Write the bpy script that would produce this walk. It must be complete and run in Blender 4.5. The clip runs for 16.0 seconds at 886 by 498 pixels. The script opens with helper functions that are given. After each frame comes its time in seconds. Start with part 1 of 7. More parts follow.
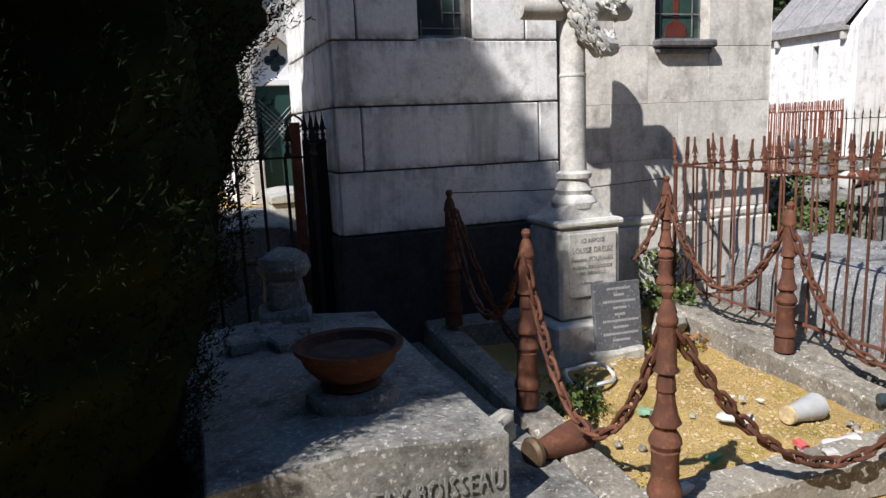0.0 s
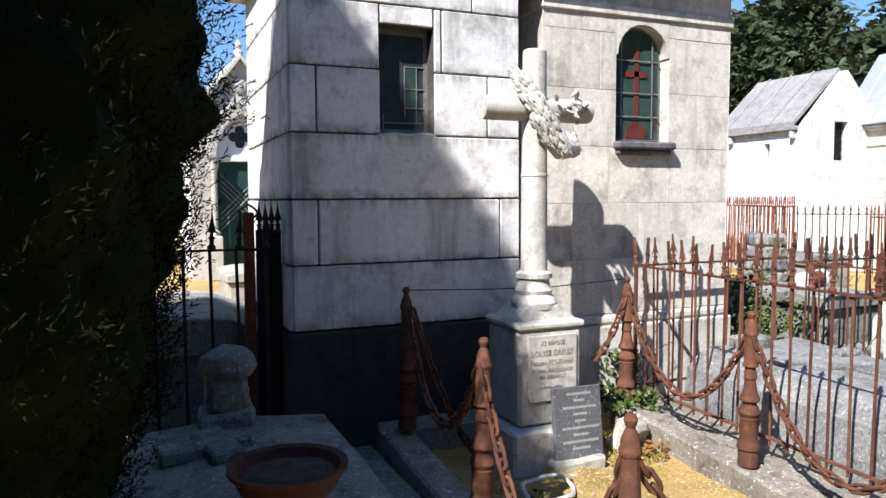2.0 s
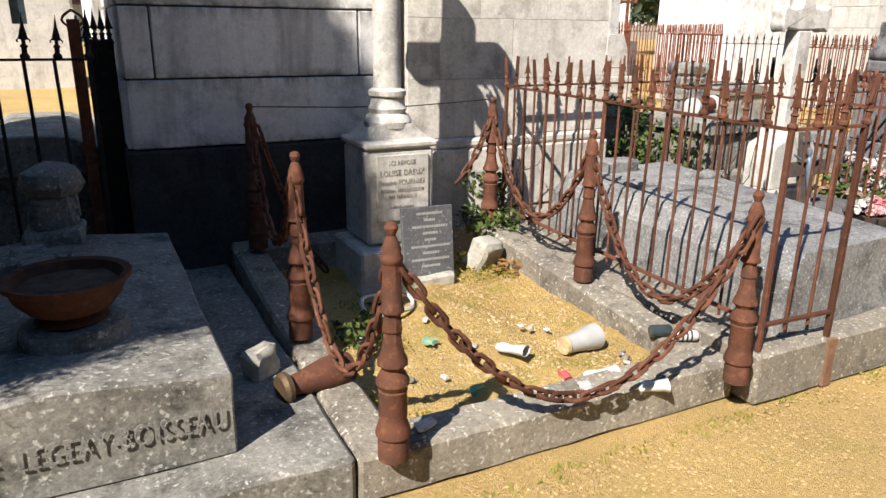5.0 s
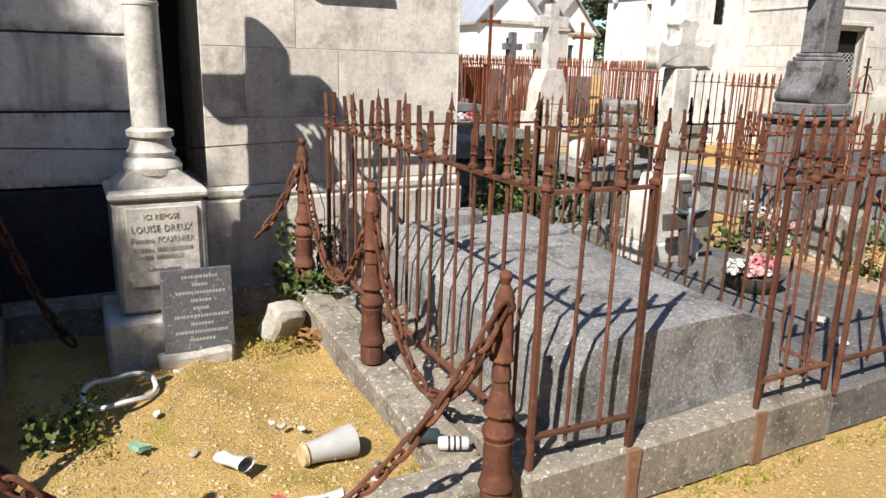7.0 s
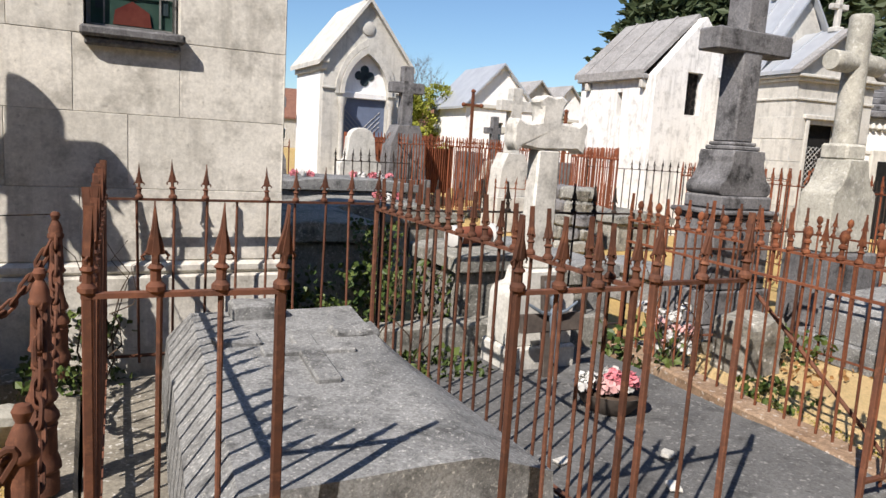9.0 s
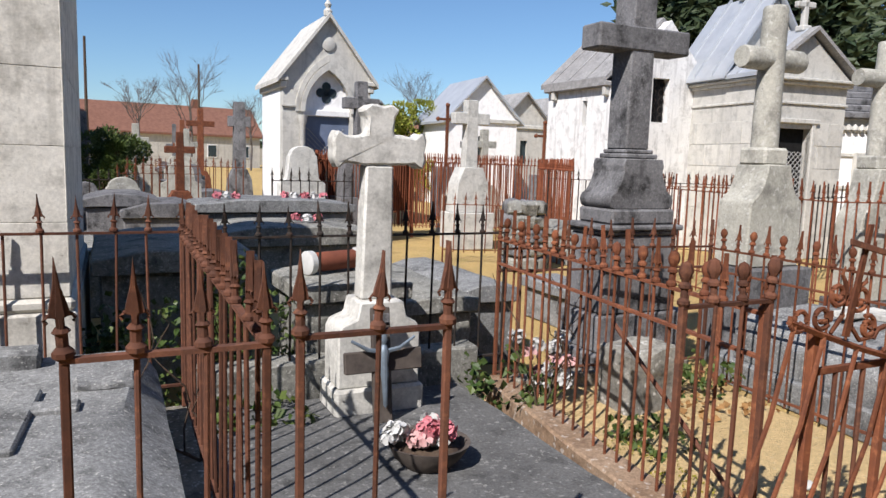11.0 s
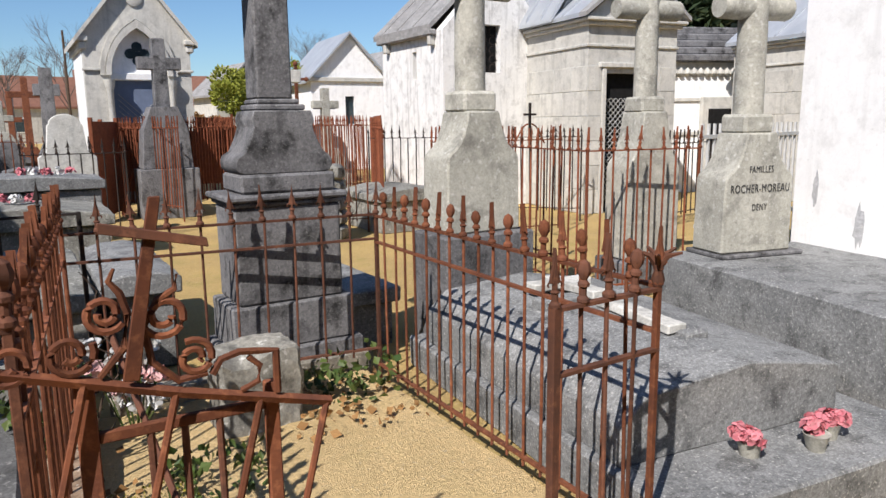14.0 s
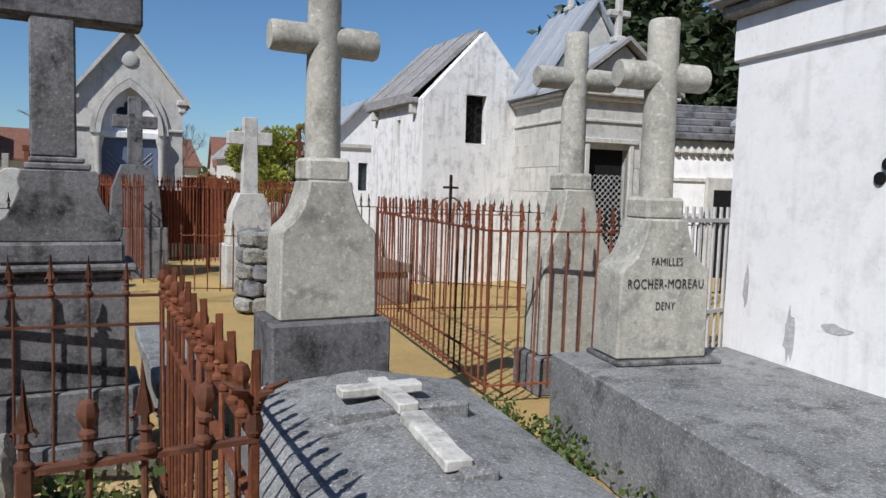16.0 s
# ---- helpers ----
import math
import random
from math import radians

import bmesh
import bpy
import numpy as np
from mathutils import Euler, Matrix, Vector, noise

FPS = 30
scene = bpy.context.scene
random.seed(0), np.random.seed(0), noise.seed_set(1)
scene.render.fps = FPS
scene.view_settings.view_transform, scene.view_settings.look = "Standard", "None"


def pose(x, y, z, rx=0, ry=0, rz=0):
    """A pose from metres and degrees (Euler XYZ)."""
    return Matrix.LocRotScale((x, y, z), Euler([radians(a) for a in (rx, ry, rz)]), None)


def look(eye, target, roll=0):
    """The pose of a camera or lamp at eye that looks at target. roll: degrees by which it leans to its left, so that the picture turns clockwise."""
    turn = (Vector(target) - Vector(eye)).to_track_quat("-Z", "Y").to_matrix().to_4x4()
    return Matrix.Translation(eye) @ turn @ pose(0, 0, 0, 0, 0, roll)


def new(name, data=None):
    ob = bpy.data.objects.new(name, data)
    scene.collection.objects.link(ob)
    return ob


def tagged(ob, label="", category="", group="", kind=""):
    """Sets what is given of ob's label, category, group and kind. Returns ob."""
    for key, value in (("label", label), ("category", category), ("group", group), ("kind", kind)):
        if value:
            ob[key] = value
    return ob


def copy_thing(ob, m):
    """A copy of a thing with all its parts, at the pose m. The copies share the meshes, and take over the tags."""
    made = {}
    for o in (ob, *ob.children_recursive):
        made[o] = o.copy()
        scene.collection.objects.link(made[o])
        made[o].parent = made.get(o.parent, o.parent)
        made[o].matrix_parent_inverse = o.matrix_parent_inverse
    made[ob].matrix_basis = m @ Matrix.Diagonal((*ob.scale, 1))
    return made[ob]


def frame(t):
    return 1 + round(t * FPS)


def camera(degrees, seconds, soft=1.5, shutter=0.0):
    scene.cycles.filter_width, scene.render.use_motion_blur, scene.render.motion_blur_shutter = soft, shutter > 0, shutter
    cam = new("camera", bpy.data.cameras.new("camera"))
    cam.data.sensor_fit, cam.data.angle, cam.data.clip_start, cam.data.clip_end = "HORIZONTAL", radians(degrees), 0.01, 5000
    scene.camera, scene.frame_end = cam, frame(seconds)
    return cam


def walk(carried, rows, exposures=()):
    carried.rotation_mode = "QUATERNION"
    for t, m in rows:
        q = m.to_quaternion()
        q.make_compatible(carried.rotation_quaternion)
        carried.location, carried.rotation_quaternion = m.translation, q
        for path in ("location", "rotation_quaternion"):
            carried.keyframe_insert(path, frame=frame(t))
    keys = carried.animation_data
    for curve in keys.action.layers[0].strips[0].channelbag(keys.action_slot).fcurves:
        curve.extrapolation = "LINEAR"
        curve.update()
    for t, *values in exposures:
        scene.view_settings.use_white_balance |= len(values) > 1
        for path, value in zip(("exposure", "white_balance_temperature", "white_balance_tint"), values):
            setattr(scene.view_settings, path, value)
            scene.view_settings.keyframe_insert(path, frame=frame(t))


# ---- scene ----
cam = camera(63.8, 16.0)
PATH = [
    (0, (0.065, -0.048, 1.51), (0.726, 1.807, 1.163), -2.3),
    (0.5, (0.06, 0.064, 1.571), (0.772, 1.894, 1.19), 2.0),
    (1, (0.109, 0.079, 1.562), (0.784, 1.927, 1.204), 1.8),
    (1.5, (0.124, 0.08, 1.583), (0.8, 1.946, 1.338), 0.8),
    (2, (0.144, 0.077, 1.615), (0.918, 1.916, 1.477), -0.3),
    (2.5, (0.148, 0.096, 1.65), (0.999, 1.902, 1.527), -1.1),
    (3, (0.163, 0.098, 1.617), (1.057, 1.855, 1.276), -0.9),
    (3.5, (0.237, 0.015, 1.576), (1.131, 1.73, 1.068), 0.3),
    (4, (0.368, -0.094, 1.536), (1.243, 1.599, 0.931), 0.5),
    (4.2, (0.411, -0.114, 1.522), (1.296, 1.57, 0.904), 0.5),
    (6.5, (1.519, -0.054, 1.548), (2.307, 1.709, 1.028), 1.1),
    (7, (1.849, 0.038, 1.54), (2.759, 1.744, 1.03), 1.6),
    (7.5, (2.206, 0.054, 1.529), (3.027, 1.833, 1.13), 4.3),
    (8, (2.512, 0.006, 1.539), (3.311, 1.791, 1.123), 2.8),
    (8.5, (2.828, 0.081, 1.535), (3.703, 1.846, 1.189), 4.3),
    (10.8, (4.114, 0.077, 1.572), (5.028, 1.839, 1.329), 0.9),
    (11, (4.262, 0.076, 1.584), (5.11, 1.869, 1.333), 1.8),
    (11.5, (4.578, 0.054, 1.571), (5.451, 1.827, 1.262), 0.7),
    (12, (4.936, 0.077, 1.563), (5.954, 1.769, 1.248), 1.8),
    (12.5, (5.281, 0.035, 1.523), (6.265, 1.747, 1.199), 1.1),
    (13, (5.617, 0.016, 1.533), (6.526, 1.743, 1.097), 1.5),
    (13.5, (5.977, 0.117, 1.547), (7.039, 1.762, 1.137), 0.9),
    (14, (6.291, 0.074, 1.555), (7.306, 1.761, 1.202), -0.7),
    (14.5, (6.674, 0.089, 1.575), (7.601, 1.814, 1.171), 1.8),
    (15, (7.032, 0.104, 1.574), (8.068, 1.776, 1.21), 2.4),
    (15.3, (7.207, 0.092, 1.589), (8.225, 1.785, 1.279), 1.0),
    (15.5, (7.346, 0.103, 1.597), (8.343, 1.815, 1.322), -0.1),
    (16, (7.674, 0.064, 1.583), (8.59, 1.835, 1.419), 1.7),
]
walk(cam, [(t, look(eye, target, roll)) for t, eye, target, roll in PATH],
     [(0.0, 0.46, 6350.0, 14.0), (0.6, 0.89, 6350.0, 14.0), (2.4, 0.91, 6300.0, 14.0), (3.0, 0.71, 6550.0, 14.0), (3.5, 0.72, 6750.0, 14.0), (4.2, 0.79, 6950.0, 14.0), (8.7, 0.55, 6900.0, 14.0), (10.8, 0.37, 6450.0, 14.0), (13.0, 0.35, 6650.0, 14.0), (14.5, 0.24, 6400.0, 13.0), (16.0, -0.06, 6150.0, 12.0)])

# ---------------------------------------------------------------- light
SUN_AZ, SUN_EL = math.atan2(-0.705, -0.47), radians(45)      # the sun stands behind the walker, to the left
sun_dir = Vector((math.sin(SUN_AZ) * math.cos(SUN_EL), math.cos(SUN_AZ) * math.cos(SUN_EL), math.sin(SUN_EL)))
sun = new("sun", bpy.data.lights.new("sun", "SUN"))
sun.data.energy, sun.data.angle, sun.data.color = 5.0, radians(0.55), (1.0, 0.965, 0.91)
sun.matrix_world = look(sun_dir * 30, (0, 0, 0))
world = bpy.data.worlds.new("sky")
scene.world = world
world.use_nodes = True
sky = world.node_tree.nodes.new("ShaderNodeTexSky")
sky.sky_type, sky.sun_disc, sky.sun_elevation, sky.sun_rotation = "NISHITA", False, SUN_EL, SUN_AZ
sky.air_density, sky.dust_density, sky.ozone_density = 1.0, 0.2, 2.5
back = world.node_tree.nodes["Background"]
back.inputs["Strength"].default_value = 0.066
tint = world.node_tree.nodes.new("ShaderNodeMix")
tint.data_type, tint.blend_type = "RGBA", "MULTIPLY"
tint.inputs[0].default_value, tint.inputs[7].default_value = 1.0, (0.95, 1.2, 1.4, 1)
world.node_tree.links.new(sky.outputs[0], tint.inputs[6])
world.node_tree.links.new(tint.outputs[2], back.inputs["Color"])

# ---------------------------------------------------------------- mesh tools
class Shape:
    """Collects points and faces of one mesh."""

    def __init__(self):
        self.v, self.f = [], []

    def add(self, pts, faces, m=None):
        n = len(self.v)
        self.v += [tuple(m @ Vector(p)) if m else tuple(p) for p in pts]
        self.f += [tuple(n + i for i in f) for f in faces]
        return self

    def box(self, x0, x1, y0, y1, z0, z1, c=0.0, m=None):
        """A box, its edges chamfered by c."""
        if c <= 0:
            p = [(x, y, z) for z in (z0, z1) for y in (y0, y1) for x in (x0, x1)]
            return self.add(p, [(0, 2, 3, 1), (4, 5, 7, 6), (0, 1, 5, 4), (2, 6, 7, 3), (0, 4, 6, 2), (1, 3, 7, 5)], m)
        bm = bmesh.new()
        bmesh.ops.create_cube(bm, size=1)
        for q in bm.verts:
            q.co = Vector(((x0 + x1) / 2 + q.co.x * (x1 - x0), (y0 + y1) / 2 + q.co.y * (y1 - y0), (z0 + z1) / 2 + q.co.z * (z1 - z0)))
        bmesh.ops.bevel(bm, geom=bm.edges[:], offset=min(c, 0.3 * min(x1 - x0, y1 - y0, z1 - z0)), segments=1, affect="EDGES")
        self.take(bm, m)
        return self

    def take(self, bm, m=None):
        bm.verts.index_update()
        self.add([q.co for q in bm.verts], [[q.index for q in f.verts] for f in bm.faces], m)
        bm.free()
        return self

    def prism(self, outline, d0, d1, axis="y", m=None, c=0.0):
        """An outline in two axes, drawn out along the third. For axis y the outline is in x, z."""
        def at(a, b, d):
            return {"y": (a, d, b), "x": (d, a, b), "z": (a, b, d)}[axis]
        n = len(outline)
        pts = [at(a, b, d0) for a, b in outline] + [at(a, b, d1) for a, b in outline]
        faces = [tuple(range(n)), tuple(range(2 * n - 1, n - 1, -1))]
        faces += [(i, n + i, n + (i + 1) % n, (i + 1) % n) for i in range(n)]
        bm = bmesh.new()
        vs = [bm.verts.new(p) for p in pts]
        for f in faces:
            bm.faces.new([vs[i] for i in f])
        bmesh.ops.recalc_face_normals(bm, faces=bm.faces)
        if c > 0:
            bmesh.ops.bevel(bm, geom=bm.edges[:], offset=c, segments=1, affect="EDGES")
        return self.take(bm, m)

    def lathe(self, profile, seg=16, m=None, flute=0.0):
        """Turned about z: profile is (radius, height) from the bottom up."""
        pts, faces, n = [], [], len(profile)
        for r, z in profile:
            for i in range(seg):
                a = 2 * math.pi * i / seg
                k = r * (1 + (flute if i % 2 else 0))
                pts.append((k * math.cos(a), k * math.sin(a), z))
        for j in range(n - 1):
            for i in range(seg):
                k = (i + 1) % seg
                faces.append((j * seg + i, j * seg + k, (j + 1) * seg + k, (j + 1) * seg + i))
        if profile[0][0] > 1e-4:
            faces.append(tuple(range(seg - 1, -1, -1)))
        if profile[-1][0] > 1e-4:
            faces.append(tuple((n - 1) * seg + i for i in range(seg)))
        return self.add(pts, faces, m)

    def rod(self, a, b, r0, r1=None, seg=8):
        a, b = Vector(a), Vector(b)
        d = b - a
        m = Matrix.Translation(a) @ d.to_track_quat("Z", "Y").to_matrix().to_4x4()
        return self.lathe([(r0, 0), (r0 if r1 is None else r1, d.length)], seg, m)

    def tube(self, line, r, seg=6, closed=False, taper=None):
        """A round bar along a line of points."""
        line = [Vector(p) for p in line]
        n, pts, faces = len(line), [], []
        for i, p in enumerate(line):
            q0 = line[(i - 1) % n] if closed or i else p
            q1 = line[(i + 1) % n] if closed or i < n - 1 else p
            t = (q1 - q0).normalized()
            u = t.cross(Vector((0.13, 0.29, 1) if abs(t.z) < 0.9 else (1, 0.2, 0.1))).normalized()
            w = t.cross(u)
            k = r * (taper[i] if taper else 1)
            pts += [p + k * (u * math.cos(2 * math.pi * j / seg) + w * math.sin(2 * math.pi * j / seg)) for j in range(seg)]
        for i in range(n if closed else n - 1):
            for j in range(seg):
                a, b, k = i * seg, ((i + 1) % n) * seg, (j + 1) % seg
                faces.append((a + j, a + k, b + k, b + j))
        if not closed:
            faces += [tuple(range(seg - 1, -1, -1)), tuple((n - 1) * seg + j for j in range(seg))]
        return self.add(pts, faces)

    def rough(self, cell, amount, scale=3.0, seed=0.0):
        """Cuts long edges and shifts the points, for old worn stone."""
        bm = bmesh.new()
        vs = [bm.verts.new(p) for p in self.v]
        for f in self.f:
            try:
                bm.faces.new([vs[i] for i in f])
            except ValueError:
                pass
        for _ in range(4):
            long = [e for e in bm.edges if e.calc_length() > cell]
            if not long or len(bm.verts) > 6000:
                break
            bmesh.ops.subdivide_edges(bm, edges=long, cuts=1, use_grid_fill=True)
        off = Vector((seed * 7.3, seed * 3.1, seed))
        for q in bm.verts:
            q.co += noise.noise_vector(q.co * scale + off) * amount + noise.noise_vector(q.co * scale * 5 + off) * amount * 0.4
        self.v, self.f = [], []
        return self.take(bm)

    def mesh(self, name, material, smooth=35):
        me = bpy.data.meshes.new(name)
        me.from_pydata(self.v, [], self.f)
        me.validate()
        if smooth:
            me.polygons.foreach_set("use_smooth", [True] * len(me.polygons))
            me.set_sharp_from_angle(angle=radians(smooth))
        me.materials.append(material)
        return me


def thing(name, at=(0, 0, 0), turn=0, label="", category="", group="", kind=""):
    ob = new(name)
    ob.matrix_world = pose(*at, 0, 0, turn)
    ob.empty_display_size = 0.1
    return tagged(ob, label, category, group, kind)


def part(name, shape, material, parent, label="", smooth=35, m=None):
    """One mesh under a thing or a part; shape may be a mesh that others share."""
    data = shape.mesh(name, material, smooth) if isinstance(shape, Shape) else shape
    ob = new(name, data)
    ob.parent = parent
    if m:
        ob.matrix_basis = m
    return tagged(ob, label)


def single(name, shape, material, label, category, at=(0, 0, 0), turn=0, group="", kind="", smooth=35, tilt=(0, 0)):
    """A thing that is one mesh."""
    ob = new(name, shape.mesh(name, material, smooth) if isinstance(shape, Shape) else shape)
    ob.matrix_world = pose(*at, tilt[0], tilt[1], turn)
    return tagged(ob, label, category, group, kind)


def lettering(name, text, size, material, parent, m, squeeze=1.0, depth=0.002, align="CENTER", label="", thin=0.0):
    cu = bpy.data.curves.new(name, "FONT")
    cu.body, cu.size, cu.extrude, cu.align_x, cu.resolution_u = text, size, depth, align, 3
    cu.offset, cu.space_character = -thin * size, 1.12
    tmp = new(name, cu)
    me = bpy.data.meshes.new_from_object(tmp.evaluated_get(bpy.context.evaluated_depsgraph_get()))
    bpy.data.objects.remove(tmp)
    me.transform(Matrix.Diagonal((squeeze, 1, 1, 1)))
    me.materials.clear()
    me.materials.append(material)
    ob = new(name, me)
    ob.parent, ob.matrix_basis = parent, m
    return tagged(ob, label)


FRONT = pose(0, 0, 0, 90, 0, 0)      # lays flat lettering upright, facing -y


# ---------------------------------------------------------------- materials
class Nodes:
    def __init__(self, name):
        self.m = bpy.data.materials.new(name)
        self.m.use_nodes = True
        self.t = self.m.node_tree
        self.out = self.t.nodes["Principled BSDF"]

    def node(self, kind, **values):
        n = self.t.nodes.new(kind)
        for k, v in values.items():
            n.inputs[k].default_value = v
        return n

    def link(self, a, b):
        self.t.links.new(a, b)

    def place(self, scale=(1, 1, 1)):
        c, info = self.node("ShaderNodeTexCoord"), self.node("ShaderNodeObjectInfo")
        mul = self.node("ShaderNodeMath")
        mul.operation, mul.inputs[1].default_value = "MULTIPLY", 37.0
        self.link(info.outputs["Random"], mul.inputs[0])
        add = self.node("ShaderNodeVectorMath")
        self.link(c.outputs["Object"], add.inputs[0])
        self.link(mul.outputs[0], add.inputs[1])
        mp = self.node("ShaderNodeMapping", Scale=scale)
        self.link(add.outputs[0], mp.inputs["Vector"])
        return mp.outputs[0], info.outputs["Random"]

    def noise(self, where, scale, detail=4.0, rough=0.6):
        n = self.node("ShaderNodeTexNoise", Scale=scale, Detail=detail, Roughness=rough)
        self.link(where, n.inputs["Vector"])
        return n.outputs["Fac"]

    def ramp(self, value, lo, hi):
        n = self.node("ShaderNodeMapRange")
        n.inputs["From Min"].default_value, n.inputs["From Max"].default_value = lo, hi
        self.link(value, n.inputs["Value"])
        return n.outputs[0]

    def scaled(self, value, k):
        n = self.node("ShaderNodeMath")
        n.operation, n.inputs[1].default_value = "MULTIPLY", k
        self.link(value, n.inputs[0])
        return n.outputs[0]

    def mix(self, fac, a, b, kind="MIX"):
        n = self.t.nodes.new("ShaderNodeMix")
        n.data_type, n.blend_type = "RGBA", kind
        for s, v in ((n.inputs[0], fac), (n.inputs[6], a), (n.inputs[7], b)):
            if isinstance(v, (int, float)):
                s.default_value = v
            elif isinstance(v, tuple):
                s.default_value = (*v, 1)
            else:
                self.link(v, s)
        return n.outputs[2]

    def done(self, colour, rough=0.85, bump=None, strength=0.3, metal=0.0, distance=0.01):
        if isinstance(colour, tuple):
            self.out.inputs["Base Color"].default_value = (*colour, 1)
        else:
            self.link(colour, self.out.inputs["Base Color"])
        self.out.inputs["Roughness"].default_value, self.out.inputs["Metallic"].default_value = rough, metal
        self.out.inputs["Specular IOR Level"].default_value = 0.15 if rough > 0.75 else 0.35
        if bump is not None:
            b = self.node("ShaderNodeBump", Strength=strength, Distance=distance)
            self.link(bump, b.inputs["Height"])
            self.link(b.outputs[0], self.out.inputs["Normal"])
        return self.m


def stone(name, light, mid, dark, stain=0.5, spots=0.4, spot_colour=(0.62, 0.61, 0.57), streak=0.3, grain=60, bump=0.5, rough=0.9, spot_size=28, speck=0.5, grime=0.0):
    """Weathered stone or render: soft clouds, dark stains, streaks down the face, lichen spots, grain."""
    n = Nodes(name)
    p, r = n.place()
    c = n.mix(n.ramp(n.noise(p, 1.7, 6, 0.65), 0.35, 0.65), mid, light)
    c = n.mix(n.scaled(n.ramp(n.noise(p, 5.5, 7, 0.7), 0.5, 0.68), stain), c, dark)
    q, _ = n.place((7, 7, 0.7))
    c = n.mix(n.scaled(n.ramp(n.noise(q, 1.2, 5, 0.6), 0.52, 0.75), streak), c, dark)
    c = n.mix(n.scaled(n.ramp(n.noise(p, spot_size, 3, 0.55), 0.6, 0.68), spots), c, spot_colour)
    c = n.mix(n.scaled(n.ramp(n.noise(p, spot_size * 0.8, 4, 0.6), 0.36, 0.28), 0.6 * stain), c, tuple(0.5 * v for v in dark))
    fine = n.noise(p, grain, 6, 0.75)
    c = n.mix(speck, c, n.mix(n.ramp(fine, 0.25, 0.75), (0.25, 0.25, 0.25), (1.7, 1.7, 1.7)), "MULTIPLY")
    c = n.mix(0.7 * stain * speck, c, n.mix(n.ramp(n.noise(p, 0.45 * grain, 4, 0.6), 0.3, 0.7), (0.15, 0.15, 0.15), (1.75, 1.75, 1.75)), "MULTIPLY")
    if grime:                       # black crust that has gathered along the bed joints of each block
        g = n.node("ShaderNodeSeparateXYZ")
        n.link(n.node("ShaderNodeTexCoord").outputs["Generated"], g.inputs[0])
        low = n.mix(1.0, n.ramp(g.outputs[2], 0.16, 0.0), n.ramp(n.noise(p, 9, 5, 0.7), 0.4, 0.62), "MULTIPLY")
        top = n.mix(1.0, n.ramp(g.outputs[2], 0.8, 1.0), n.ramp(n.noise(q, 2.2, 5, 0.7), 0.42, 0.66), "MULTIPLY")
        c = n.mix(n.scaled(low, grime), c, dark)
        c = n.mix(n.scaled(top, grime), c, dark)
    tone = n.ramp(r, -1.5, 2.2)
    c = n.mix(0.25, c, n.mix(tone, (0.2, 0.2, 0.2), (1.8, 1.8, 1.8)), "MULTIPLY")
    h = n.mix(0.5, fine, n.noise(p, 12, 5, 0.7))
    return n.done(c, rough, h, bump, distance=0.006)


def rust(name, a, b, c, metal=0.0):
    n = Nodes(name)
    p, r = n.place()
    col = n.mix(n.ramp(n.noise(p, 9, 6, 0.7), 0.35, 0.65), a, b)
    col = n.mix(n.ramp(n.noise(p, 26, 5, 0.7), 0.52, 0.72), col, c)
    col = n.mix(0.5, col, n.mix(r, (0.35, 0.35, 0.35), (1.5, 1.5, 1.5)), "MULTIPLY")
    return n.done(col, 0.82, n.noise(p, 90, 5, 0.7), 0.5, metal, 0.003)


def sand(name, a, b, c, moss=0.4):
    n = Nodes(name)
    p, r = n.place()
    col = n.mix(n.ramp(n.noise(p, 1.1, 6, 0.6), 0.35, 0.65), a, b)
    col = n.mix(n.scaled(n.ramp(n.noise(p, 3.3, 6, 0.7), 0.52, 0.66), moss), col, c)
    col = n.mix(n.scaled(n.ramp(n.noise(p, 38, 3, 0.6), 0.62, 0.7), 0.5), col, (0.5, 0.44, 0.33))
    col = n.mix(n.scaled(n.ramp(n.noise(p, 22, 4, 0.6), 0.36, 0.28), 0.5), col, (0.13, 0.09, 0.04))
    col = n.mix(0.5, col, n.mix(n.noise(p, 140, 4, 0.8), (0.2, 0.2, 0.2), (1.7, 1.7, 1.7)), "MULTIPLY")
    col = n.mix(0.3, col, n.mix(n.ramp(n.noise(p, 48, 5, 0.75), 0.3, 0.7), (0.35, 0.33, 0.3), (1.6, 1.6, 1.6)), "MULTIPLY")
    h = n.mix(0.5, n.noise(p, 16, 6, 0.75), n.noise(p, 75, 4, 0.8))
    return n.done(col, 0.95, h, 0.9, distance=0.03)


def leaf(name, a, b, rough=0.55):
    n = Nodes(name)
    p, r = n.place()
    g = n.node("ShaderNodeNewGeometry")
    col = n.mix(g.outputs["Random Per Island"], a, b)
    col = n.mix(0.4, col, n.mix(n.noise(p, 3, 3), (0.4, 0.4, 0.4), (1.5, 1.5, 1.5)), "MULTIPLY")
    m = n.done(col, rough)
    n.out.inputs["Specular IOR Level"].default_value = 0.05 if rough > 0.75 else 0.3
    return m


def plain(name, a, b, rough=0.6, metal=0.0, scale=12, bump=0.15):
    n = Nodes(name)
    p, r = n.place()
    col = n.mix(n.ramp(n.noise(p, scale, 5, 0.65), 0.35, 0.65), a, b)
    return n.done(col, rough, n.noise(p, scale * 5, 4), bump, metal, 0.004)


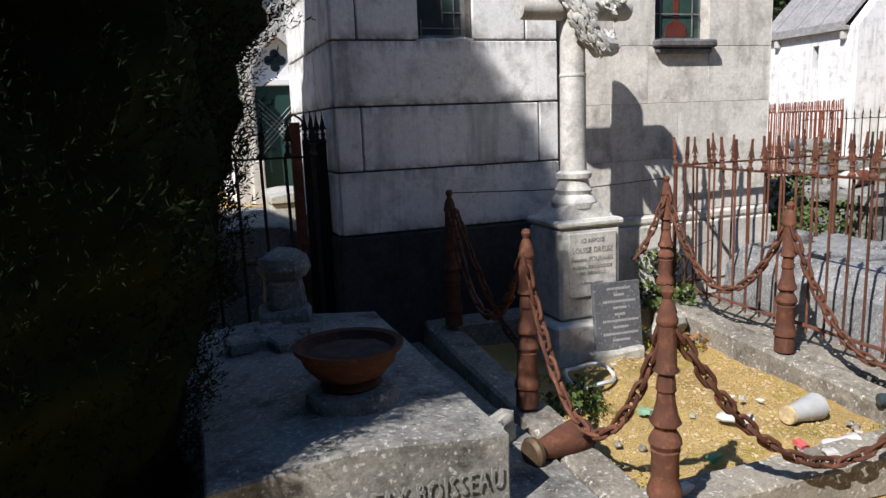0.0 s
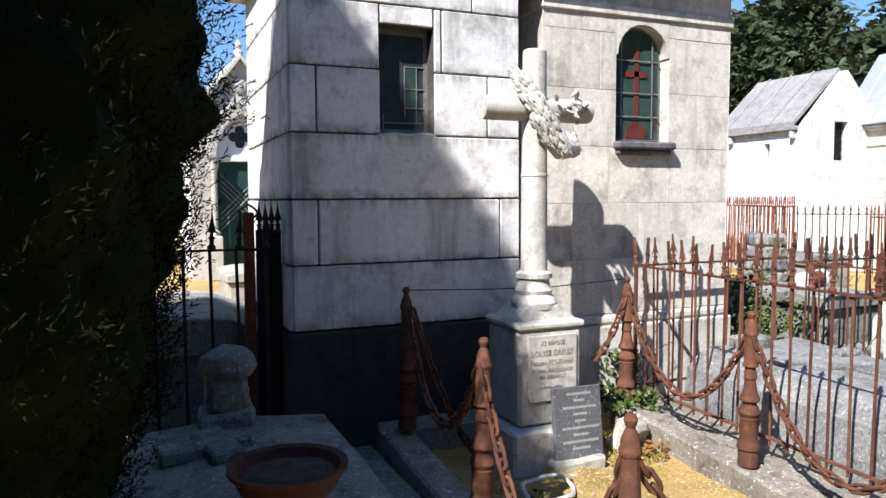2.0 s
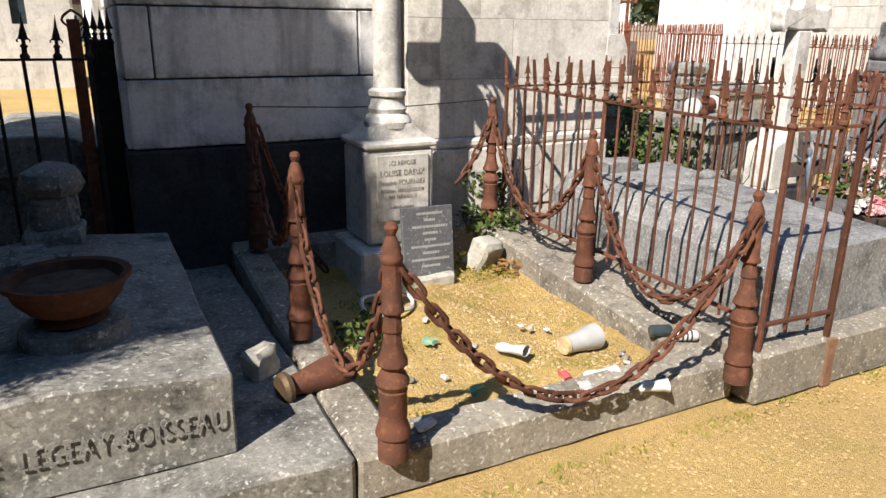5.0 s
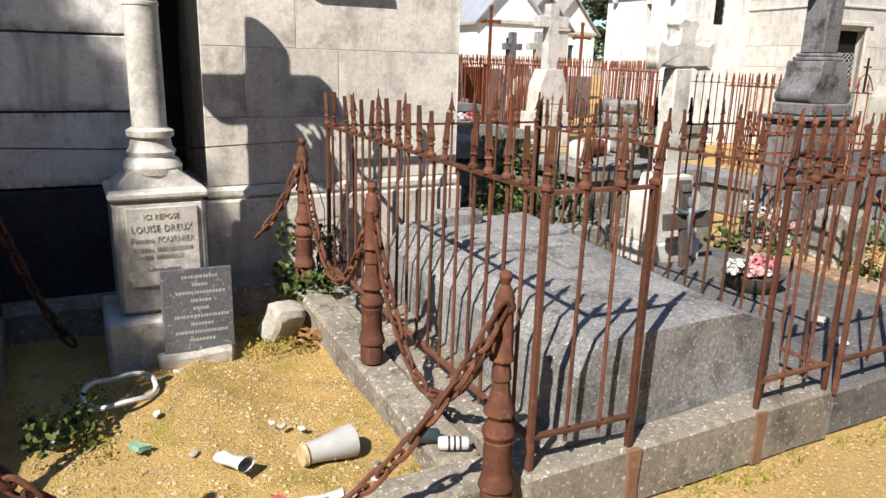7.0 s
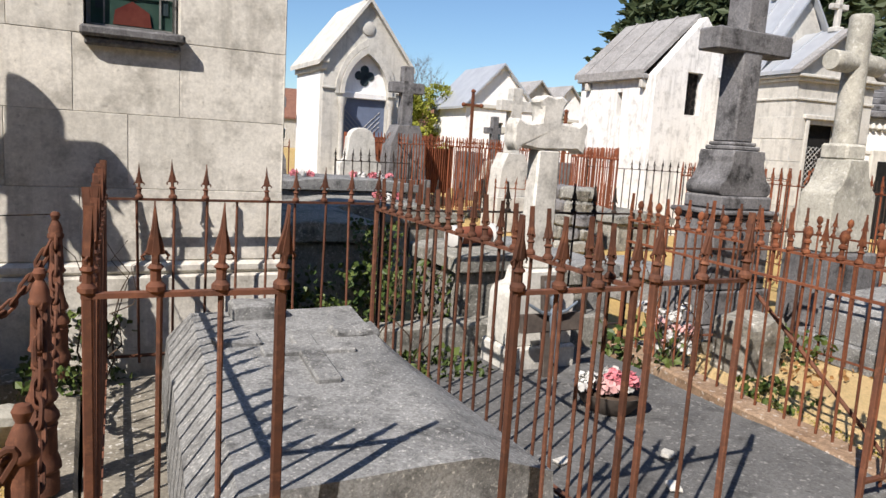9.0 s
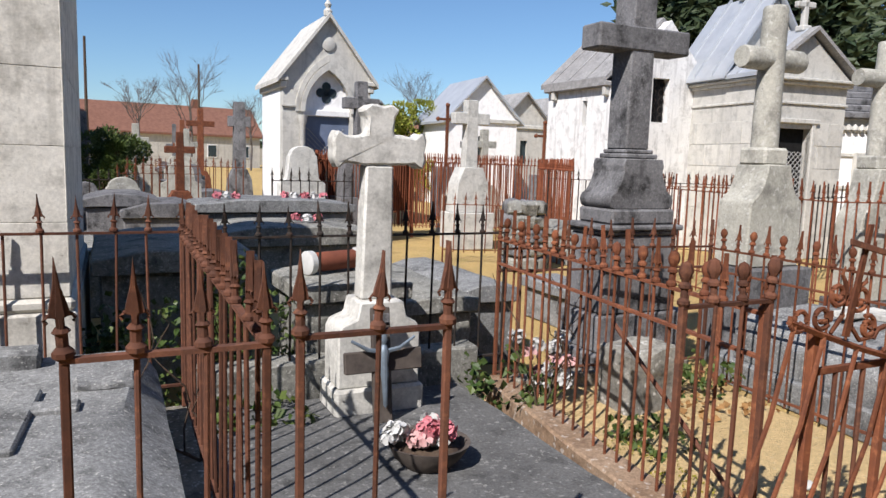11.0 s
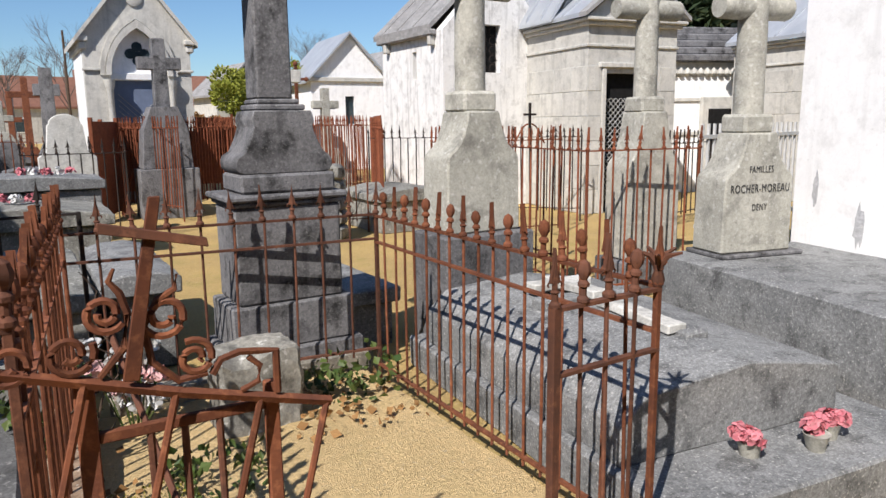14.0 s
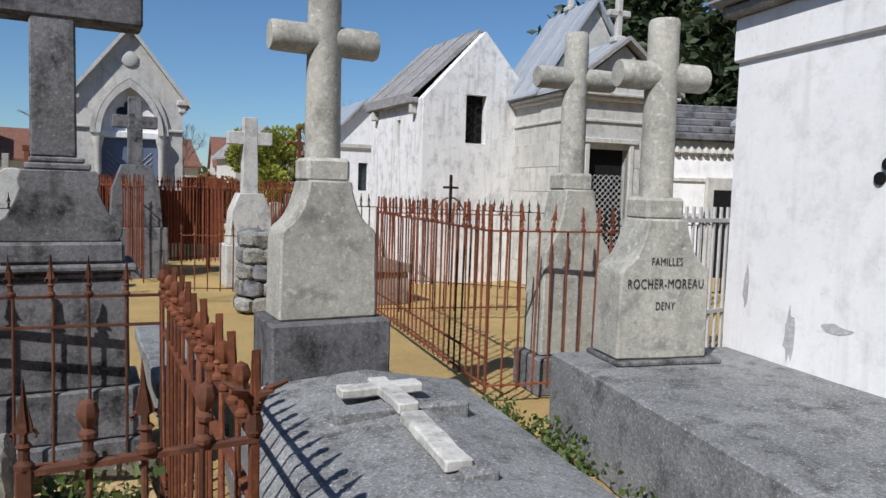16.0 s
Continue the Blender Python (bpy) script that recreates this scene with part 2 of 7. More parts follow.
WHITE_WALL = stone("pale_limestone", (0.8, 0.8, 0.785), (0.68, 0.68, 0.665), (0.17, 0.165, 0.15), 0.5, 0.12, streak=0.6, grain=70, bump=0.4, speck=0.22, grime=0.9)
BEIGE_WALL = stone("beige_render", (0.69, 0.665, 0.6), (0.57, 0.55, 0.49), (0.23, 0.215, 0.185), 0.65, 0.3, streak=0.6, grain=60, bump=0.5, speck=0.28, grime=0.25)
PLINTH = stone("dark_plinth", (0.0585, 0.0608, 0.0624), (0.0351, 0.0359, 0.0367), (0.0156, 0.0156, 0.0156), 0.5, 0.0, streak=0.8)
GREY_STONE = stone("grey_granite", (0.265, 0.269, 0.265), (0.172, 0.176, 0.176), (0.0507, 0.0507, 0.0507), 0.8, 0.55, streak=0.1, grain=130, spot_size=75, bump=0.7, speck=0.65)
TOMB_STONE = stone("lichen_stone", (0.309, 0.302, 0.266), (0.196, 0.194, 0.176), (0.0632, 0.0632, 0.0562), 0.95, 0.6, streak=0.2, grain=110, spot_size=48)
MONUMENT = stone("dark_monument_stone", (0.21, 0.208, 0.212), (0.125, 0.123, 0.126), (0.025, 0.025, 0.025), 0.95, 0.15, streak=0.7, grain=110, speck=0.45, spot_size=60)
PALE_STONE = stone("pale_weathered_stone", (0.468, 0.452, 0.39), (0.343, 0.335, 0.289), (0.117, 0.113, 0.101), 0.6, 0.5, streak=0.3, grain=70, speck=0.35)
CROSS_STONE = stone("white_cross_stone", (0.608, 0.597, 0.554), (0.484, 0.476, 0.437), (0.156, 0.152, 0.14), 0.6, 0.25, streak=0.4, grain=60, speck=0.3)
BLOCK_STONE = stone("stained_block_stone", (0.343, 0.328, 0.281), (0.211, 0.203, 0.179), (0.0624, 0.0585, 0.0507), 0.9, 0.7, streak=0.5, grain=70, spot_size=16)
KERB_RUST = stone("rust_stained_kerb", (0.312, 0.226, 0.156), (0.211, 0.133, 0.0819), (0.078, 0.0468, 0.0312), 0.75, 0.5, streak=0.3, grain=90)
KERB = stone("kerb_concrete", (0.294, 0.269, 0.217), (0.198, 0.182, 0.153), (0.064, 0.0576, 0.048), 0.75, 0.6, streak=0.4, grain=90, spot_size=45)
DARK_SLAB = stone("dark_grey_slab", (0.146, 0.146, 0.143), (0.0998, 0.0998, 0.0983), (0.0351, 0.0351, 0.0339), 0.7, 0.22, streak=0.1, grain=110, spot_size=40)
CHAPEL_PALE = stone("chapel_limestone", (0.583, 0.567, 0.515), (0.481, 0.468, 0.429), (0.215, 0.206, 0.189), 0.45, 0.2, streak=0.5, grain=50, speck=0.2)
CHAPEL_WHITE = stone("whitewash", (0.86, 0.855, 0.84), (0.8, 0.795, 0.785), (0.39, 0.382, 0.367), 0.3, 0.05, streak=0.25, grain=60, bump=0.15, speck=0.06)
CHAPEL_STAINED = stone("stained_whitewash", (0.772, 0.762, 0.736), (0.682, 0.673, 0.646), (0.269, 0.26, 0.243), 0.55, 0.1, streak=0.7, grain=50, bump=0.25, speck=0.12)
SLATE = stone("weathered_roof", (0.328, 0.32, 0.312), (0.25, 0.242, 0.234), (0.109, 0.109, 0.109), 0.5, 0.4, streak=0.2)
ZINC = plain("zinc_roof", (0.484, 0.507, 0.53), (0.39, 0.413, 0.445), 0.45, 0.3, 2)
RUST = rust("rusty_iron", (0.0842, 0.0412, 0.029), (0.14, 0.0581, 0.0355), (0.206, 0.0889, 0.0515))
RUST_RED = rust("red_rust", (0.117, 0.0456, 0.0283), (0.198, 0.0699, 0.0345), (0.294, 0.116, 0.0568))
IRON = rust("dark_iron", (0.0234, 0.0211, 0.0195), (0.039, 0.0312, 0.0273), (0.0858, 0.0468, 0.0312))
PANEL_RUST = rust("rusty_sheet", (0.146, 0.0472, 0.0257), (0.232, 0.0729, 0.0361), (0.283, 0.111, 0.0558))
SAND = sand("yellow_sand", (0.543, 0.38, 0.154), (0.452, 0.317, 0.136), (0.307, 0.281, 0.0724), 0.35)
SAND_PALE = sand("fine_sand", (0.678, 0.499, 0.256), (0.576, 0.422, 0.211), (0.399, 0.329, 0.14), 0.2)
GRAVEL = sand("mossy_gravel", (0.543, 0.389, 0.154), (0.434, 0.298, 0.109), (0.271, 0.235, 0.0452), 0.75)
PEBBLE = stone("pebble_mix", (0.562, 0.452, 0.281), (0.39, 0.281, 0.133), (0.172, 0.117, 0.0546), 0.7, 0.3, spot_size=40)
# Near-black needles: the shade on the yew is put into their colour.
YEW = leaf("shaded_yew_needles", (0.00624, 0.00936, 0.0039), (0.0148, 0.0203, 0.0078), 0.95)
IVY = leaf("ivy_leaves", (0.0351, 0.0663, 0.0156), (0.0936, 0.125, 0.0312), 0.5)
PINE = leaf("conifer_needles", (0.0312, 0.0507, 0.0234), (0.0585, 0.078, 0.0351))
BUSH = leaf("spring_leaves", (0.203, 0.226, 0.0351), (0.296, 0.304, 0.0624), 0.8)
MORTAR = stone("dark_mortar", (0.156, 0.152, 0.14), (0.0936, 0.0897, 0.0819), (0.039, 0.039, 0.0351), 0.6, 0.1)
BARK = plain("bark", (0.109, 0.078, 0.0546), (0.0546, 0.039, 0.0312), 0.9, 0, 20, 0.6)
TWIG = plain("grey_twigs", (0.156, 0.136, 0.125), (0.101, 0.0897, 0.0819), 0.9, 0, 20, 0.3)
STAIN = rust("rust_stain", (0.156, 0.0858, 0.0546), (0.203, 0.117, 0.078), (0.234, 0.14, 0.0936))
GLASS_DARK = plain("dark_leaded_glass", (0.0234, 0.039, 0.0468), (0.0468, 0.0624, 0.0702), 0.12, 0, 9, 0.05)
GLASS_RED = plain("red_glass", (0.101, 0.0273, 0.0234), (0.148, 0.0468, 0.0351), 0.15, 0, 9, 0.05)
GLASS_GREEN = plain("green_glass", (0.0273, 0.0585, 0.0484), (0.0468, 0.0858, 0.0702), 0.15, 0, 9, 0.05)
LEAD = plain("lead_cames", (0.273, 0.273, 0.265), (0.172, 0.172, 0.164), 0.6, 0.2, 30)
DARK = plain("dark_interior", (0.00936, 0.00936, 0.00936), (0.0156, 0.0156, 0.0156), 0.9)
# Darker tone on raised letters, in place of the shade in cut grooves.
LETTER_SHADE = plain("letter_groove_shade", (0.19, 0.19, 0.18), (0.25, 0.245, 0.23), 0.95)
BLACK_PAINT = plain("black_lettering", (0.0234, 0.0234, 0.0234), (0.0468, 0.0468, 0.0468), 0.7)
TILE_ROOF = plain("clay_roof", (0.234, 0.117, 0.0819), (0.172, 0.0858, 0.0624), 0.9, 0, 3)
BLUE_DOOR = plain("blue_grey_door", (0.156, 0.195, 0.281), (0.117, 0.148, 0.218), 0.5, 0, 3)
GREEN_DOOR = plain("dark_green_door", (0.0156, 0.0468, 0.039), (0.0234, 0.0624, 0.0507), 0.5, 0, 3)
LATTICE = plain("grey_lattice", (0.39, 0.39, 0.382), (0.312, 0.312, 0.304), 0.6, 0.1)
TERRACOTTA = plain("terracotta", (0.234, 0.078, 0.0468), (0.156, 0.0546, 0.0351), 0.8, 0, 9)
PINK = plain("pink_petals", (0.608, 0.257, 0.281), (0.484, 0.125, 0.156), 0.8, 0, 45)
WHITE_PLASTIC = plain("white_plastic", (0.585, 0.585, 0.569), (0.484, 0.484, 0.468), 0.4, 0, 14)
WORN_WOOD = plain("worn_grey_wood", (0.12, 0.1, 0.085), (0.06, 0.05, 0.045), 0.9, 0, 8, 0.4)
PLAQUE = stone("dark_slate_plaque", (0.133, 0.14, 0.148), (0.0936, 0.0975, 0.105), (0.0468, 0.0468, 0.0507), 0.4, 0.5, spot_colour=(0.39, 0.39, 0.374), grain=120, spot_size=50)

# ---------------------------------------------------------------- ground
def spread(a, b, step, far):
    """Even steps from a to b, then ever wider ones out to far."""
    core = list(np.arange(a, b, step))
    lo, hi, d = [], [], step
    while (a - sum(lo)) > -far:
        d *= 1.5
        lo.append(d)
    left = [a - sum(lo[:i + 1]) for i in range(len(lo))][::-1]
    right = [b + sum(lo[:i + 1]) for i in range(len(lo))]
    return left + core + [b] + right


def make_ground():
    xs, ys = spread(-1.5, 13.0, 0.12, 900), spread(-1.0, 9.0, 0.12, 900)
    v, f = [], []
    for y in ys:
        for x in xs:
            v.append((x, y, 0.012 * noise.noise((x * 1.7, y * 1.7, 0)) + 0.006 * noise.noise((x * 7, y * 7, 3))))
    n = len(xs)
    for j in range(len(ys) - 1):
        for i in range(n - 1):
            f.append((j * n + i, j * n + i + 1, (j + 1) * n + i + 1, (j + 1) * n + i))
    s = Shape()
    s.v, s.f = v, f
    single("ground", s, SAND, "yellow sandy cemetery path with moss and small stones", "ground", kind="structure", smooth=60)


make_ground()


# ---------------------------------------------------------------- walls of blocks
BLOCKS = []       # walls whose stones are laid at the end of the file


def blocks_for(parent, material, x0, x1, courses, openings=(), joint=0.004, proud=0.012, length=0.62, seed=0, fixed=None, m=None, batter=0.0):
    BLOCKS.append((parent, material, x0, x1, courses, openings, joint, proud, length, seed, fixed, m, batter))


def wall_with_holes(x0, x1, z0, z1, thick, holes):
    """A wall in the x-z plane from y = 0 to thick, cut by upright rectangles (x0, x1, z0, z1)."""
    s = Shape()
    xs = sorted({x0, x1, *[h[0] for h in holes], *[h[1] for h in holes]})
    for a, b in zip(xs, xs[1:]):
        cut = sorted((h[2], h[3]) for h in holes if h[0] <= a and h[1] >= b)
        z = z0
        for lo, hi in cut:
            if lo > z:
                s.box(a, b, 0, thick, z, lo)
            z = hi
        if z < z1:
            s.box(a, b, 0, thick, z, z1)
    return s


# ---------------------------------------------------------------- the block-built chapel behind the chain grave
def block_chapel():
    t = thing("stone_chapel", (0.89, 4.0, 0), 0, "pale limestone burial chapel built of large blocks", "chapel")
    w, d, h = 1.42, 1.6, 3.3
    hole = (0.52, 0.85, 2.0, 2.61)
    front = wall_with_holes(0.012, w - 0.012, 0, h, 0.2, [hole])
    part("wall", front, MORTAR, t, m=pose(0, 0.012, 0))
    part("wall", Shape().box(0.012, 0.2, 0.2, d, 0, h), MORTAR, t)
    part("wall", Shape().box(w - 0.2, w - 0.012, 0.2, d, 0, h), WHITE_WALL, t)
    part("wall", Shape().box(0.2, w - 0.2, d - 0.2, d, 0, h), WHITE_WALL, t)
    part("plinth", Shape().box(-0.03, w + 0.02, -0.035, d + 0.03, 0, 0.88, 0.012), PLINTH, t, "near-black stone plinth")
    part("cornice", Shape().box(-0.14, w + 0.1, -0.08, d + 0.14, 3.095, 3.18, 0.02).box(-0.19, w + 0.1, -0.1, d + 0.18, 3.182, 3.3, 0.02), WHITE_WALL, t)
    part("roof", Shape().prism([(-0.2, 3.3), (w + 0.1, 3.3), (w / 2, 3.9)], -0.15, d + 0.15), SLATE, t)
    win = part("window", wall_with_holes(0.55, 0.88, 2.0, 2.61, 0.02, [(0.575, 0.855, 2.03, 2.58)]), LEAD, t, "leaded stained-glass window", m=pose(-0.03, 0.1, 0))
    part("pane", Shape().box(0.575, 0.855, 0.004, 0.012, 2.03, 2.58), GLASS_DARK, win)
    for x, z0, z1 in ((0.735, 2.1, 2.4), (0.81, 2.06, 2.4), (0.6, 2.03, 2.12)):
        part("came", Shape().box(x - 0.003, x + 0.003, -0.004, 0.003, z0, z1), LEAD, win)
    for z, x0 in ((2.07, 0.6), (2.16, 0.735), (2.27, 0.735), (2.4, 0.735)):
        part("came", Shape().box(x0, 0.855, -0.0045, 0.0025, z - 0.003, z + 0.003), LEAD, win)
    part("green_pane", Shape().box(0.74, 0.805, -0.001, 0.003, 2.165, 2.265), GLASS_GREEN, win)
    part("green_pane", Shape().box(0.74, 0.805, -0.001, 0.003, 2.275, 2.395), GLASS_GREEN, win)
    part("sill", Shape().box(0.5, 0.87, -0.01, 0.1, 1.965, 2.0, 0.01).rough(0.05, 0.012, 9), BEIGE_WALL, t, "crumbling stone sill")
    courses = [0.885 + 0.368 * i for i in range(7)]
    joints = {0: [], 1: [0.15, 1.28], 2: [], 3: [0.15, 1.2], 4: [0.9], 5: [0.4, 1.1], 6: [0.8], 7: [0.4, 1.0]}
    blocks_for(t, WHITE_WALL, 0, w, courses, [hole], 0.005, 0.034, fixed=joints, m=pose(0, 0.012, 0), batter=0.004)
    side = {k: [0.5 + 0.4 * (k % 2)] for k in range(8)}
    blocks_for(t, WHITE_WALL, -d, 0.0, courses, [], 0.006, 0.028, fixed={k: [-v for v in s] for k, s in side.items()}, m=pose(0.012, 0.0, 0, 0, 0, -90), batter=0.004)


block_chapel()


def arch(x0, x1, z0, spring, n=10, rise=None):
    """Outline of a round or pointed arch, in x and z."""
    r = (x1 - x0) / 2
    c = (x0 + x1) / 2
    rise = rise or r
    return [(x0, z0), (x1, z0)] + [(c + r * math.cos(math.pi * i / n), spring + rise * math.sin(math.pi * i / n)) for i in range(n + 1)]


def pointed(x0, x1, z0, spring, n=7):
    w = x1 - x0
    right = [(x0 + w * math.cos(a), spring + w * math.sin(a)) for a in [math.pi / 3 * i / n for i in range(n + 1)]]
    left = [(x1 - w * math.cos(a), spring + w * math.sin(a)) for a in [math.pi / 3 * (n - i) / n for i in range(1, n + 1)]]
    return [(x0, z0), (x1, z0)] + right + left


def beige_chapel():
    t = thing("rendered_chapel", (2.52, 4.07, 0), 0, "beige rendered burial chapel with arched stained-glass window", "chapel")
    w, d, h = 1.56, 2.4, 3.1
    hole = (0.57, 1.01, 2.0, 2.82)
    part("wall", wall_with_holes(0.01, w - 0.01, 0, h, 0.22, [hole]), BEIGE_WALL, t, m=pose(0, 0.01, 0))
    part("wall", Shape().box(0.01, 0.22, 0.23, d, 0, h), BEIGE_WALL, t)
    part("wall", Shape().box(w - 0.22, w - 0.01, 0.23, d, 0, h), BEIGE_WALL, t)
    part("wall", Shape().box(0.22, w - 0.22, d - 0.2, d, 0, h), BEIGE_WALL, t)
    part("plinth", Shape().box(-0.03, w + 0.03, -0.04, d + 0.02, 0, 0.76, 0.012), BEIGE_WALL, t)
    part("moulding", Shape().box(-0.02, w + 0.02, -0.022, d, 0.762, 0.83, 0.02), BEIGE_WALL, t)
    part("string_course", Shape().box(-0.012, w + 0.012, -0.016, d, 2.83, 2.9, 0.006), BEIGE_WALL, t)
    part("roof", Shape().prism([(-0.2, 3.1), (w + 0.2, 3.1), (w / 2, 3.75)], -0.15, d + 0.15), SLATE, t)
    # stones that round the head of the opening
    a = arch(0.58, 1.0, 2.0, 2.58, 12)
    left = [(0.57, 2.58), (0.57, 2.82), (0.79, 2.82)] + [p for p in a[2:] if p[0] <= 0.7901]
    right = [(1.01, 2.82), (1.01, 2.58)] + [p for p in a[2:] if p[0] >= 0.7899] + [(0.79, 2.82)]
    for o in (left, right):
        part("arch_stone", Shape().prism(o, 0.0, 0.2), BEIGE_WALL, t)
    win = part("window", Shape().prism(arch(0.58, 1.0, 2.0, 2.58, 14), 0.09, 0.12), LEAD, t, "arched stained-glass window with a red cross")
    part("pane", Shape().prism(arch(0.6, 0.98, 2.02, 2.58, 14), 0.082, 0.0885), GLASS_GREEN, win)
    for x in (0.62, 0.925):
        part("border_pane", Shape().box(x, x + 0.035, 0.076, 0.081, 2.1, 2.56), GLASS_DARK, win)
    part("red_cross", Shape().box(0.77, 0.81, 0.074, 0.081, 2.16, 2.66).box(0.7, 0.88, 0.074, 0.081, 2.45, 2.49), GLASS_RED, win, "red glass cross")
    part("red_base", Shape().prism([(0.7, 2.03), (0.88, 2.03), (0.87, 2.1), (0.79, 2.15), (0.71, 2.1)], 0.072, 0.08), GLASS_RED, win)
    for z in (2.02, 2.18, 2.34, 2.56):
        part("came", Shape().box(0.6, 0.98, 0.068, 0.0735, z - 0.004, z + 0.004), LEAD, win)
    for x in (0.66, 0.92):
        part("came", Shape().box(x - 0.004, x + 0.004, 0.068, 0.0735, 2.03, 2.7), LEAD, win)
    part("sill", Shape().box(0.55, 1.03, -0.07, 0.1, 1.95, 2.0, 0.012).box(0.57, 1.01, -0.04, 0.1, 1.91, 1.949, 0.01), MONUMENT, t, "dark stone sill")
    # Dark wall added in the gap, standing in for its deep shade.
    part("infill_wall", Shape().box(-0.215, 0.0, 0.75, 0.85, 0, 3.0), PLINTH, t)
    courses = [0.835 + 0.376 * i for i in range(7)]
    blocks_for(t, BEIGE_WALL, 0, w, courses, [hole], 0.0012, 0.005, 0.55, 5, m=pose(0, 0.01, 0))
    blocks_for(t, BEIGE_WALL, 0, d, courses, [], 0.0012, 0.005, 0.6, 6, m=pose(w - 0.01, 0, 0, 0, 0, 90))


beige_chapel()


# ---------------------------------------------------------------- far chapels
def gable_roof(t, w, d, eave, apex, material, over=0.12, thick=0.08, parent=None):
    """Two pitches and the overhang, for a house whose front lies at y = 0 and runs from -w/2 to w/2."""
    for sgn in (-1, 1):
        a, b = sgn * (w / 2 + over), 0.0
        drop = (apex - eave) / (w / 2) * over
        o = [(a, eave - drop), (b, apex), (b, apex + thick), (a, eave - drop + thick)]
        part("roof", Shape().prism(o, -over, d + over), material, t)


def gothic_chapel(at, turn, w, d, eave, apex, door, label, group=""):
    t = thing("gothic_chapel", at, turn, label, "chapel", group)
    h = w / 2
    dw = 0.42 * w / 2
    # front wall with a pointed, recessed doorway under the gable, in two halves that meet at the apex
    aw = dw + 0.12
    ring = [q for q in pointed(-aw, aw, 2.5, 2.5)[2:] if q[0] >= -1e-6]
    for sgn in (-1, 1):
        o = [(aw, 0), (h, 0), (h, eave), (0, apex)] + ring[::-1]
        part("front_wall", Shape().prism([(sgn * x, z) for x, z in o], 0, 0.25), CHAPEL_PALE, t)
    part("side_wall", Shape().box(-h, -h + 0.2, 0.25, d, 0, eave), CHAPEL_WHITE, t)
    part("side_wall", Shape().box(h - 0.2, h, 0.25, d, 0, eave), CHAPEL_WHITE, t)
    part("back_wall", Shape().box(-h + 0.2, h - 0.2, d - 0.2, d, 0, eave).prism([(-h, eave), (h, eave), (0, apex)], d - 0.2, d), CHAPEL_PALE, t)
    for sgn in (-1, 1):
        part("cornice", Shape().box(sgn * h - 0.07, sgn * h + 0.07, -0.06, d, eave - 0.28, eave - 0.14, 0.02), CHAPEL_PALE, t)
        part("cornice", Shape().box(sgn * h - 0.11, sgn * h + 0.11, -0.1, d, eave - 0.138, eave - 0.03, 0.02), CHAPEL_PALE, t)
    z = eave - 0.62
    part("string_course", Shape().box(-h - 0.04, -dw - 0.28, -0.05, 0.0, z - 0.05, z, 0.01), CHAPEL_PALE, t)
    part("string_course", Shape().box(dw + 0.28, h + 0.04, -0.05, 0.0, z - 0.05, z, 0.01), CHAPEL_PALE, t)
    gable_roof(t, w, d, eave, apex, CHAPEL_PALE, 0.14, 0.1)
    part("finial", Shape().lathe([(0.09, 0), (0.1, 0.1), (0.05, 0.16), (0.08, 0.24), (0.02, 0.34), (0, 0.36)], 10, pose(0, 0.05, apex + 0.05)), CHAPEL_PALE, t)
    # pointed arch ring over the door
    spring = 2.5
    for k, (rr, yy) in enumerate(((0.30, -0.05), (0.2, -0.1))):
        outer = pointed(-dw - rr, dw + rr, spring, spring)[2:]
        inner = pointed(-dw - rr + 0.09, dw + rr - 0.09, spring, spring)[2:]
        n = len(outer)
        s = Shape()
        pts = [(x, yy, z) for x, z in outer] + [(x, yy, z) for x, z in inner] + [(x, 0.0, z) for x, z in outer] + [(x, 0.0, z) for x, z in inner]
        fs = []
        for i in range(n - 1):
            fs += [(i, i + 1, n + i + 1, n + i), (i, 2 * n + i, 2 * n + i + 1, i + 1), (n + i, n + i + 1, 3 * n + i + 1, 3 * n + i)]
        s.add(pts, fs)
        part("arch_moulding", s, CHAPEL_PALE, t)
    part("tympanum", Shape().prism(pointed(-aw, aw, spring, spring), 0.12, 0.2), CHAPEL_WHITE, t)
    rose = Shape()
    for i in range(4):
        a = math.pi / 2 * i
        rose.lathe([(0.1, 0), (0.1, 0.012)], 14, pose(0.13 * math.cos(a), 0.119, 2.93 + 0.13 * math.sin(a), 90))
    rose.lathe([(0.06, 0), (0.06, 0.0125)], 10, pose(0, 0.1195, 2.92, 90))
    part("quatrefoil", rose, GLASS_DARK, t, "dark quatrefoil opening")
    part("medallion", Shape().lathe([(0.15, 0), (0.15, 0.03), (0.1, 0.05), (0.0, 0.05)], 16, pose(0, 0.0, apex - 0.55, 90)), CHAPEL_PALE, t)
    part("lintel", Shape().box(-aw, aw, 0.06, 0.24, 2.42, 2.56, 0.015), CHAPEL_WHITE, t)
    for sx in (-1, 1):
        c = sx * (dw + 0.16)
        part("column", Shape().lathe([(0.1, 0.9), (0.1, 0.98), (0.06, 1.03), (0.06, 2.2), (0.09, 2.3), (0.11, 2.42)], 12, pose(c, -0.1, 0)), CHAPEL_PALE, t)
        part("column_base", Shape().box(c - 0.13, c + 0.13, -0.24, 0.0, 0, 0.9, 0.02), CHAPEL_PALE, t)
    part("door", Shape().box(-aw, aw, 0.16, 0.2, 0, 2.45), door, t, "grilled metal door")
    bars = Shape()
    for i in range(-9, 22):
        for sg in (-1, 1):
            x0, x1 = -dw, dw
            z0 = 0.9 + 0.11 * i
            za, zb = (z0, z0 + 2 * dw) if sg > 0 else (z0 + 2 * dw, z0)
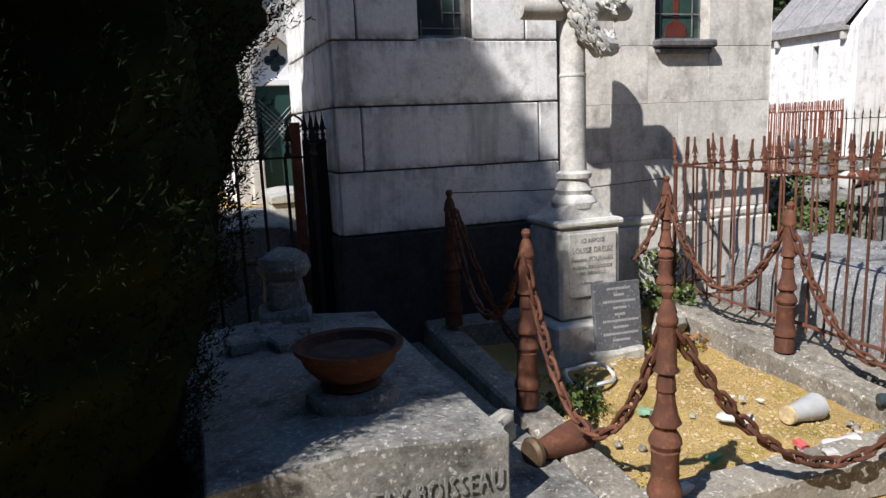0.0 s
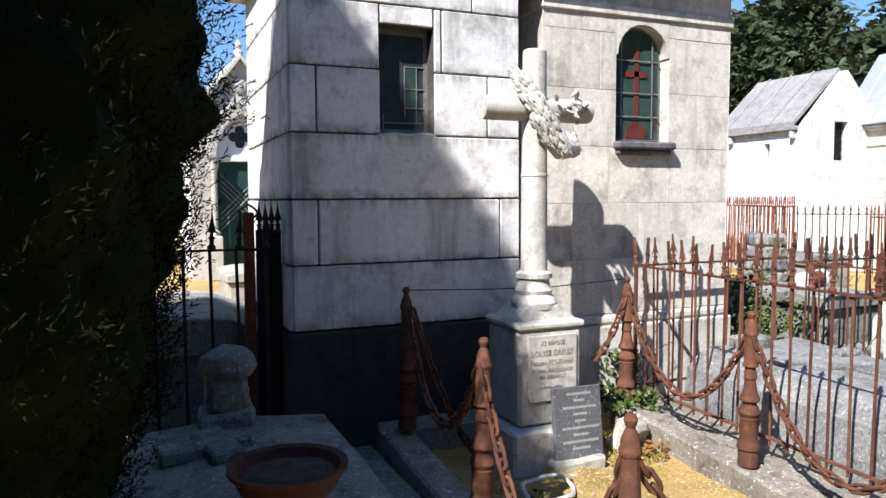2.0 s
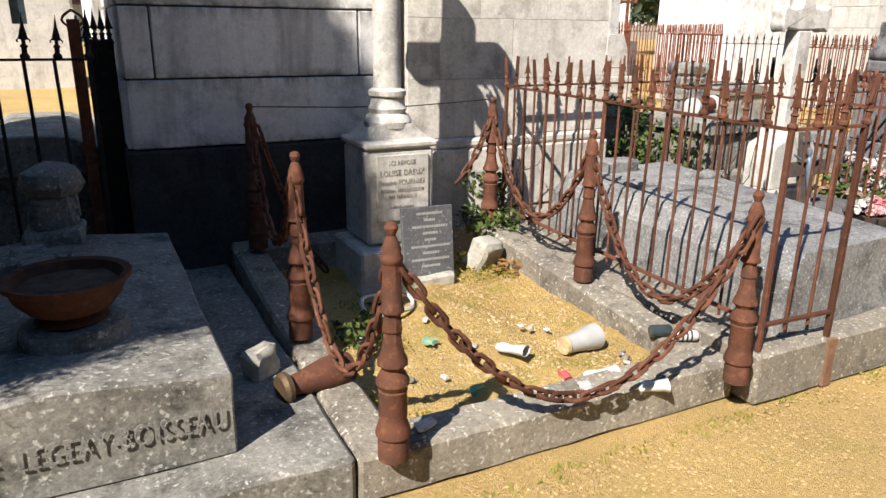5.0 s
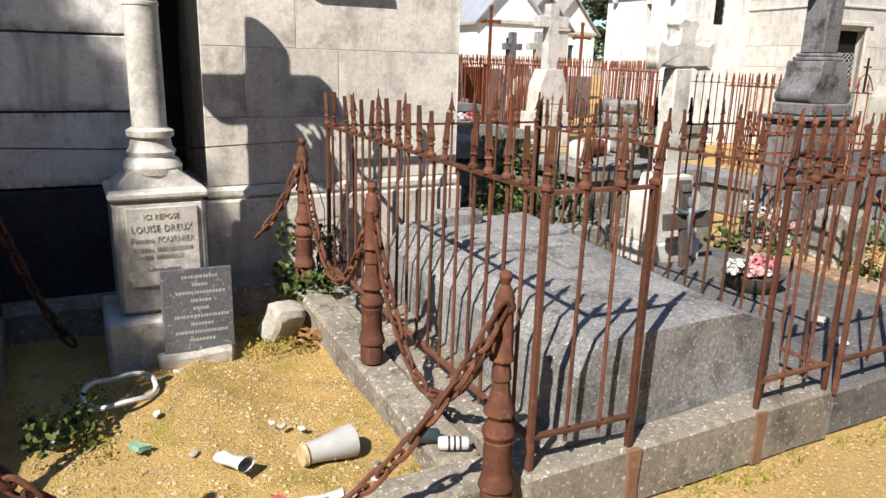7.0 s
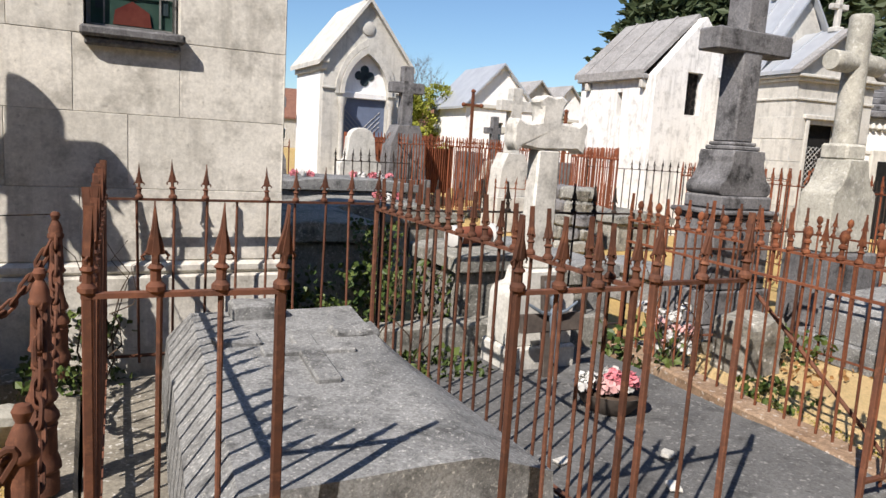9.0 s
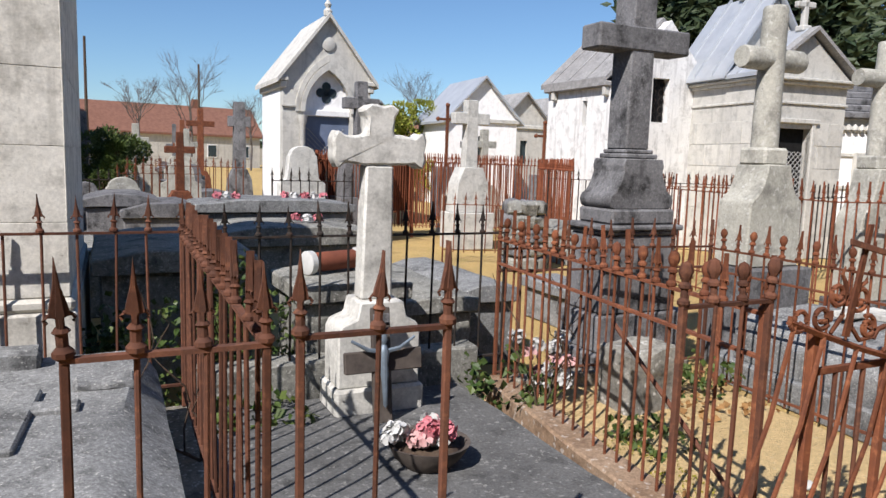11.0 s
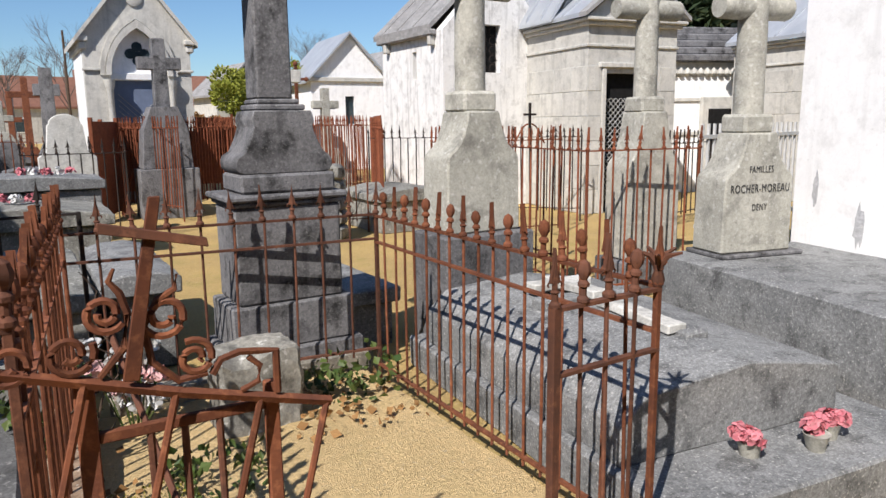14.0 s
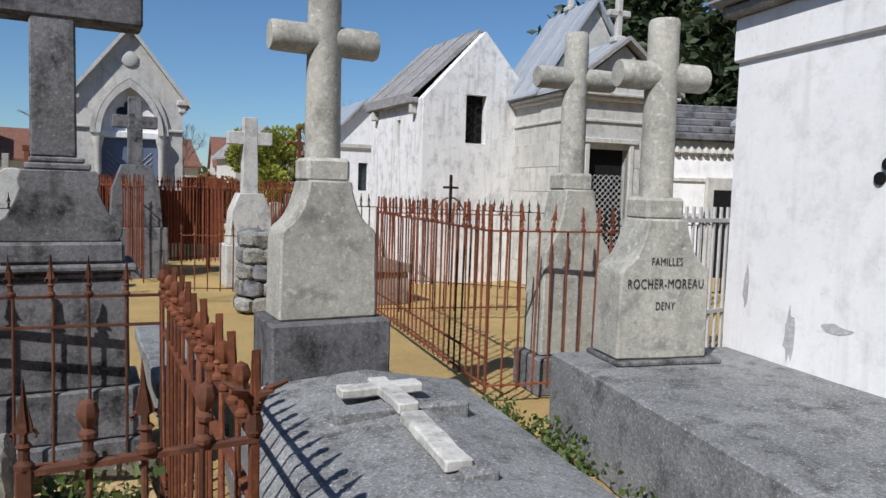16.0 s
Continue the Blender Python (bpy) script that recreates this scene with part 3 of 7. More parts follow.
            if min(za, zb) > 0.9 and max(za, zb) < 2.2:
                bars.rod((x0, 0.15, za), (x1, 0.15, zb), 0.006, seg=4)
    part("lattice", bars, LATTICE, t, "diagonal metal lattice")
    return t


gothic_chapel((8.63, 15.4, 0), 0, 1.95, 2.2, 3.25, 4.5, BLUE_DOOR, "pale gothic burial chapel with quatrefoil and blue door")
gothic_chapel((2.05, 15.3, 0), 4, 1.95, 2.2, 3.25, 4.5, GREEN_DOOR, "pale gothic burial chapel with dark green door")


def lattice_door(t, x0, x1, z0, z1, y, step=0.1):
    s = Shape()
    w = x1 - x0
    i = -int(w / step) - 1
    while z0 + i * step < z1:
        for sg in (0, 1):
            a, b = z0 + i * step, z0 + i * step + w
            pa, pb = (x0, a), (x1, b)
            if a < z0:
                pa = (x0 + z0 - a, z0)
            if b > z1:
                pb = (x1 - (b - z1), z1)
            if pb[0] - pa[0] > 0.02:
                f = (lambda x: x) if not sg else (lambda x: x0 + x1 - x)
                s.rod((f(pa[0]), y, pa[1]), (f(pb[0]), y, pb[1]), 0.007, seg=4)
        i += 1
    part("lattice", s, LATTICE, t, "diagonal metal lattice")


def buttress_chapel():
    """White chapel with a slit window and a stone roof, its gable pierced by an iron-grilled window."""
    t = thing("slit_window_chapel", (12.78, 10.78, 0), 0, "white rendered chapel with slit window and stone roof", "chapel")
    w, d, e, a = 2.3, 2.3, 3.1, 4.3
    g = (0.8, 1.2, 2.4, 3.22)
    mid = (g[0] + g[1]) / 2
    rise = (a - e) / (w / 2)
    part("gable_wall", Shape().prism([(0, 0), (mid, 0), (mid, g[2]), (g[0], g[2]), (g[0], g[3]), (mid, g[3]), (mid, e + rise * mid), (0, e)], 0, 0.22), CHAPEL_STAINED, t)
    part("gable_wall", Shape().prism([(mid, 0), (w, 0), (w, e), (w / 2, a), (mid, e + rise * mid), (mid, g[3]), (g[1], g[3]), (g[1], g[2]), (mid, g[2])], 0, 0.22), CHAPEL_STAINED, t)
    lo, hi, z0, z1 = 0.93, 1.08, 2.31, 2.8
    mid = (lo + hi) / 2
    part("side_wall", Shape().prism([(0.22, 0), (mid, 0), (mid, z0), (lo, z0), (lo, z1), (mid, z1), (mid, e), (0.22, e)], 0, 0.2, axis="x"), CHAPEL_STAINED, t)
    part("side_wall", Shape().prism([(mid, 0), (d, 0), (d, e), (mid, e), (mid, z1), (hi, z1), (hi, z0), (mid, z0)], 0, 0.2, axis="x"), CHAPEL_STAINED, t)
    part("side_wall", Shape().box(w - 0.2, w, 0.22, d, 0, e), CHAPEL_STAINED, t)
    part("back_wall", Shape().box(0.2, w - 0.2, d - 0.2, d, 0, e).prism([(0, e), (w, e), (w / 2, a)], d - 0.2, d), CHAPEL_PALE, t)
    part("slit_shadow", Shape().box(0.16, 0.19, 0.88, 1.13, 2.25, 2.86), DARK, t)
    for y in (0.25, 1.95):
        part("bracket", Shape().box(-0.12, 0.0, y, y + 0.1, e - 0.25, e - 0.08, 0.02), CHAPEL_PALE, t)
    part("gutter", Shape().box(-0.14, 0.0, 0.2, d, e - 0.08, e + 0.02, 0.02), SLATE, t)
    for sgn in (0, 1):
        o = [(-0.14, e), (w / 2, a), (w / 2, a + 0.09), (-0.14, e + 0.1)]
        if sgn:
            o = [(w - x, z) for x, z in o]
        part("roof", Shape().prism(o, 0.22, d + 0.1), SLATE, t, "weathered stone slab roof")
    for y in (0.8, 1.4, 2.0):
        part("roof_rib", Shape().prism([(-0.13, e + 0.1), (w / 2, a + 0.09), (w / 2, a + 0.12), (-0.13, e + 0.13)], y, y + 0.06), SLATE, t)
    grille = part("grille", Shape().box(g[0], g[1], 0.15, 0.17, g[2], g[3]), DARK, t, "dark iron window grille")
    for i in range(5):
        for k in (0, 1):
            c = (g[0] + 0.1 + 0.2 * k, 0.1, g[2] + 0.08 + 0.16 * i)
            part("ring", Shape().tube([(c[0] + 0.07 * math.cos(q), c[1], c[2] + 0.07 * math.sin(q)) for q in [math.pi / 5 * j for j in range(10)]], 0.008, 4, True), IRON, grille)
    return t


buttress_chapel()


def temple_chapel(at, turn, w, d, eave, apex, label, roof=ZINC, nave=None):
    """A chapel with an entablature, a pediment over the door and a metal roof."""
    t = thing("pediment_chapel", at, turn, label, "chapel")
    h = w / 2
    part("front_wall", wall_with_holes(-h, h, 0, eave - 0.45, 0.2, [(-0.55, 0.17, 0, 2.3)]), CHAPEL_PALE, t)
    part("side_wall", Shape().box(-h, -h + 0.2, 0.2, d, 0, eave - 0.45), CHAPEL_PALE, t)
    part("side_wall", Shape().box(h - 0.2, h, 0.2, d, 0, eave - 0.45), CHAPEL_PALE, t)
    part("back_wall", Shape().box(-h + 0.2, h - 0.2, d - 0.2, d, 0, eave - 0.45), CHAPEL_PALE, t)
    part("architrave", Shape().box(-h - 0.03, h + 0.03, -0.03, d, eave - 0.448, eave - 0.4, 0.01), CHAPEL_PALE, t)
    part("frieze", Shape().box(-h, h, 0, d, eave - 0.398, eave - 0.12), CHAPEL_PALE, t)
    part("bed_moulding", Shape().box(-h - 0.06, h + 0.06, -0.08, d, eave - 0.118, eave - 0.06, 0.01), CHAPEL_PALE, t)
    part("cornice", Shape().box(-h - 0.12, h + 0.12, -0.14, d, eave - 0.058, eave, 0.015), CHAPEL_PALE, t)
    part("pediment", Shape().prism([(-h - 0.05, eave), (h + 0.05, eave), (0, apex - 0.06)], -0.02, 0.2), CHAPEL_PALE, t)
    for sgn in (-1, 1):
        o = [(sgn * (h + 0.16), eave), (0, apex), (0, apex + 0.07), (sgn * (h + 0.16), eave + 0.07)]
        part("raking_cornice", Shape().prism(o, -0.16, 0.05), SLATE, t)
        part("roof", Shape().prism(o, 0.051, d + 0.1), roof, t, "grey zinc sheet roof")
        for y in np.arange(0.5, d, 0.6):
            part("seam", Shape().prism([(sgn * (h + 0.16), eave + 0.07), (0, apex + 0.07), (0, apex + 0.1), (sgn * (h + 0.16), eave + 0.1)], y, y + 0.03), roof, t)
    if nave:
        y0, y1, top = nave
        part("nave_gable", Shape().prism([(-h - 0.02, eave + 0.07), (h + 0.02, eave + 0.07), (0, top)], y0, y0 + 0.15), CHAPEL_PALE, t)
        for sgn in (-1, 1):
            o = [(sgn * (h + 0.2), eave + 0.02), (0, top), (0, top + 0.07), (sgn * (h + 0.2), eave + 0.09)]
            part("nave_roof", Shape().prism(o, y0 - 0.12, y1), roof, t, "steep grey zinc roof")
            for y in np.arange(y0 + 0.2, y1, 0.5):
                part("seam", Shape().prism([(x, z + 0.07 if k > 1 else z + 0.04) for k, (x, z) in enumerate(o)], y, y + 0.03), roof, t)
    dz = 2.3
    part("door_frame", Shape().box(-0.63, -0.55, -0.04, 0.1, 0, dz + 0.08, 0.01).box(0.17, 0.25, -0.04, 0.1, 0, dz + 0.08, 0.01).box(-0.69, 0.31, -0.06, 0.1, dz + 0.082, dz + 0.16, 0.01), CHAPEL_PALE, t)
    part("door", Shape().box(-0.55, 0.17, 0.16, 0.19, 0, dz), DARK, t, "dark doorway with lattice grille")
    lattice_door(t, -0.55, 0.17, 0.2, 1.9, 0.12)
    for y, apex in ((0.2, apex), (d - 0.3, nave[2] if nave else apex)):
        part("cross", Shape().box(-0.05, 0.05, y - 0.05, y + 0.05, apex + 0.1, apex + 0.75, 0.015).box(-0.2, 0.2, y - 0.05, y + 0.05, apex + 0.42, apex + 0.52, 0.015).box(-0.1, 0.1, y - 0.1, y + 0.1, apex + 0.02, apex + 0.12, 0.02), CHAPEL_PALE, t)
    blocks_for(t, CHAPEL_PALE, -h, h, [0.01 + 0.4 * i for i in range(7)], [(-0.63, 0.25, 0, 2.46)], 0.004, 0.01, 0.6, 9)
    blocks_for(t, CHAPEL_PALE, -d, 0, [0.01 + 0.4 * i for i in range(7)], [], 0.004, 0.01, 0.62, 10, m=pose(-h, 0, 0, 0, 0, -90))
    return t


temple_chapel((15.25, 8.8, 0), -7, 1.8, 2.0, 3.15, 3.95, "grey stone chapel with pediment, zinc roof and lattice door", nave=(0.9, 2.5, 4.75))
temple_chapel((19.6, 7.3, 0), -7, 2.0, 2.2, 2.95, 3.8, "white chapel with pediment and zinc roof beside the path")


def white_chapel():
    t = thing("whitewashed_chapel", (11.68, 3.52, 0), -10, "whitewashed burial chapel with small trefoil opening", "chapel")
    w, d, e = 2.4, 3.2, 2.5
    # its long side faces the walker: local x runs into the building, local -y towards the path
    tre = Shape()
    part("side_wall", Shape().box(0, 0.2, -d, 0, 0, e), CHAPEL_WHITE, t)
    part("back_wall", Shape().box(0.2, w, -0.2, 0, 0, e), CHAPEL_WHITE, t)
    part("front_wall", Shape().box(0.2, w, -d, -d + 0.2, 0, e), CHAPEL_WHITE, t)
    part("side_wall", Shape().box(w - 0.2, w, -d + 0.2, -0.2, 0, e), CHAPEL_WHITE, t)
    part("frieze", Shape().box(-0.03, w + 0.03, -d - 0.03, 0.03, e + 0.002, e + 0.3, 0.012), CHAPEL_WHITE, t)
    part("cornice", Shape().box(-0.1, w + 0.1, -d - 0.1, 0.1, e + 0.302, e + 0.38, 0.02).box(-0.17, w + 0.17, -d - 0.17, 0.17, e + 0.382, e + 0.46, 0.02), SLATE, t, "dark stained cornice")
    part("roof", Shape().prism([(-0.2, e + 0.462), (w + 0.2, e + 0.462), (w / 2, e + 1.4)], -d - 0.2, 0.2), SLATE, t)
    patch = stone("bare_render_patch", (0.5, 0.5, 0.5), (0.42, 0.42, 0.43), (0.3, 0.3, 0.3))
    rng = random.Random(3)
    for y, z, w_, h_ in ((-0.6, 0.75, 0.05, 0.2), (-0.95, 0.86, 0.12, 0.03), (-1.7, 1.3, 0.15, 0.12), (-0.2, 1.0, 0.03, 0.16)):
        o = [(y + w_ * math.cos(a) * rng.uniform(0.5, 1.1), z + h_ * math.sin(a) * rng.uniform(0.5, 1.1)) for a in [2 * math.pi * i / 14 for i in range(14)]]
        part("bare_patch", Shape().prism(o, -0.003, 0.0, axis="x"), patch, t, "bare grey patch of fallen whitewash")
    for a in (90, 210, 330):
        tre.lathe([(0.036, 0), (0.036, 0.012)], 12, pose(-0.012, 0.05 * math.cos(radians(a)), 0.05 * math.sin(radians(a)), 0, 90, 0))
    part("trefoil", tre, DARK, t, "dark trefoil opening", m=pose(0, -1.2, 1.74))


white_chapel()

# ---------------------------------------------------------------- ironwork
def spear_mesh(name, h, w, material, ball=False):
    """A cast spear head with collar, or a ball finial, standing on z = 0."""
    s = Shape()
    if ball:
        s.lathe([(0.012, 0), (0.02, 0.01), (0.02, 0.02), (0.011, 0.03), (0.011, 0.055), (0.019, 0.06), (0.019, 0.07), (0.01, 0.08), (0.021, 0.1), (0.023, 0.115), (0.016, 0.135), (0, 0.145)], 8)
    else:
        s.lathe([(0.011, 0), (0.02, 0.008), (0.02, 0.018), (0.011, 0.028), (0.011, 0.05), (0.017, 0.056), (0.011, 0.064)], 8)
        o = [(-0.007, 0.06), (-0.007, 0.082), (-w * 0.9, 0.088), (-w * 0.75, 0.105), (-w * 0.32, 0.14), (0, h), (w * 0.32, 0.14), (w * 0.75, 0.105), (w * 0.9, 0.088), (0.007, 0.082), (0.007, 0.06)]
        for sx in (-1, 1):
            s.tube([(sx * 0.007, 0, 0.086), (sx * w, 0, 0.088), (sx * (w + 0.006), 0, 0.08), (sx * (w + 0.002), 0, 0.073)], 0.004, 4)
        s.prism(o, -0.006, 0.006)
        s.prism([(a * 0.4, b) for a, b in o], -0.011, 0.011)
    return s.mesh(name, material)


def bar_mesh(name, length, r, material, square=False):
    s = Shape()
    s.lathe([(r, 0), (r, length)], 4 if square else 7)
    return s.mesh(name, material)


SPEAR = {k: spear_mesh("spear_head", 0.195, 0.02, m) for k, m in (("rust", RUST), ("red", RUST_RED), ("iron", IRON), ("bright", PANEL_RUST))}
BALL = {k: spear_mesh("ball_finial", 0.15, 0.03, m, True) for k, m in (("rust", RUST), ("red", RUST_RED), ("iron", IRON), ("bright", PANEL_RUST))}
IRONS = {"rust": RUST, "red": RUST_RED, "iron": IRON, "bright": PANEL_RUST}
BARS = {}
PLACED = set()


def fence_run(t, a, b, z0, rail_z, low_z, step, kind="rust", tips="s", r=0.0072, tip_gap=0.0, lean=1.5, rng=None, second=None, ends=True, tip_scale=1.0, post=0.011):
    """Bars with cast tips between two rails, from a to b (x, y), standing on z0."""
    rng = rng or random.Random(int(a[0] * 100 + a[1] * 10))
    a, b = Vector((*a, 0)), Vector((*b, 0))
    d = b - a
    n = max(1, round(d.length / step))
    mat_ = IRONS[kind]
    ang = math.degrees(math.atan2(d.y, d.x))
    key = (kind, round(rail_z + tip_gap - low_z, 2), r)
    if key not in BARS:
        BARS[key] = bar_mesh("bar", key[1] + 0.04, r, mat_)
    up = lambda z: Vector((0, 0, z))
    rails = [rail_z, low_z] + ([second] if second else [])
    for z in rails:
        s = Shape().box(-0.008, d.length + 0.008, -0.012, 0.012, -0.006, 0.006, m=Matrix.Translation(a + up(z)) @ pose(0, 0, 0, 0, 0, ang))
        part("rail", s, mat_, t)
    for i in range(n + 1):
        p = a + d * i / n
        spot = (round((t.location.x + p.x) * 20), round((t.location.y + p.y) * 20))
        if i in (0, n) and ends:
            if spot in PLACED:
                continue
            PLACED.add(spot)
            s = Shape().box(-post, post, -post, post, z0, rail_z + 0.01, 0.003, Matrix.Translation(p))
            part("post", s, mat_, t)
        else:
            part("bar", BARS[key], mat_, t, m=Matrix.Translation(p + up(low_z - 0.04)) @ pose(0, 0, 0, rng.uniform(-lean, lean) * 0.5, rng.uniform(-lean, lean) * 0.5, rng.uniform(0, 40)))
        ball = tips == "b" or (tips == "sb" and i % 2)
        if rng.random() > 0.03:
            part("finial", (BALL if ball else SPEAR)[kind], mat_, t, m=Matrix.Translation(p + up(rail_z + tip_gap)) @ pose(0, 0, 0, rng.uniform(-4, 4), rng.uniform(-4, 4), ang + rng.uniform(-12, 12)) @ Matrix.Scale(tip_scale * rng.uniform(0.92, 1.06), 4))


def kerb_frame(name, x0, x1, y0, y1, z, wide, material, label, rise=0.0, turn=0, at=(0, 0, 0)):
    """Four kerb stones round a grave; the side stones climb by rise towards the back."""
    t = thing(name, at, turn, label, "kerb")
    for k, (a, b, c, d) in enumerate(((x0, x1, y0, y0 + wide), (x0, x1, y1 - wide, y1), (x0, x0 + wide, y0 + wide + 0.003, y1 - wide - 0.003), (x1 - wide, x1, y0 + wide + 0.003, y1 - wide - 0.003))):
        s = Shape().box(a, b, c, d, 0, z, 0.015).rough(0.12, 0.008, 4, k)
        if rise:
            s.v = [(x, y, q + (rise * (y - y0) / (y1 - y0) if q > z * 0.5 else 0)) for x, y, q in s.v]
        part("kerb_stone", s, material, t)
    return t


# ---------------------------------------------------------------- family grave with the fallen cross and the iron bowl
def family_grave():
    t = thing("grave_slab", (0, 0, 0), 0, "grey lichened granite grave slab with family name cut in front", "tomb")
    part("base", Shape().box(-0.5, 1.335, 1.8, 4.0, 0, 0.2, 0.015).rough(0.2, 0.008, 3), TOMB_STONE, t)
    s = Shape().prism([(0.03, 0.2), (1.0, 0.2), (1.0, 0.485), (0.5, 0.53), (0.03, 0.485)], 1.98, 3.75, c=0.008).rough(0.15, 0.006, 3)
    part("slab", s, TOMB_STONE, t)
    lettering("inscription", "FAMILLE  LEGEAY-BOISSEAU", 0.105, LETTER_SHADE, t, Matrix.Translation((0.525, 1.966, 0.315)) @ FRONT, 0.6, 0.002, thin=0.014)


family_grave()


def iron_bowl():
    t = thing("flower_bowl", (0.565, 2.42, 0.5), 0, "rusty iron flower bowl on a round stone foot", "planter")
    part("foot", Shape().lathe([(0.17, 0), (0.175, 0.03), (0.165, 0.075), (0.1, 0.08)], 20).rough(0.1, 0.008, 6), TOMB_STONE, t, "round stone foot")
    part("bowl", Shape().lathe([(0.1, 0.078), (0.115, 0.09), (0.085, 0.11), (0.13, 0.13), (0.165, 0.17), (0.18, 0.21), (0.2, 0.225), (0.2, 0.24), (0.175, 0.235), (0.16, 0.2), (0.12, 0.17), (0.0, 0.165)], 24), RUST, t, "rusty cast bowl")
    part("soil", Shape().lathe([(0.155, 0.205), (0.1, 0.215), (0.0, 0.21)], 14).rough(0.05, 0.012, 14), BARK, t)


iron_bowl()


def stump():
    t = thing("broken_headstone", (0.5, 3.68, 0.5), 0, "broken rough headstone stump on the slab", "headstone")
    part("foot", Shape().box(-0.14, 0.12, -0.13, 0.12, 0, 0.1, 0.02).rough(0.06, 0.02, 6), TOMB_STONE, t)
    part("shaft", Shape().box(-0.1, 0.1, -0.1, 0.1, 0.09, 0.27, 0.03).rough(0.06, 0.02, 6, 2), TOMB_STONE, t)
    part("cap", Shape().lathe([(0.12, 0.25), (0.15, 0.3), (0.13, 0.36), (0.06, 0.4)], 10).rough(0.06, 0.02, 6, 3), TOMB_STONE, t)
    s = Shape().box(-0.2, 0.2, -0.07, 0.07, 0, 0.07, 0.012).box(-0.02, 0.12, -0.2, 0.16, 0.002, 0.068, 0.012).rough(0.07, 0.008, 7)
    single("fallen_stone_cross", s, TOMB_STONE, "broken stone cross lying on the grave slab", "cross", (0.36, 3.3, 0.5), 12)


stump()


# ---------------------------------------------------------------- chain grave
def rise_at(y):
    return 0.18 + 0.07 * (y - 1.8)


kerb_frame("chain_grave_kerb", 1.345, 3.06, 1.8, 3.98, 0.18, 0.17, KERB, "weathered concrete kerb round the chain grave", 0.15)


def gravel_bed():
    xs, ys = np.linspace(1.5, 2.9, 40), np.linspace(1.95, 3.84, 50)
    s = Shape()
    for y in ys:
        for x in xs:
            s.v.append((x, y, 0.1 + 0.05 * (y - 1.95) / 1.9 + 0.035 * noise.noise((x * 2.5, y * 2.5, 1)) + 0.02 * noise.noise((x * 9, y * 9, 5))))
    for j in range(49):
        for i in range(39):
            s.f.append((j * 40 + i, j * 40 + i + 1, (j + 1) * 40 + i + 1, (j + 1) * 40 + i))
    single("gravel_bed", s, GRAVEL, "yellow gravel bed with patches of green moss", "gravel", kind="structure", smooth=60)


gravel_bed()

POST_PROFILE = [(0.051, 0.0), (0.051, 0.064), (0.0475, 0.077), (0.0581, 0.089), (0.0581, 0.097), (0.0528, 0.12), (0.044, 0.144), (0.0466, 0.156), (0.0449, 0.235), (0.0484, 0.246), (0.044, 0.252), (0.0546, 0.272), (0.0528, 0.284), (0.044, 0.301),
                (0.0334, 0.318), (0.0361, 0.325), (0.051, 0.338), (0.0502, 0.349), (0.0405, 0.369), (0.0317, 0.41), (0.0282, 0.443), (0.0334, 0.451), (0.0317, 0.462), (0.0299, 0.486), (0.0264, 0.498), (0.0273, 0.504), (0.0405, 0.513), (0.0396, 0.522),
                (0.0334, 0.532), (0.029, 0.665), (0.0352, 0.675), (0.0352, 0.687), (0.0299, 0.696), (0.0308, 0.711), (0.0211, 0.737), (0.0132, 0.752), (0.0176, 0.763), (0.022, 0.776), (0.0158, 0.79), (0.0, 0.795)]
POSTS = [(1.45, 1.76, 0.19, 0, 0), (2.955, 1.71, 0.15, 0, 3), (2.955, 2.75, 0.255, 0, 0), (2.965, 3.765, 0.33, 0, 0), (1.4, 2.66, 0.26, 0, 1), (1.465, 3.74, 0.345, 0, 0)]
chain_post = thing("chain_post", POSTS[0][:3], 0, "rusty cast-iron turned chain post on the kerb", "bollard", "chain posts")
part("base", Shape().lathe([p for p in POST_PROFILE if p[1] <= 0.325], 16), RUST, chain_post)
part("shaft", Shape().lathe([p for p in POST_PROFILE if 0.318 <= p[1] <= 0.67], 16, flute=-0.05), RUST, chain_post)
part("cap", Shape().lathe([p for p in POST_PROFILE if p[1] >= 0.66], 14), RUST, chain_post)
for px, py, pz, pa, pb in POSTS[1:]:
    c = copy_thing(chain_post, pose(px, py, pz, pa, pb, 20 * px))
LINK = Shape().tube([(0.031 * math.cos(a) + (0.019 if math.cos(a) > 0 else -0.019), 0.0185 * math.sin(a), 0) for a in [math.pi / 6 * i for i in range(12)]], 0.0085, 6, True).mesh("link", RUST)


def chain(p, q, sag, wide=False, heap=0.0):
    """Links along a hanging line from p to q."""
    t = thing("chain", p, 0, "heavy rusty iron chain hung between the posts", "chain", "grave chains")
    p, q = Vector(p), Vector(q)
    N = 200
    line = [p.lerp(q, i / N) - Vector((0, 0, sag * 4 * (i / N) * (1 - i / N))) for i in range(N + 1)]
    step, run, k = 0.066, 0.0, 0
    for a, b in zip(line, line[1:]):
        run += (b - a).length
        if run >= step:
            run -= step
            d = (b - a).normalized()
            rot = d.to_track_quat("X", "Z").to_matrix().to_4x4() @ pose(0, 0, 0, 90 * (k % 2) + 20 + 12 * math.sin(k * 2.3), 0, 0)
            part("link", LINK, RUST, t, m=Matrix.Translation(b - p) @ rot)
            k += 1


TOPS = [Vector((x, y, z + 0.7)) for x, y, z, _, _ in POSTS]
A, D, C, B, E_, F_ = TOPS
chain(A, D, 0.62)
chain(D, C, 0.55)
chain(C, B, 0.5)
chain(A, E_, 0.6)
chain(E_, F_, 0.45)
chain(F_ + Vector((0.02, -0.03, 0)), (1.78, 3.55, 0.24), 0.1)
chain(B, (2.72, 3.72, 0.64), 0.05)
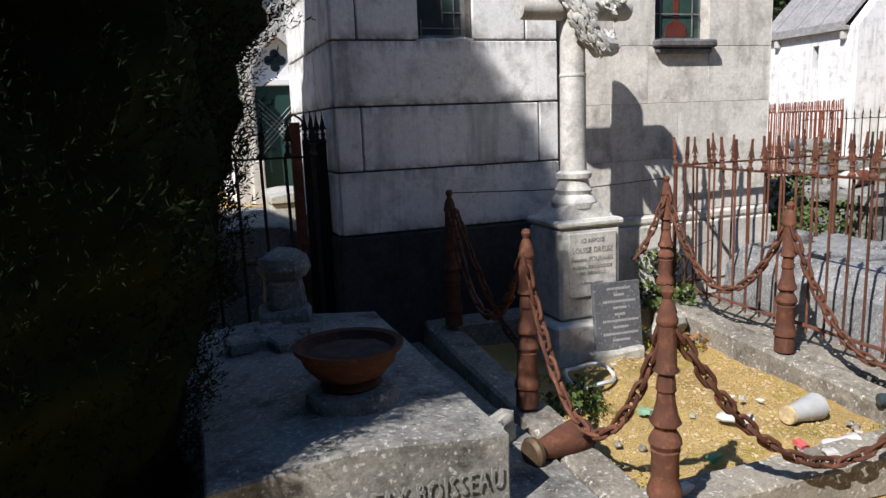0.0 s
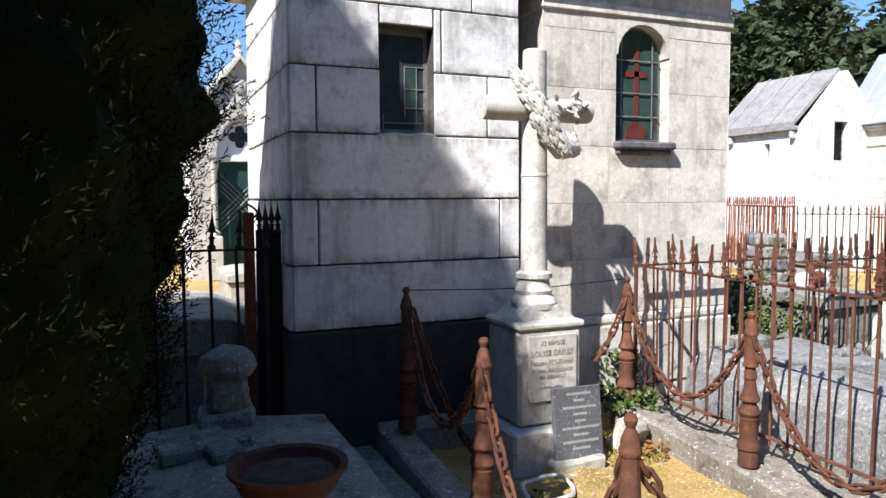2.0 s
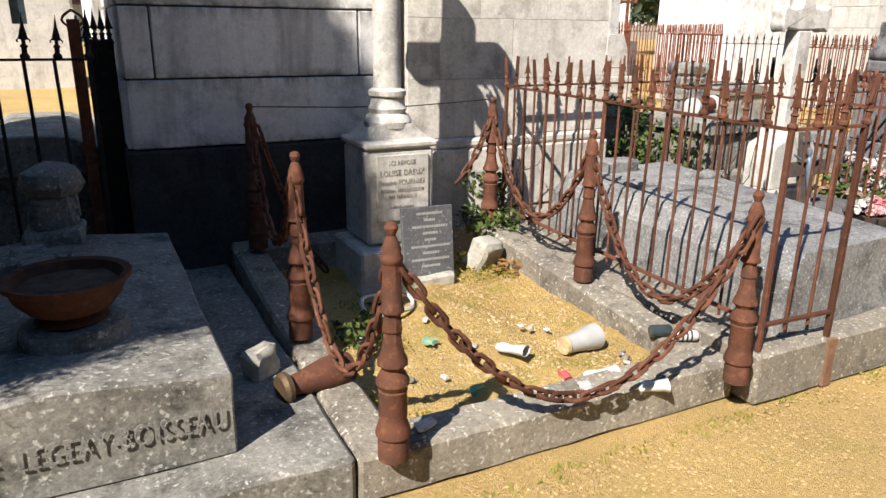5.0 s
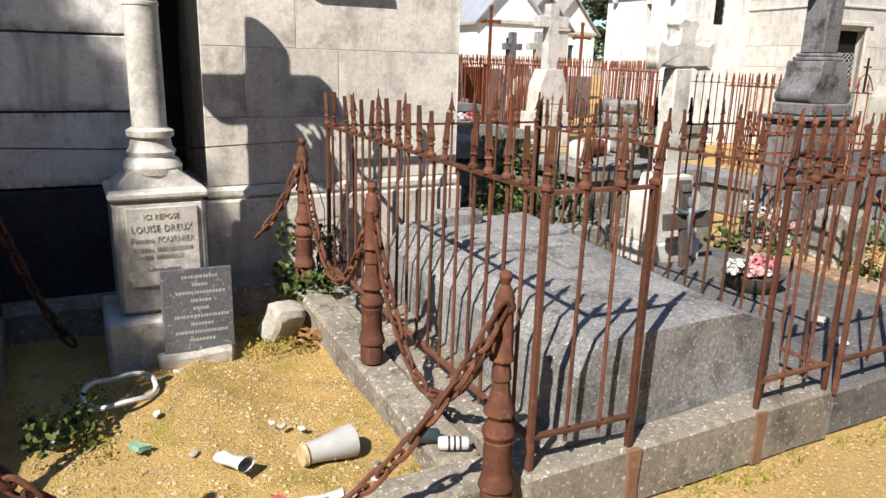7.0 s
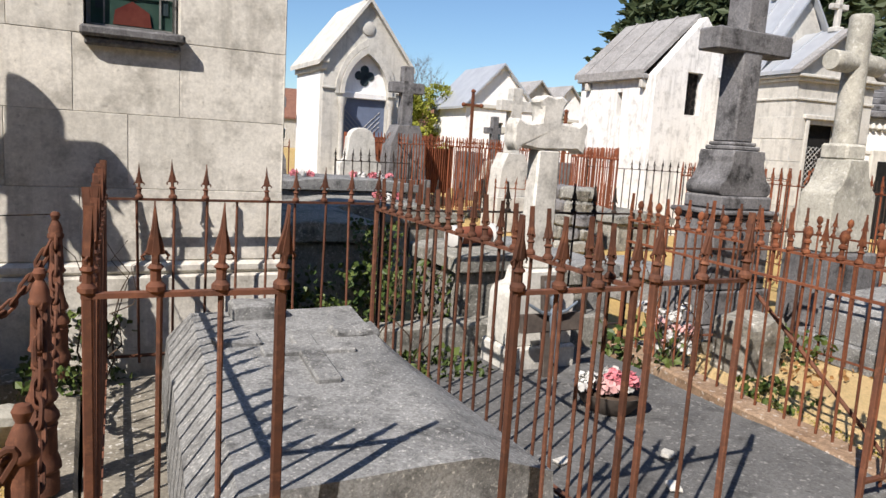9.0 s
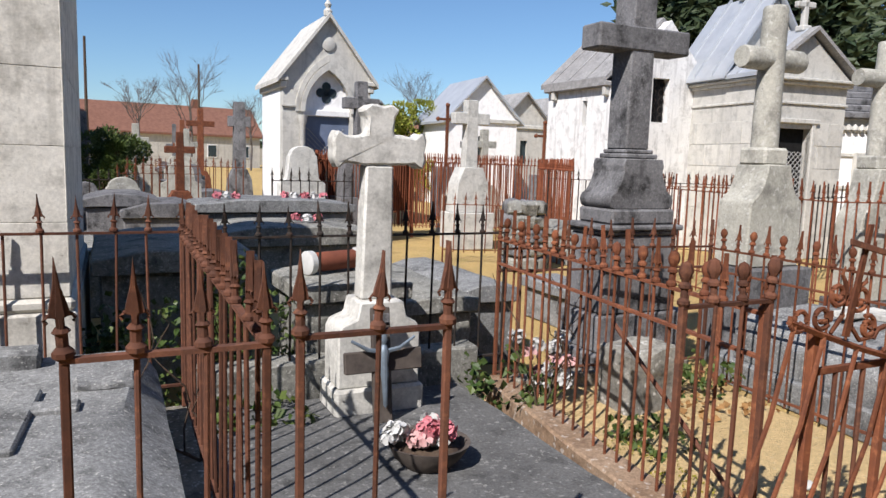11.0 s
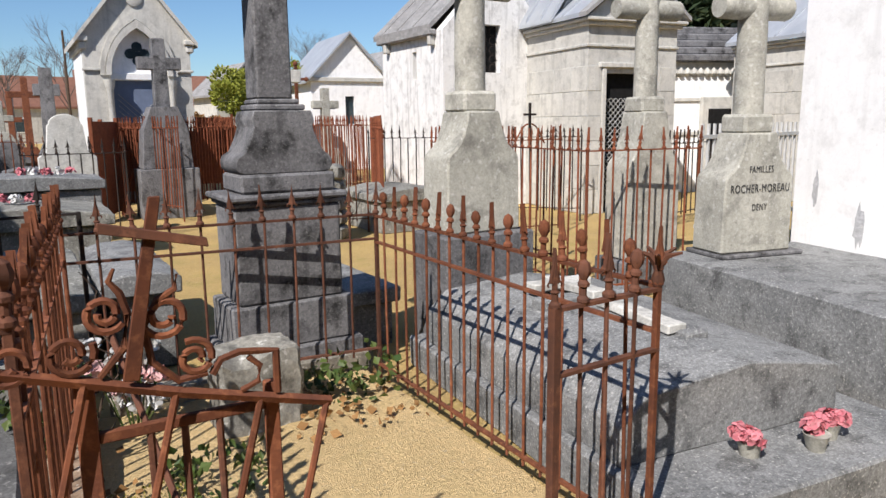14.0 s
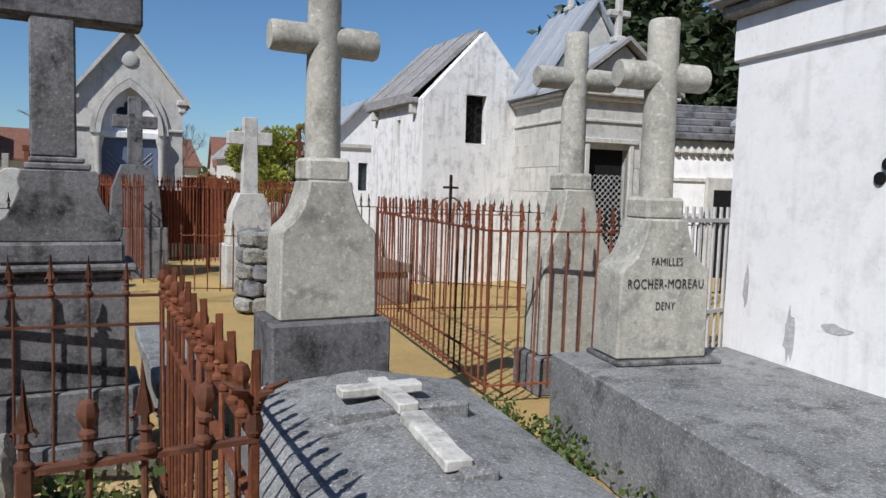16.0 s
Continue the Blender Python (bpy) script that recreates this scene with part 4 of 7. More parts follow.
single("wire", Shape().tube([(1.465, 3.74, 1.12), (2.0, 3.72, 1.1), (2.4, 3.74, 1.09), (2.965, 3.765, 1.11)], 0.003, 4), IRON, "thin rusty wire strung between chain posts", "wire")


def column_cross():
    t = thing("column_cross", (2.2, 3.62, 0), 0, "white stone column cross with carved wreath on inscribed pedestal", "grave cross")
    part("plinth", Shape().box(-0.27, 0.27, -0.27, 0.2, 0, 0.36, 0.015), CROSS_STONE, t)
    ped = Shape().box(-0.2, 0.2, -0.19, 0.19, 0.362, 0.9, 0.02)
    part("pedestal", ped, CROSS_STONE, t)
    part("panel", Shape().box(-0.15, 0.16, -0.205, -0.19, 0.5, 0.87, 0.006), CROSS_STONE, t)
    part("cap", Shape().box(-0.215, 0.215, -0.205, 0.2, 0.902, 0.94, 0.012).prism([(-0.2, 0.94), (0.2, 0.94), (0.1, 1.02), (-0.1, 1.02)], -0.12, 0.12), CROSS_STONE, t)
    part("column_base", Shape().lathe([(0.13, 1.0), (0.135, 1.03), (0.12, 1.06), (0.1, 1.075), (0.11, 1.1), (0.095, 1.12), (0.088, 1.16), (0.105, 1.17), (0.105, 1.195), (0.078, 1.21)], 20), CROSS_STONE, t)
    part("shaft", Shape().lathe([(0.077, 1.21), (0.074, 1.74), (0.078, 1.745), (0.078, 1.757), (0.073, 1.76), (0.068, 2.44), (0.06, 2.45)], 20), CROSS_STONE, t)
    part("arm", Shape().lathe([(0.064, -0.33), (0.068, -0.3), (0.068, 0.34), (0.064, 0.36)], 16, pose(0, 0, 2.12, 0, 90, 0)), CROSS_STONE, t)
    # a garland of long folded leaves, from over one arm across the crossing to a knot below the other
    rng = random.Random(4)
    way = [Vector(v) for v in ((-0.15, -0.03, 2.31), (-0.11, -0.07, 2.24), (-0.06, -0.11, 2.14), (-0.02, -0.125, 2.05), (0.04, -0.125, 1.96), (0.11, -0.12, 1.895), (0.19, -0.09, 1.9), (0.22, -0.04, 1.97))]
    w = Shape().tube(way, 0.045, 8, taper=[0.5, 0.9, 1.1, 1.2, 1.4, 1.5, 1.2, 0.5])
    for i in range(320):
        u = rng.uniform(0, len(way) - 1.001)
        k = int(u)
        along_way = (way[k + 1] - way[k]).normalized()
        out = Vector((rng.gauss(0, 1), -abs(rng.gauss(0.7, 0.6)), rng.gauss(0, 1)))
        out = (out - along_way * out.dot(along_way)).normalized()
        big = 0.7 + 0.55 * math.sin(math.pi * min(1, u / 6.4))
        q = way[k].lerp(way[k + 1], u - k) + out * 0.04 * big
        d = (along_way * rng.choice((-1, 1, 1)) + out * rng.uniform(0.0, 0.35) + Vector((0, 0, -0.2))).normalized()
        turn = d.to_track_quat("Z", "Y").to_matrix().to_4x4() @ pose(0, 0, 0, 0, 0, rng.uniform(0, 360))
        w.lathe([(0.004, 0), (0.016 * big, 0.014), (0.016 * big, 0.03), (0.0, 0.052 * big)], 6, Matrix.Translation(q) @ turn @ Matrix.Diagonal((1, 0.55, 1, 1)))
    for i in range(26):
        q = Vector((rng.uniform(0.1, 0.3), rng.gauss(-0.06, 0.012), 2.13 + rng.gauss(0, 0.03)))
        w.lathe([(0.002, 0), (0.013, 0.018), (0.013, 0.034), (0.0, 0.06)], 5, Matrix.Translation(q) @ pose(0, 0, 0, rng.uniform(50, 130), 0, rng.uniform(0, 360)))
    part("wreath", w, CROSS_STONE, t, "carved stone garland of leaves")
    lettering("inscription", "ICI REPOSE", 0.036, BLOCK_STONE, t, Matrix.Translation((0.0, -0.2065, 0.815)) @ FRONT, 0.8, 0.0015, label="raised worn lettering")
    lettering("inscription", "LOUISE DREUX", 0.044, BLOCK_STONE, t, Matrix.Translation((0.0, -0.2065, 0.757)) @ FRONT, 0.8, 0.0015, label="raised worn lettering")
    lettering("inscription", "Femme FOURNIER", 0.04, BLOCK_STONE, t, Matrix.Translation((0.0, -0.2065, 0.707)) @ FRONT, 0.78, 0.0015, label="raised worn lettering")
    for i, (wid, hgt, z) in enumerate(((0.25, 0.02, 0.665), (0.16, 0.02, 0.63), (0.14, 0.012, 0.575))):
        s = Shape()
        x, rr = -wid / 2, random.Random(i)
        while x < wid / 2:
            b = rr.uniform(0.007, 0.014)
            if rr.random() > 0.12:
                s.box(x, x + b * 0.6, -0.2075, -0.2045, z, z + hgt * rr.uniform(0.85, 1))
            x += b
        part("line_of_writing", s, BLOCK_STONE, t, "raised worn lettering")


column_cross()


def plaque():
    t = thing("memorial_plaque", (2.33, 3.32, 0.14), 0, "dark slate memorial plaque leaning on the pedestal", "plaque")
    tilt = pose(0, 0, 0, -9, 2, 3)
    part("slab", Shape().box(-0.17, 0.15, -0.015, 0.015, 0.05, 0.44, 0.004), PLAQUE, t, m=tilt)
    rr = random.Random(8)
    for i in range(9):
        wid = (0.16, 0.07, 0.22, 0.09, 0.07, 0.24, 0.1, 0.24, 0.12)[i]
        s = Shape()
        x = -wid / 2
        while x < wid / 2:
            b = rr.uniform(0.01, 0.018)
            s.box(x, x + b * 0.7, -0.0168, -0.0148, 0.395 - 0.037 * i, 0.409 - 0.037 * i)
            x += b
        part("line_of_writing", s, LATTICE, t, m=tilt)
    part("foot", Shape().box(-0.2, 0.14, -0.05, 0.08, -0.02, 0.06, 0.015).rough(0.05, 0.01, 6), PALE_STONE, t)


plaque()
for at, tl, sc in (((2.74, 3.46, 0.2), (20, 10), 1.0), ((1.19, 2.5, 0.24), (8, -12), 0.75)):
    single("loose_stone", Shape().box(-0.09 * sc, 0.09 * sc, -0.07 * sc, 0.07 * sc, -0.07 * sc, 0.12 * sc, 0.02).rough(0.05, 0.02, 8, sc), PALE_STONE, "loose broken block of pale stone", "stone", at, 20, tilt=tl)


# ---------------------------------------------------------------- fenced grave with the long tomb
def long_tomb():
    t = thing("tomb", (0, 0, 0), 0, "long grey granite tomb with small raised crosses, inside fence", "tomb")
    part("base", Shape().box(3.07, 4.64, 1.7, 3.98, 0, 0.24, 0.015).rough(0.2, 0.008, 3, 2), KERB, t)
    for x in (3.52, 4.18):
        part("rust_stain", Shape().prism([(x - 0.03, 0.235), (x + 0.03, 0.235), (x + 0.022, 0.1), (x + 0.03, 0.01), (x - 0.026, 0.01), (x - 0.02, 0.12)], 1.688, 1.72), STAIN, t, "rust stain below the fence post")
    s = Shape()
    bot = [(3.3, 1.8), (4.48, 1.86), (4.48, 3.75), (3.42, 3.75)]
    # chamfered top: the sides lean in, then a flat lid
    low, high = 0.242, 0.6
    pts = [(x, y, low) for x, y in bot]
    pts += [(3.33, 1.81, high - 0.1), (4.46, 1.87, high - 0.1), (4.46, 3.74, high - 0.1), (3.44, 3.74, high - 0.1)]
    pts += [(3.45, 1.84, high), (4.18, 1.84, high), (4.38, 3.7, high + 0.03), (3.55, 3.7, high + 0.03)]
    f = [(3, 2, 1, 0)] + [(i + 4 * k, (i + 1) % 4 + 4 * k, (i + 1) % 4 + 4 * k + 4, i + 4 * k + 4) for k in (0, 1) for i in range(4)] + [(8, 9, 10, 11)]
    part("body", s.add(pts, f).rough(0.15, 0.005, 3, 4), GREY_STONE, t)
    cr = Shape().box(-0.05, 0.05, -0.3, 0.3, 0, 0.035, 0.008).box(-0.2, 0.2, 0.05, 0.15, 0, 0.034, 0.008)
    part("raised_cross", cr, GREY_STONE, t, m=pose(3.94, 2.88, 0.605, 0.9, 0, -4))
    part("fallen_scrap", Shape().box(3.58, 3.78, 3.1, 3.22, 0.6, 0.645, 0.01).rough(0.05, 0.015, 8), GREY_STONE, t)
    part("fallen_scrap", Shape().box(4.12, 4.35, 3.15, 3.27, 0.61, 0.65, 0.01).rough(0.05, 0.015, 8, 2), GREY_STONE, t)
    part("head_block", Shape().box(3.72, 3.98, 3.52, 3.68, 0.6, 0.7, 0.015).rough(0.06, 0.012, 6), GREY_STONE, t)


long_tomb()
f2 = thing("grave_fence", (3.1, 1.74, 0.24), 0, "rusty wrought-iron spear fence round the long tomb", "fence", "grave fences")
o2 = (3.1, 1.74)


def local(o, *pts):
    return [(x - o[0], y - o[1]) for x, y in pts]


def fence_parts(t, o, a, b, z, *args, **kw):
    (p, q) = local(o, a, b)
    fence_run(t, p, q, 0.0, *[v - z if v else v for v in args[:2]], *args[2:], **kw)


fence_parts(f2, o2, (3.1, 1.74), (3.17, 3.94), 0.24, 1.17, 0.36, 0.115)
fence_parts(f2, o2, (3.17, 3.94), (4.6, 3.94), 0.24, 1.17, 0.36, 0.16)
fence_parts(f2, o2, (3.1, 1.74), (3.51, 1.72), 0.24, 1.17, 0.36, 0.135, post=0.012, tip_scale=1.1)
fence_parts(f2, o2, (4.17, 1.72), (4.59, 1.72), 0.24, 1.14, 0.36, 0.14, post=0.01, tip_scale=1.1)
fence_parts(f2, o2, (4.59, 1.72), (4.6, 3.94), 0.24, 1.14, 0.34, 0.12)

# ---------------------------------------------------------------- grave with the white cross and the crucifix
single("grave_floor", Shape().box(4.66, 6.2, 1.72, 3.9, 0, 0.22, 0.015).rough(0.2, 0.01, 3, 6), DARK_SLAB, "grey cracked slab floor of the white-cross grave", "grave slab")


def white_cross():
    t = thing("white_stone_cross", (5.57, 3.7, 0.16), 0, "white weathered stone cross with carved arms on pedestal", "grave cross")
    part("block", Shape().box(-0.26, 0.24, -0.16, 0.16, 0, 0.2, 0.015), CROSS_STONE, t)
    o = [(-0.24, 0.2), (0.22, 0.2), (0.22, 0.5), (0.2, 0.54), (0.14, 0.57), (0.12, 0.66), (-0.12, 0.66), (-0.14, 0.57), (-0.22, 0.54), (-0.24, 0.5)]
    part("pedestal", Shape().prism(o, -0.13, 0.13, c=0.008), CROSS_STONE, t)
    part("shaft", Shape().prism([(-0.1, 0.66), (0.08, 0.66), (0.075, 1.38), (-0.08, 1.38)], -0.06, 0.06, c=0.012), CROSS_STONE, t)
    half = [(0.075, 1.38), (0.19, 1.39), (0.235, 1.355), (0.262, 1.41), (0.255, 1.46), (0.262, 1.51), (0.235, 1.56), (0.19, 1.53), (0.075, 1.54), (0.075, 1.63), (0.105, 1.665), (0.06, 1.7), (0.02, 1.69)]
    head = Shape().prism(half + [(-x, z) for x, z in reversed(half)], -0.062, 0.062, c=0.012)
    part("carved_head", head.rough(0.035, 0.008, 16), CROSS_STONE, t, "lichened head carved with leaves")


white_cross()


def crucifix():
    t = thing("wooden_crucifix", (5.52, 3.38, 0.22), 0, "grey wooden cross with blue-grey cast figure, leaning on pedestal", "crucifix")
    lean = pose(0, 0, 0, -8, 0, 0)
    part("upright", Shape().box(-0.05, 0.05, 0, 0.035, 0, 0.6, 0.005), WORN_WOOD, t, m=lean)
    part("crossbar", Shape().box(-0.2, 0.22, -0.006, 0.03, 0.27, 0.38, 0.005), WORN_WOOD, t, m=lean)
    part("title_board", Shape().box(-0.045, 0.045, -0.012, -0.001, 0.52, 0.57, 0.003), MONUMENT, t, m=lean)
    fig = Shape().lathe([(0.0, 0.1), (0.014, 0.12), (0.02, 0.26), (0.026, 0.3), (0.022, 0.36), (0.034, 0.43), (0.02, 0.47), (0.012, 0.48), (0.026, 0.51), (0.022, 0.55), (0, 0.57)], 10)
    fig.tube([(-0.02, 0, 0.44), (-0.1, -0.004, 0.455), (-0.2, 0.0, 0.515)], 0.015, 6, taper=[1, 0.85, 0.6]).tube([(0.02, 0, 0.44), (0.1, -0.004, 0.455), (0.2, 0.0, 0.515)], 0.015, 6, taper=[1, 0.85, 0.6])
    statue = plain("blue_grey_cast_metal", (0.2, 0.25, 0.3), (0.13, 0.16, 0.19), 0.5, 0.3)
    part("figure", fig, statue, t, "blue-grey cast metal figure", m=lean @ pose(0, -0.03, 0) @ Matrix.Scale(0.86, 4))


crucifix()


FADED = plain("faded_petals", (0.585, 0.39, 0.367), (0.546, 0.281, 0.281), 0.7, 0, 30)


def petals(s, c, r, n, rng):
    for i in range(n):
        th, ph = rng.uniform(0, 2 * math.pi), math.acos(rng.uniform(-0.2, 1))
        d = Vector((math.sin(ph) * math.cos(th), math.sin(ph) * math.sin(th), math.cos(ph)))
        m = Matrix.Translation(Vector(c) + d * r * rng.uniform(0.55, 1)) @ d.to_track_quat("Z", "Y").to_matrix().to_4x4() @ pose(0, 0, 0, rng.uniform(-40, 40), rng.uniform(-40, 40), rng.uniform(0, 360))
        k = r * rng.uniform(0.3, 0.5)
        s.add([(-k, 0, 0), (-k * 0.6, k * 0.8, k * 0.2), (k * 0.5, k * 0.9, k * 0.25), (k, 0, 0.05 * k), (k * 0.4, -k * 0.8, k * 0.2), (-k * 0.6, -k * 0.8, k * 0.3)], [(0, 1, 2, 3), (0, 3, 4, 5)], m)
    return s


def flower_pot(at, r, heads, label, petal, spread_, pot=True, group="", seed=1):
    rng = random.Random(seed)
    t = thing("flower_pot", at, 0, label, "flowers", group)
    if pot:
        part("pot", Shape().lathe([(r * 0.7, 0), (r, r * 1.3), (r * 1.05, r * 1.4), (r * 0.85, r * 1.3), (0, r * 1.2)], 14).rough(0.05, 0.006, 9), {1: TERRACOTTA, 2: PALE_STONE, 3: BARK}[pot], t)
    for i in range(heads):
        c = (rng.uniform(-spread_, spread_), rng.uniform(-spread_, spread_), r * 1.5 + rng.uniform(0, spread_ * 0.6))
        part("bloom", petals(Shape(), c, 0.052 if r > 0.06 else 0.046, 46, rng), petal[i % len(petal)], t, smooth=0)
        part("stem", Shape().rod((c[0] * 0.4, c[1] * 0.4, r * 1.2), c, 0.004, seg=4), IVY, t)
    return t


def flower_basin():
    rng = random.Random(5)
    t = thing("flower_basin", (5.54, 2.87, 0.215), 0, "faded pink and white artificial flowers in wide dark basin", "flowers")
    part("basin", Shape().lathe([(0.11, 0), (0.16, 0.05), (0.185, 0.1), (0.19, 0.112), (0.17, 0.108), (0.14, 0.07), (0.0, 0.06)], 22).rough(0.08, 0.008, 8), WORN_WOOD, t, "dark brown rotted basin")
    part("soil", Shape().lathe([(0.155, 0.085), (0.09, 0.1), (0.0, 0.105)], 14).rough(0.05, 0.015, 14), BARK, t)
    for i in range(13):
        a, d = rng.uniform(0, 2 * math.pi), rng.uniform(0.0, 0.1)
        c = (0.02 + d * math.cos(a), d * math.sin(a), 0.14 + rng.uniform(-0.03, 0.05))
        part("bloom", petals(Shape(), c, 0.05, 46, rng), (PINK, WHITE_PLASTIC, FADED)[i % 3], t, smooth=0)
    for i in range(4):
        part("bloom", petals(Shape(), (-0.19 + 0.025 * i, 0.03 * (i % 2), 0.14 + 0.02 * (i % 3)), 0.042, 40, rng), WHITE_PLASTIC, t, smooth=0)


flower_basin()
f3 = thing("grave_fence", (4.67, 1.72, 0.2), 0, "rusty iron fence section of the white-cross grave", "fence", "grave fences")
o3 = (4.67, 1.72)
fence_parts(f3, o3, (4.67, 1.72), (5.06, 1.72), 0.2, 1.15, 0.36, 0.19, post=0.01, tip_scale=1.1)
fence_parts(f3, o3, (4.65, 3.98), (6.55, 3.98), 0.2, 1.13, 0.34, 0.18, kind="iron")
fence_parts(f3, o3, (5.87, 1.72), (6.25, 1.72), 0.2, 1.15, 0.3, 0.13, tips="b", post=0.011)

# ---------------------------------------------------------------- sand grave with the broken gate
single("sand_floor", Shape().box(6.3, 8.0, 1.75, 3.85, 0, 0.1).rough(0.12, 0.02, 3, 2), SAND_PALE, "fine yellow sand inside the fenced grave", "sand", kind="structure", smooth=60)
kb = thing("grave_kerb", (0, 0, 0), 0, "rust-stained stone kerb under the fence", "kerb")
part("kerb_stone", Shape().box(-0.09, 0.09, 0, 2.15, 0, 0.24, 0.012).rough(0.12, 0.01, 4), KERB_RUST, kb, "rust-stained stone", m=pose(6.24, 1.76, 0, 0, 0, -5.5))
part("kerb_stone", Shape().box(4.66, 6.36, 3.92, 4.1, 0, 0.42, 0.012).rough(0.12, 0.01, 4, 3), TOMB_STONE, kb)
part("kerb_stone", Shape().box(6.6, 8.05, 3.84, 4.0, 0, 0.2, 0.012).rough(0.12, 0.01, 4, 4), KERB, kb)
f4 = thing("grave_fence", (6.28, 1.72, 0.0), 0, "red-rusted iron fence with spear and ball tips round the sand grave", "fence", "grave fences")
o4 = (6.28, 1.72)
fence_parts(f4, o4, (6.25, 1.74), (6.46, 3.9), 0.0, 1.1, 0.22, 0.1, kind="red", tips="sb", second=0.95)
fence_parts(f4, o4, (6.46, 3.9), (8.04, 3.72), 0.0, 1.04, 0.25, 0.155, kind="rust", second=0.9)
fence_parts(f4, o4, (8.04, 3.72), (8.02, 1.62), 0.0, 1.03, 0.15, 0.115, kind="red", tips="sb", second=0.88)
fence_parts(f4, o4, (7.58, 1.6), (8.02, 1.62), 0.0, 1.02, 0.12, 0.11, kind="rust", tips="sb", second=0.82, post=0.015)
fleur = Shape().lathe([(0.016, 0), (0.022, 0.02), (0.014, 0.05), (0.02, 0.07)], 8)
for q in range(5):
    fleur.tube([(0, 0, 0.06), (0.03 * math.cos(q * 1.26), 0.03 * math.sin(q * 1.26), 0.1), (0.075 * math.cos(q * 1.26), 0.075 * math.sin(q * 1.26), 0.115)], 0.011, 5, taper=[1, 0.9, 0.4])
fleur.rod((0, 0, 0.06), (0, 0, 0.19), 0.012, 0.003, 6)
part("fleur_finial", fleur, RUST, f4, m=pose(8.02 - o4[0], 1.62 - o4[1], 1.03))


def broken_gate():
    """A standing leaf of iron bars with a second, torn-off crest panel leaning on it."""
    gx, gy = 6.37, 1.63
    t = thing("scroll_gate", (gx, gy, 0.0), 0, "broken rusty iron gate, its scrolled crest panel leaning askew", "gate")

    def at(x, z, dy=0.0):
        return (x - gx, dy, z)
    for x, top, h in ((6.37, 1.05, 0.02), (6.755, 0.97, 0.016)):
        part("stile", Shape().box(x - gx - h, x - gx + h, -0.012, 0.012, 0.0, top, 0.003), RUST_RED, t)
    part("mid_rail", Shape().box(6.39 - gx, 6.74 - gx, -0.009, 0.009, 0.905, 0.93, 0.003), RUST_RED, t)
    part("low_rail", Shape().box(6.39 - gx, 6.74 - gx, -0.009, 0.009, 0.14, 0.165, 0.003), RUST_RED, t)
    for x in (6.49, 6.56, 6.635):
        part("bar", Shape().rod(at(x, 0.16), at(x, 0.905), 0.0085, seg=7), RUST, t)
    r0, r1 = Vector(at(6.2, 1.105, -0.03)), Vector(at(6.89, 0.9, -0.03))
    part("crest_rail", Shape().tube([r0, r0.lerp(r1, 0.5) + Vector((0, 0, -0.008)), r1], 0.012, 4), RUST_RED, t)
    for k in (0.04, 0.25, 0.5, 0.76, 0.985):
        p = r0.lerp(r1, k)
        part("leaning_bar", Shape().tube([p, p + Vector((-0.08, -0.004, -0.3)), p + Vector((-0.19, 0.02, -0.66))], 0.0085, 6), RUST_RED, t)
    spirals = [(6.247, 1.11, 0.045, 1, 2.8), (6.351, 1.112, 0.046, -1, 0.4), (6.419, 1.185, 0.04, -1, -0.6), (6.532, 1.165, 0.048, 1, 3.4), (6.586, 1.063, 0.042, -1, 2.0)]
    for x, z, r, turn, start in spirals:
        pts = []
        for k in range(26):
            a = start + turn * k * 0.36
            q = r * (1 - k / 36)
            pts.append(at(x + q * math.cos(a), z + q * math.sin(a), -0.03))
        part("scroll", Shape().tube(pts, 0.0085, 6), RUST_RED, t)
    part("scroll_stem", Shape().tube([at(6.444, 1.275, -0.03), at(6.432, 1.25, -0.03), at(6.45, 1.225, -0.03), at(6.462, 1.18, -0.03), at(6.45, 1.11, -0.03), at(6.4, 1.055, -0.03)], 0.0085, 6, taper=[0.4, 0.8, 1, 1, 1, 0.8]), RUST_RED, t)
    part("scroll_stem", Shape().tube([at(6.562, 1.25, -0.03), at(6.556, 1.22, -0.03), at(6.52, 1.2, -0.03), at(6.49, 1.15, -0.03), at(6.5, 1.07, -0.03), at(6.55, 1.02, -0.03), at(6.61, 1.025, -0.03)], 0.0085, 6, taper=[0.4, 0.8, 1, 1, 1, 1, 0.8]), RUST_RED, t)
    part("scroll_stem", Shape().tube([at(6.62, 1.02, -0.03), at(6.64, 1.05, -0.03), at(6.68, 1.06, -0.03), at(6.72, 1.055, -0.03), at(6.763, 1.05, -0.03), at(6.762, 0.95, -0.03)], 0.009, 6), RUST_RED, t)
    part("scroll_stem", Shape().tube([at(6.7, 1.045, -0.03), at(6.725, 1.02, -0.03), at(6.72, 0.985, -0.03), at(6.68, 0.97, -0.03)], 0.0075, 6), RUST_RED, t)
    part("crest_bar", Shape().prism([(6.44 - gx, 1.045), (6.472 - gx, 1.04), (6.54 - gx, 1.415), (6.517 - gx, 1.415)], -0.05, -0.04, c=0.002), RUST_RED, t)
    part("crest_arm", Shape().prism([(6.419 - gx, 1.35), (6.625 - gx, 1.305), (6.622 - gx, 1.325), (6.419 - gx, 1.372)], -0.062, -0.052, c=0.002), RUST, t)


broken_gate()
s = Shape().box(7.01, 7.42, 3.3, 3.58, 0.05, 0.49, 0.02).rough(0.045, 0.022, 6)
s.v = [(x, y, z - (0.07 * math.exp(-((x - 7.12) ** 2 + (y - 3.3) ** 2) / 0.004) if z > 0.42 else 0)) for x, y, z in s.v]
single("stone_block", s, BLOCK_STONE, "broken lichen-stained stone block standing in the sand", "stone")


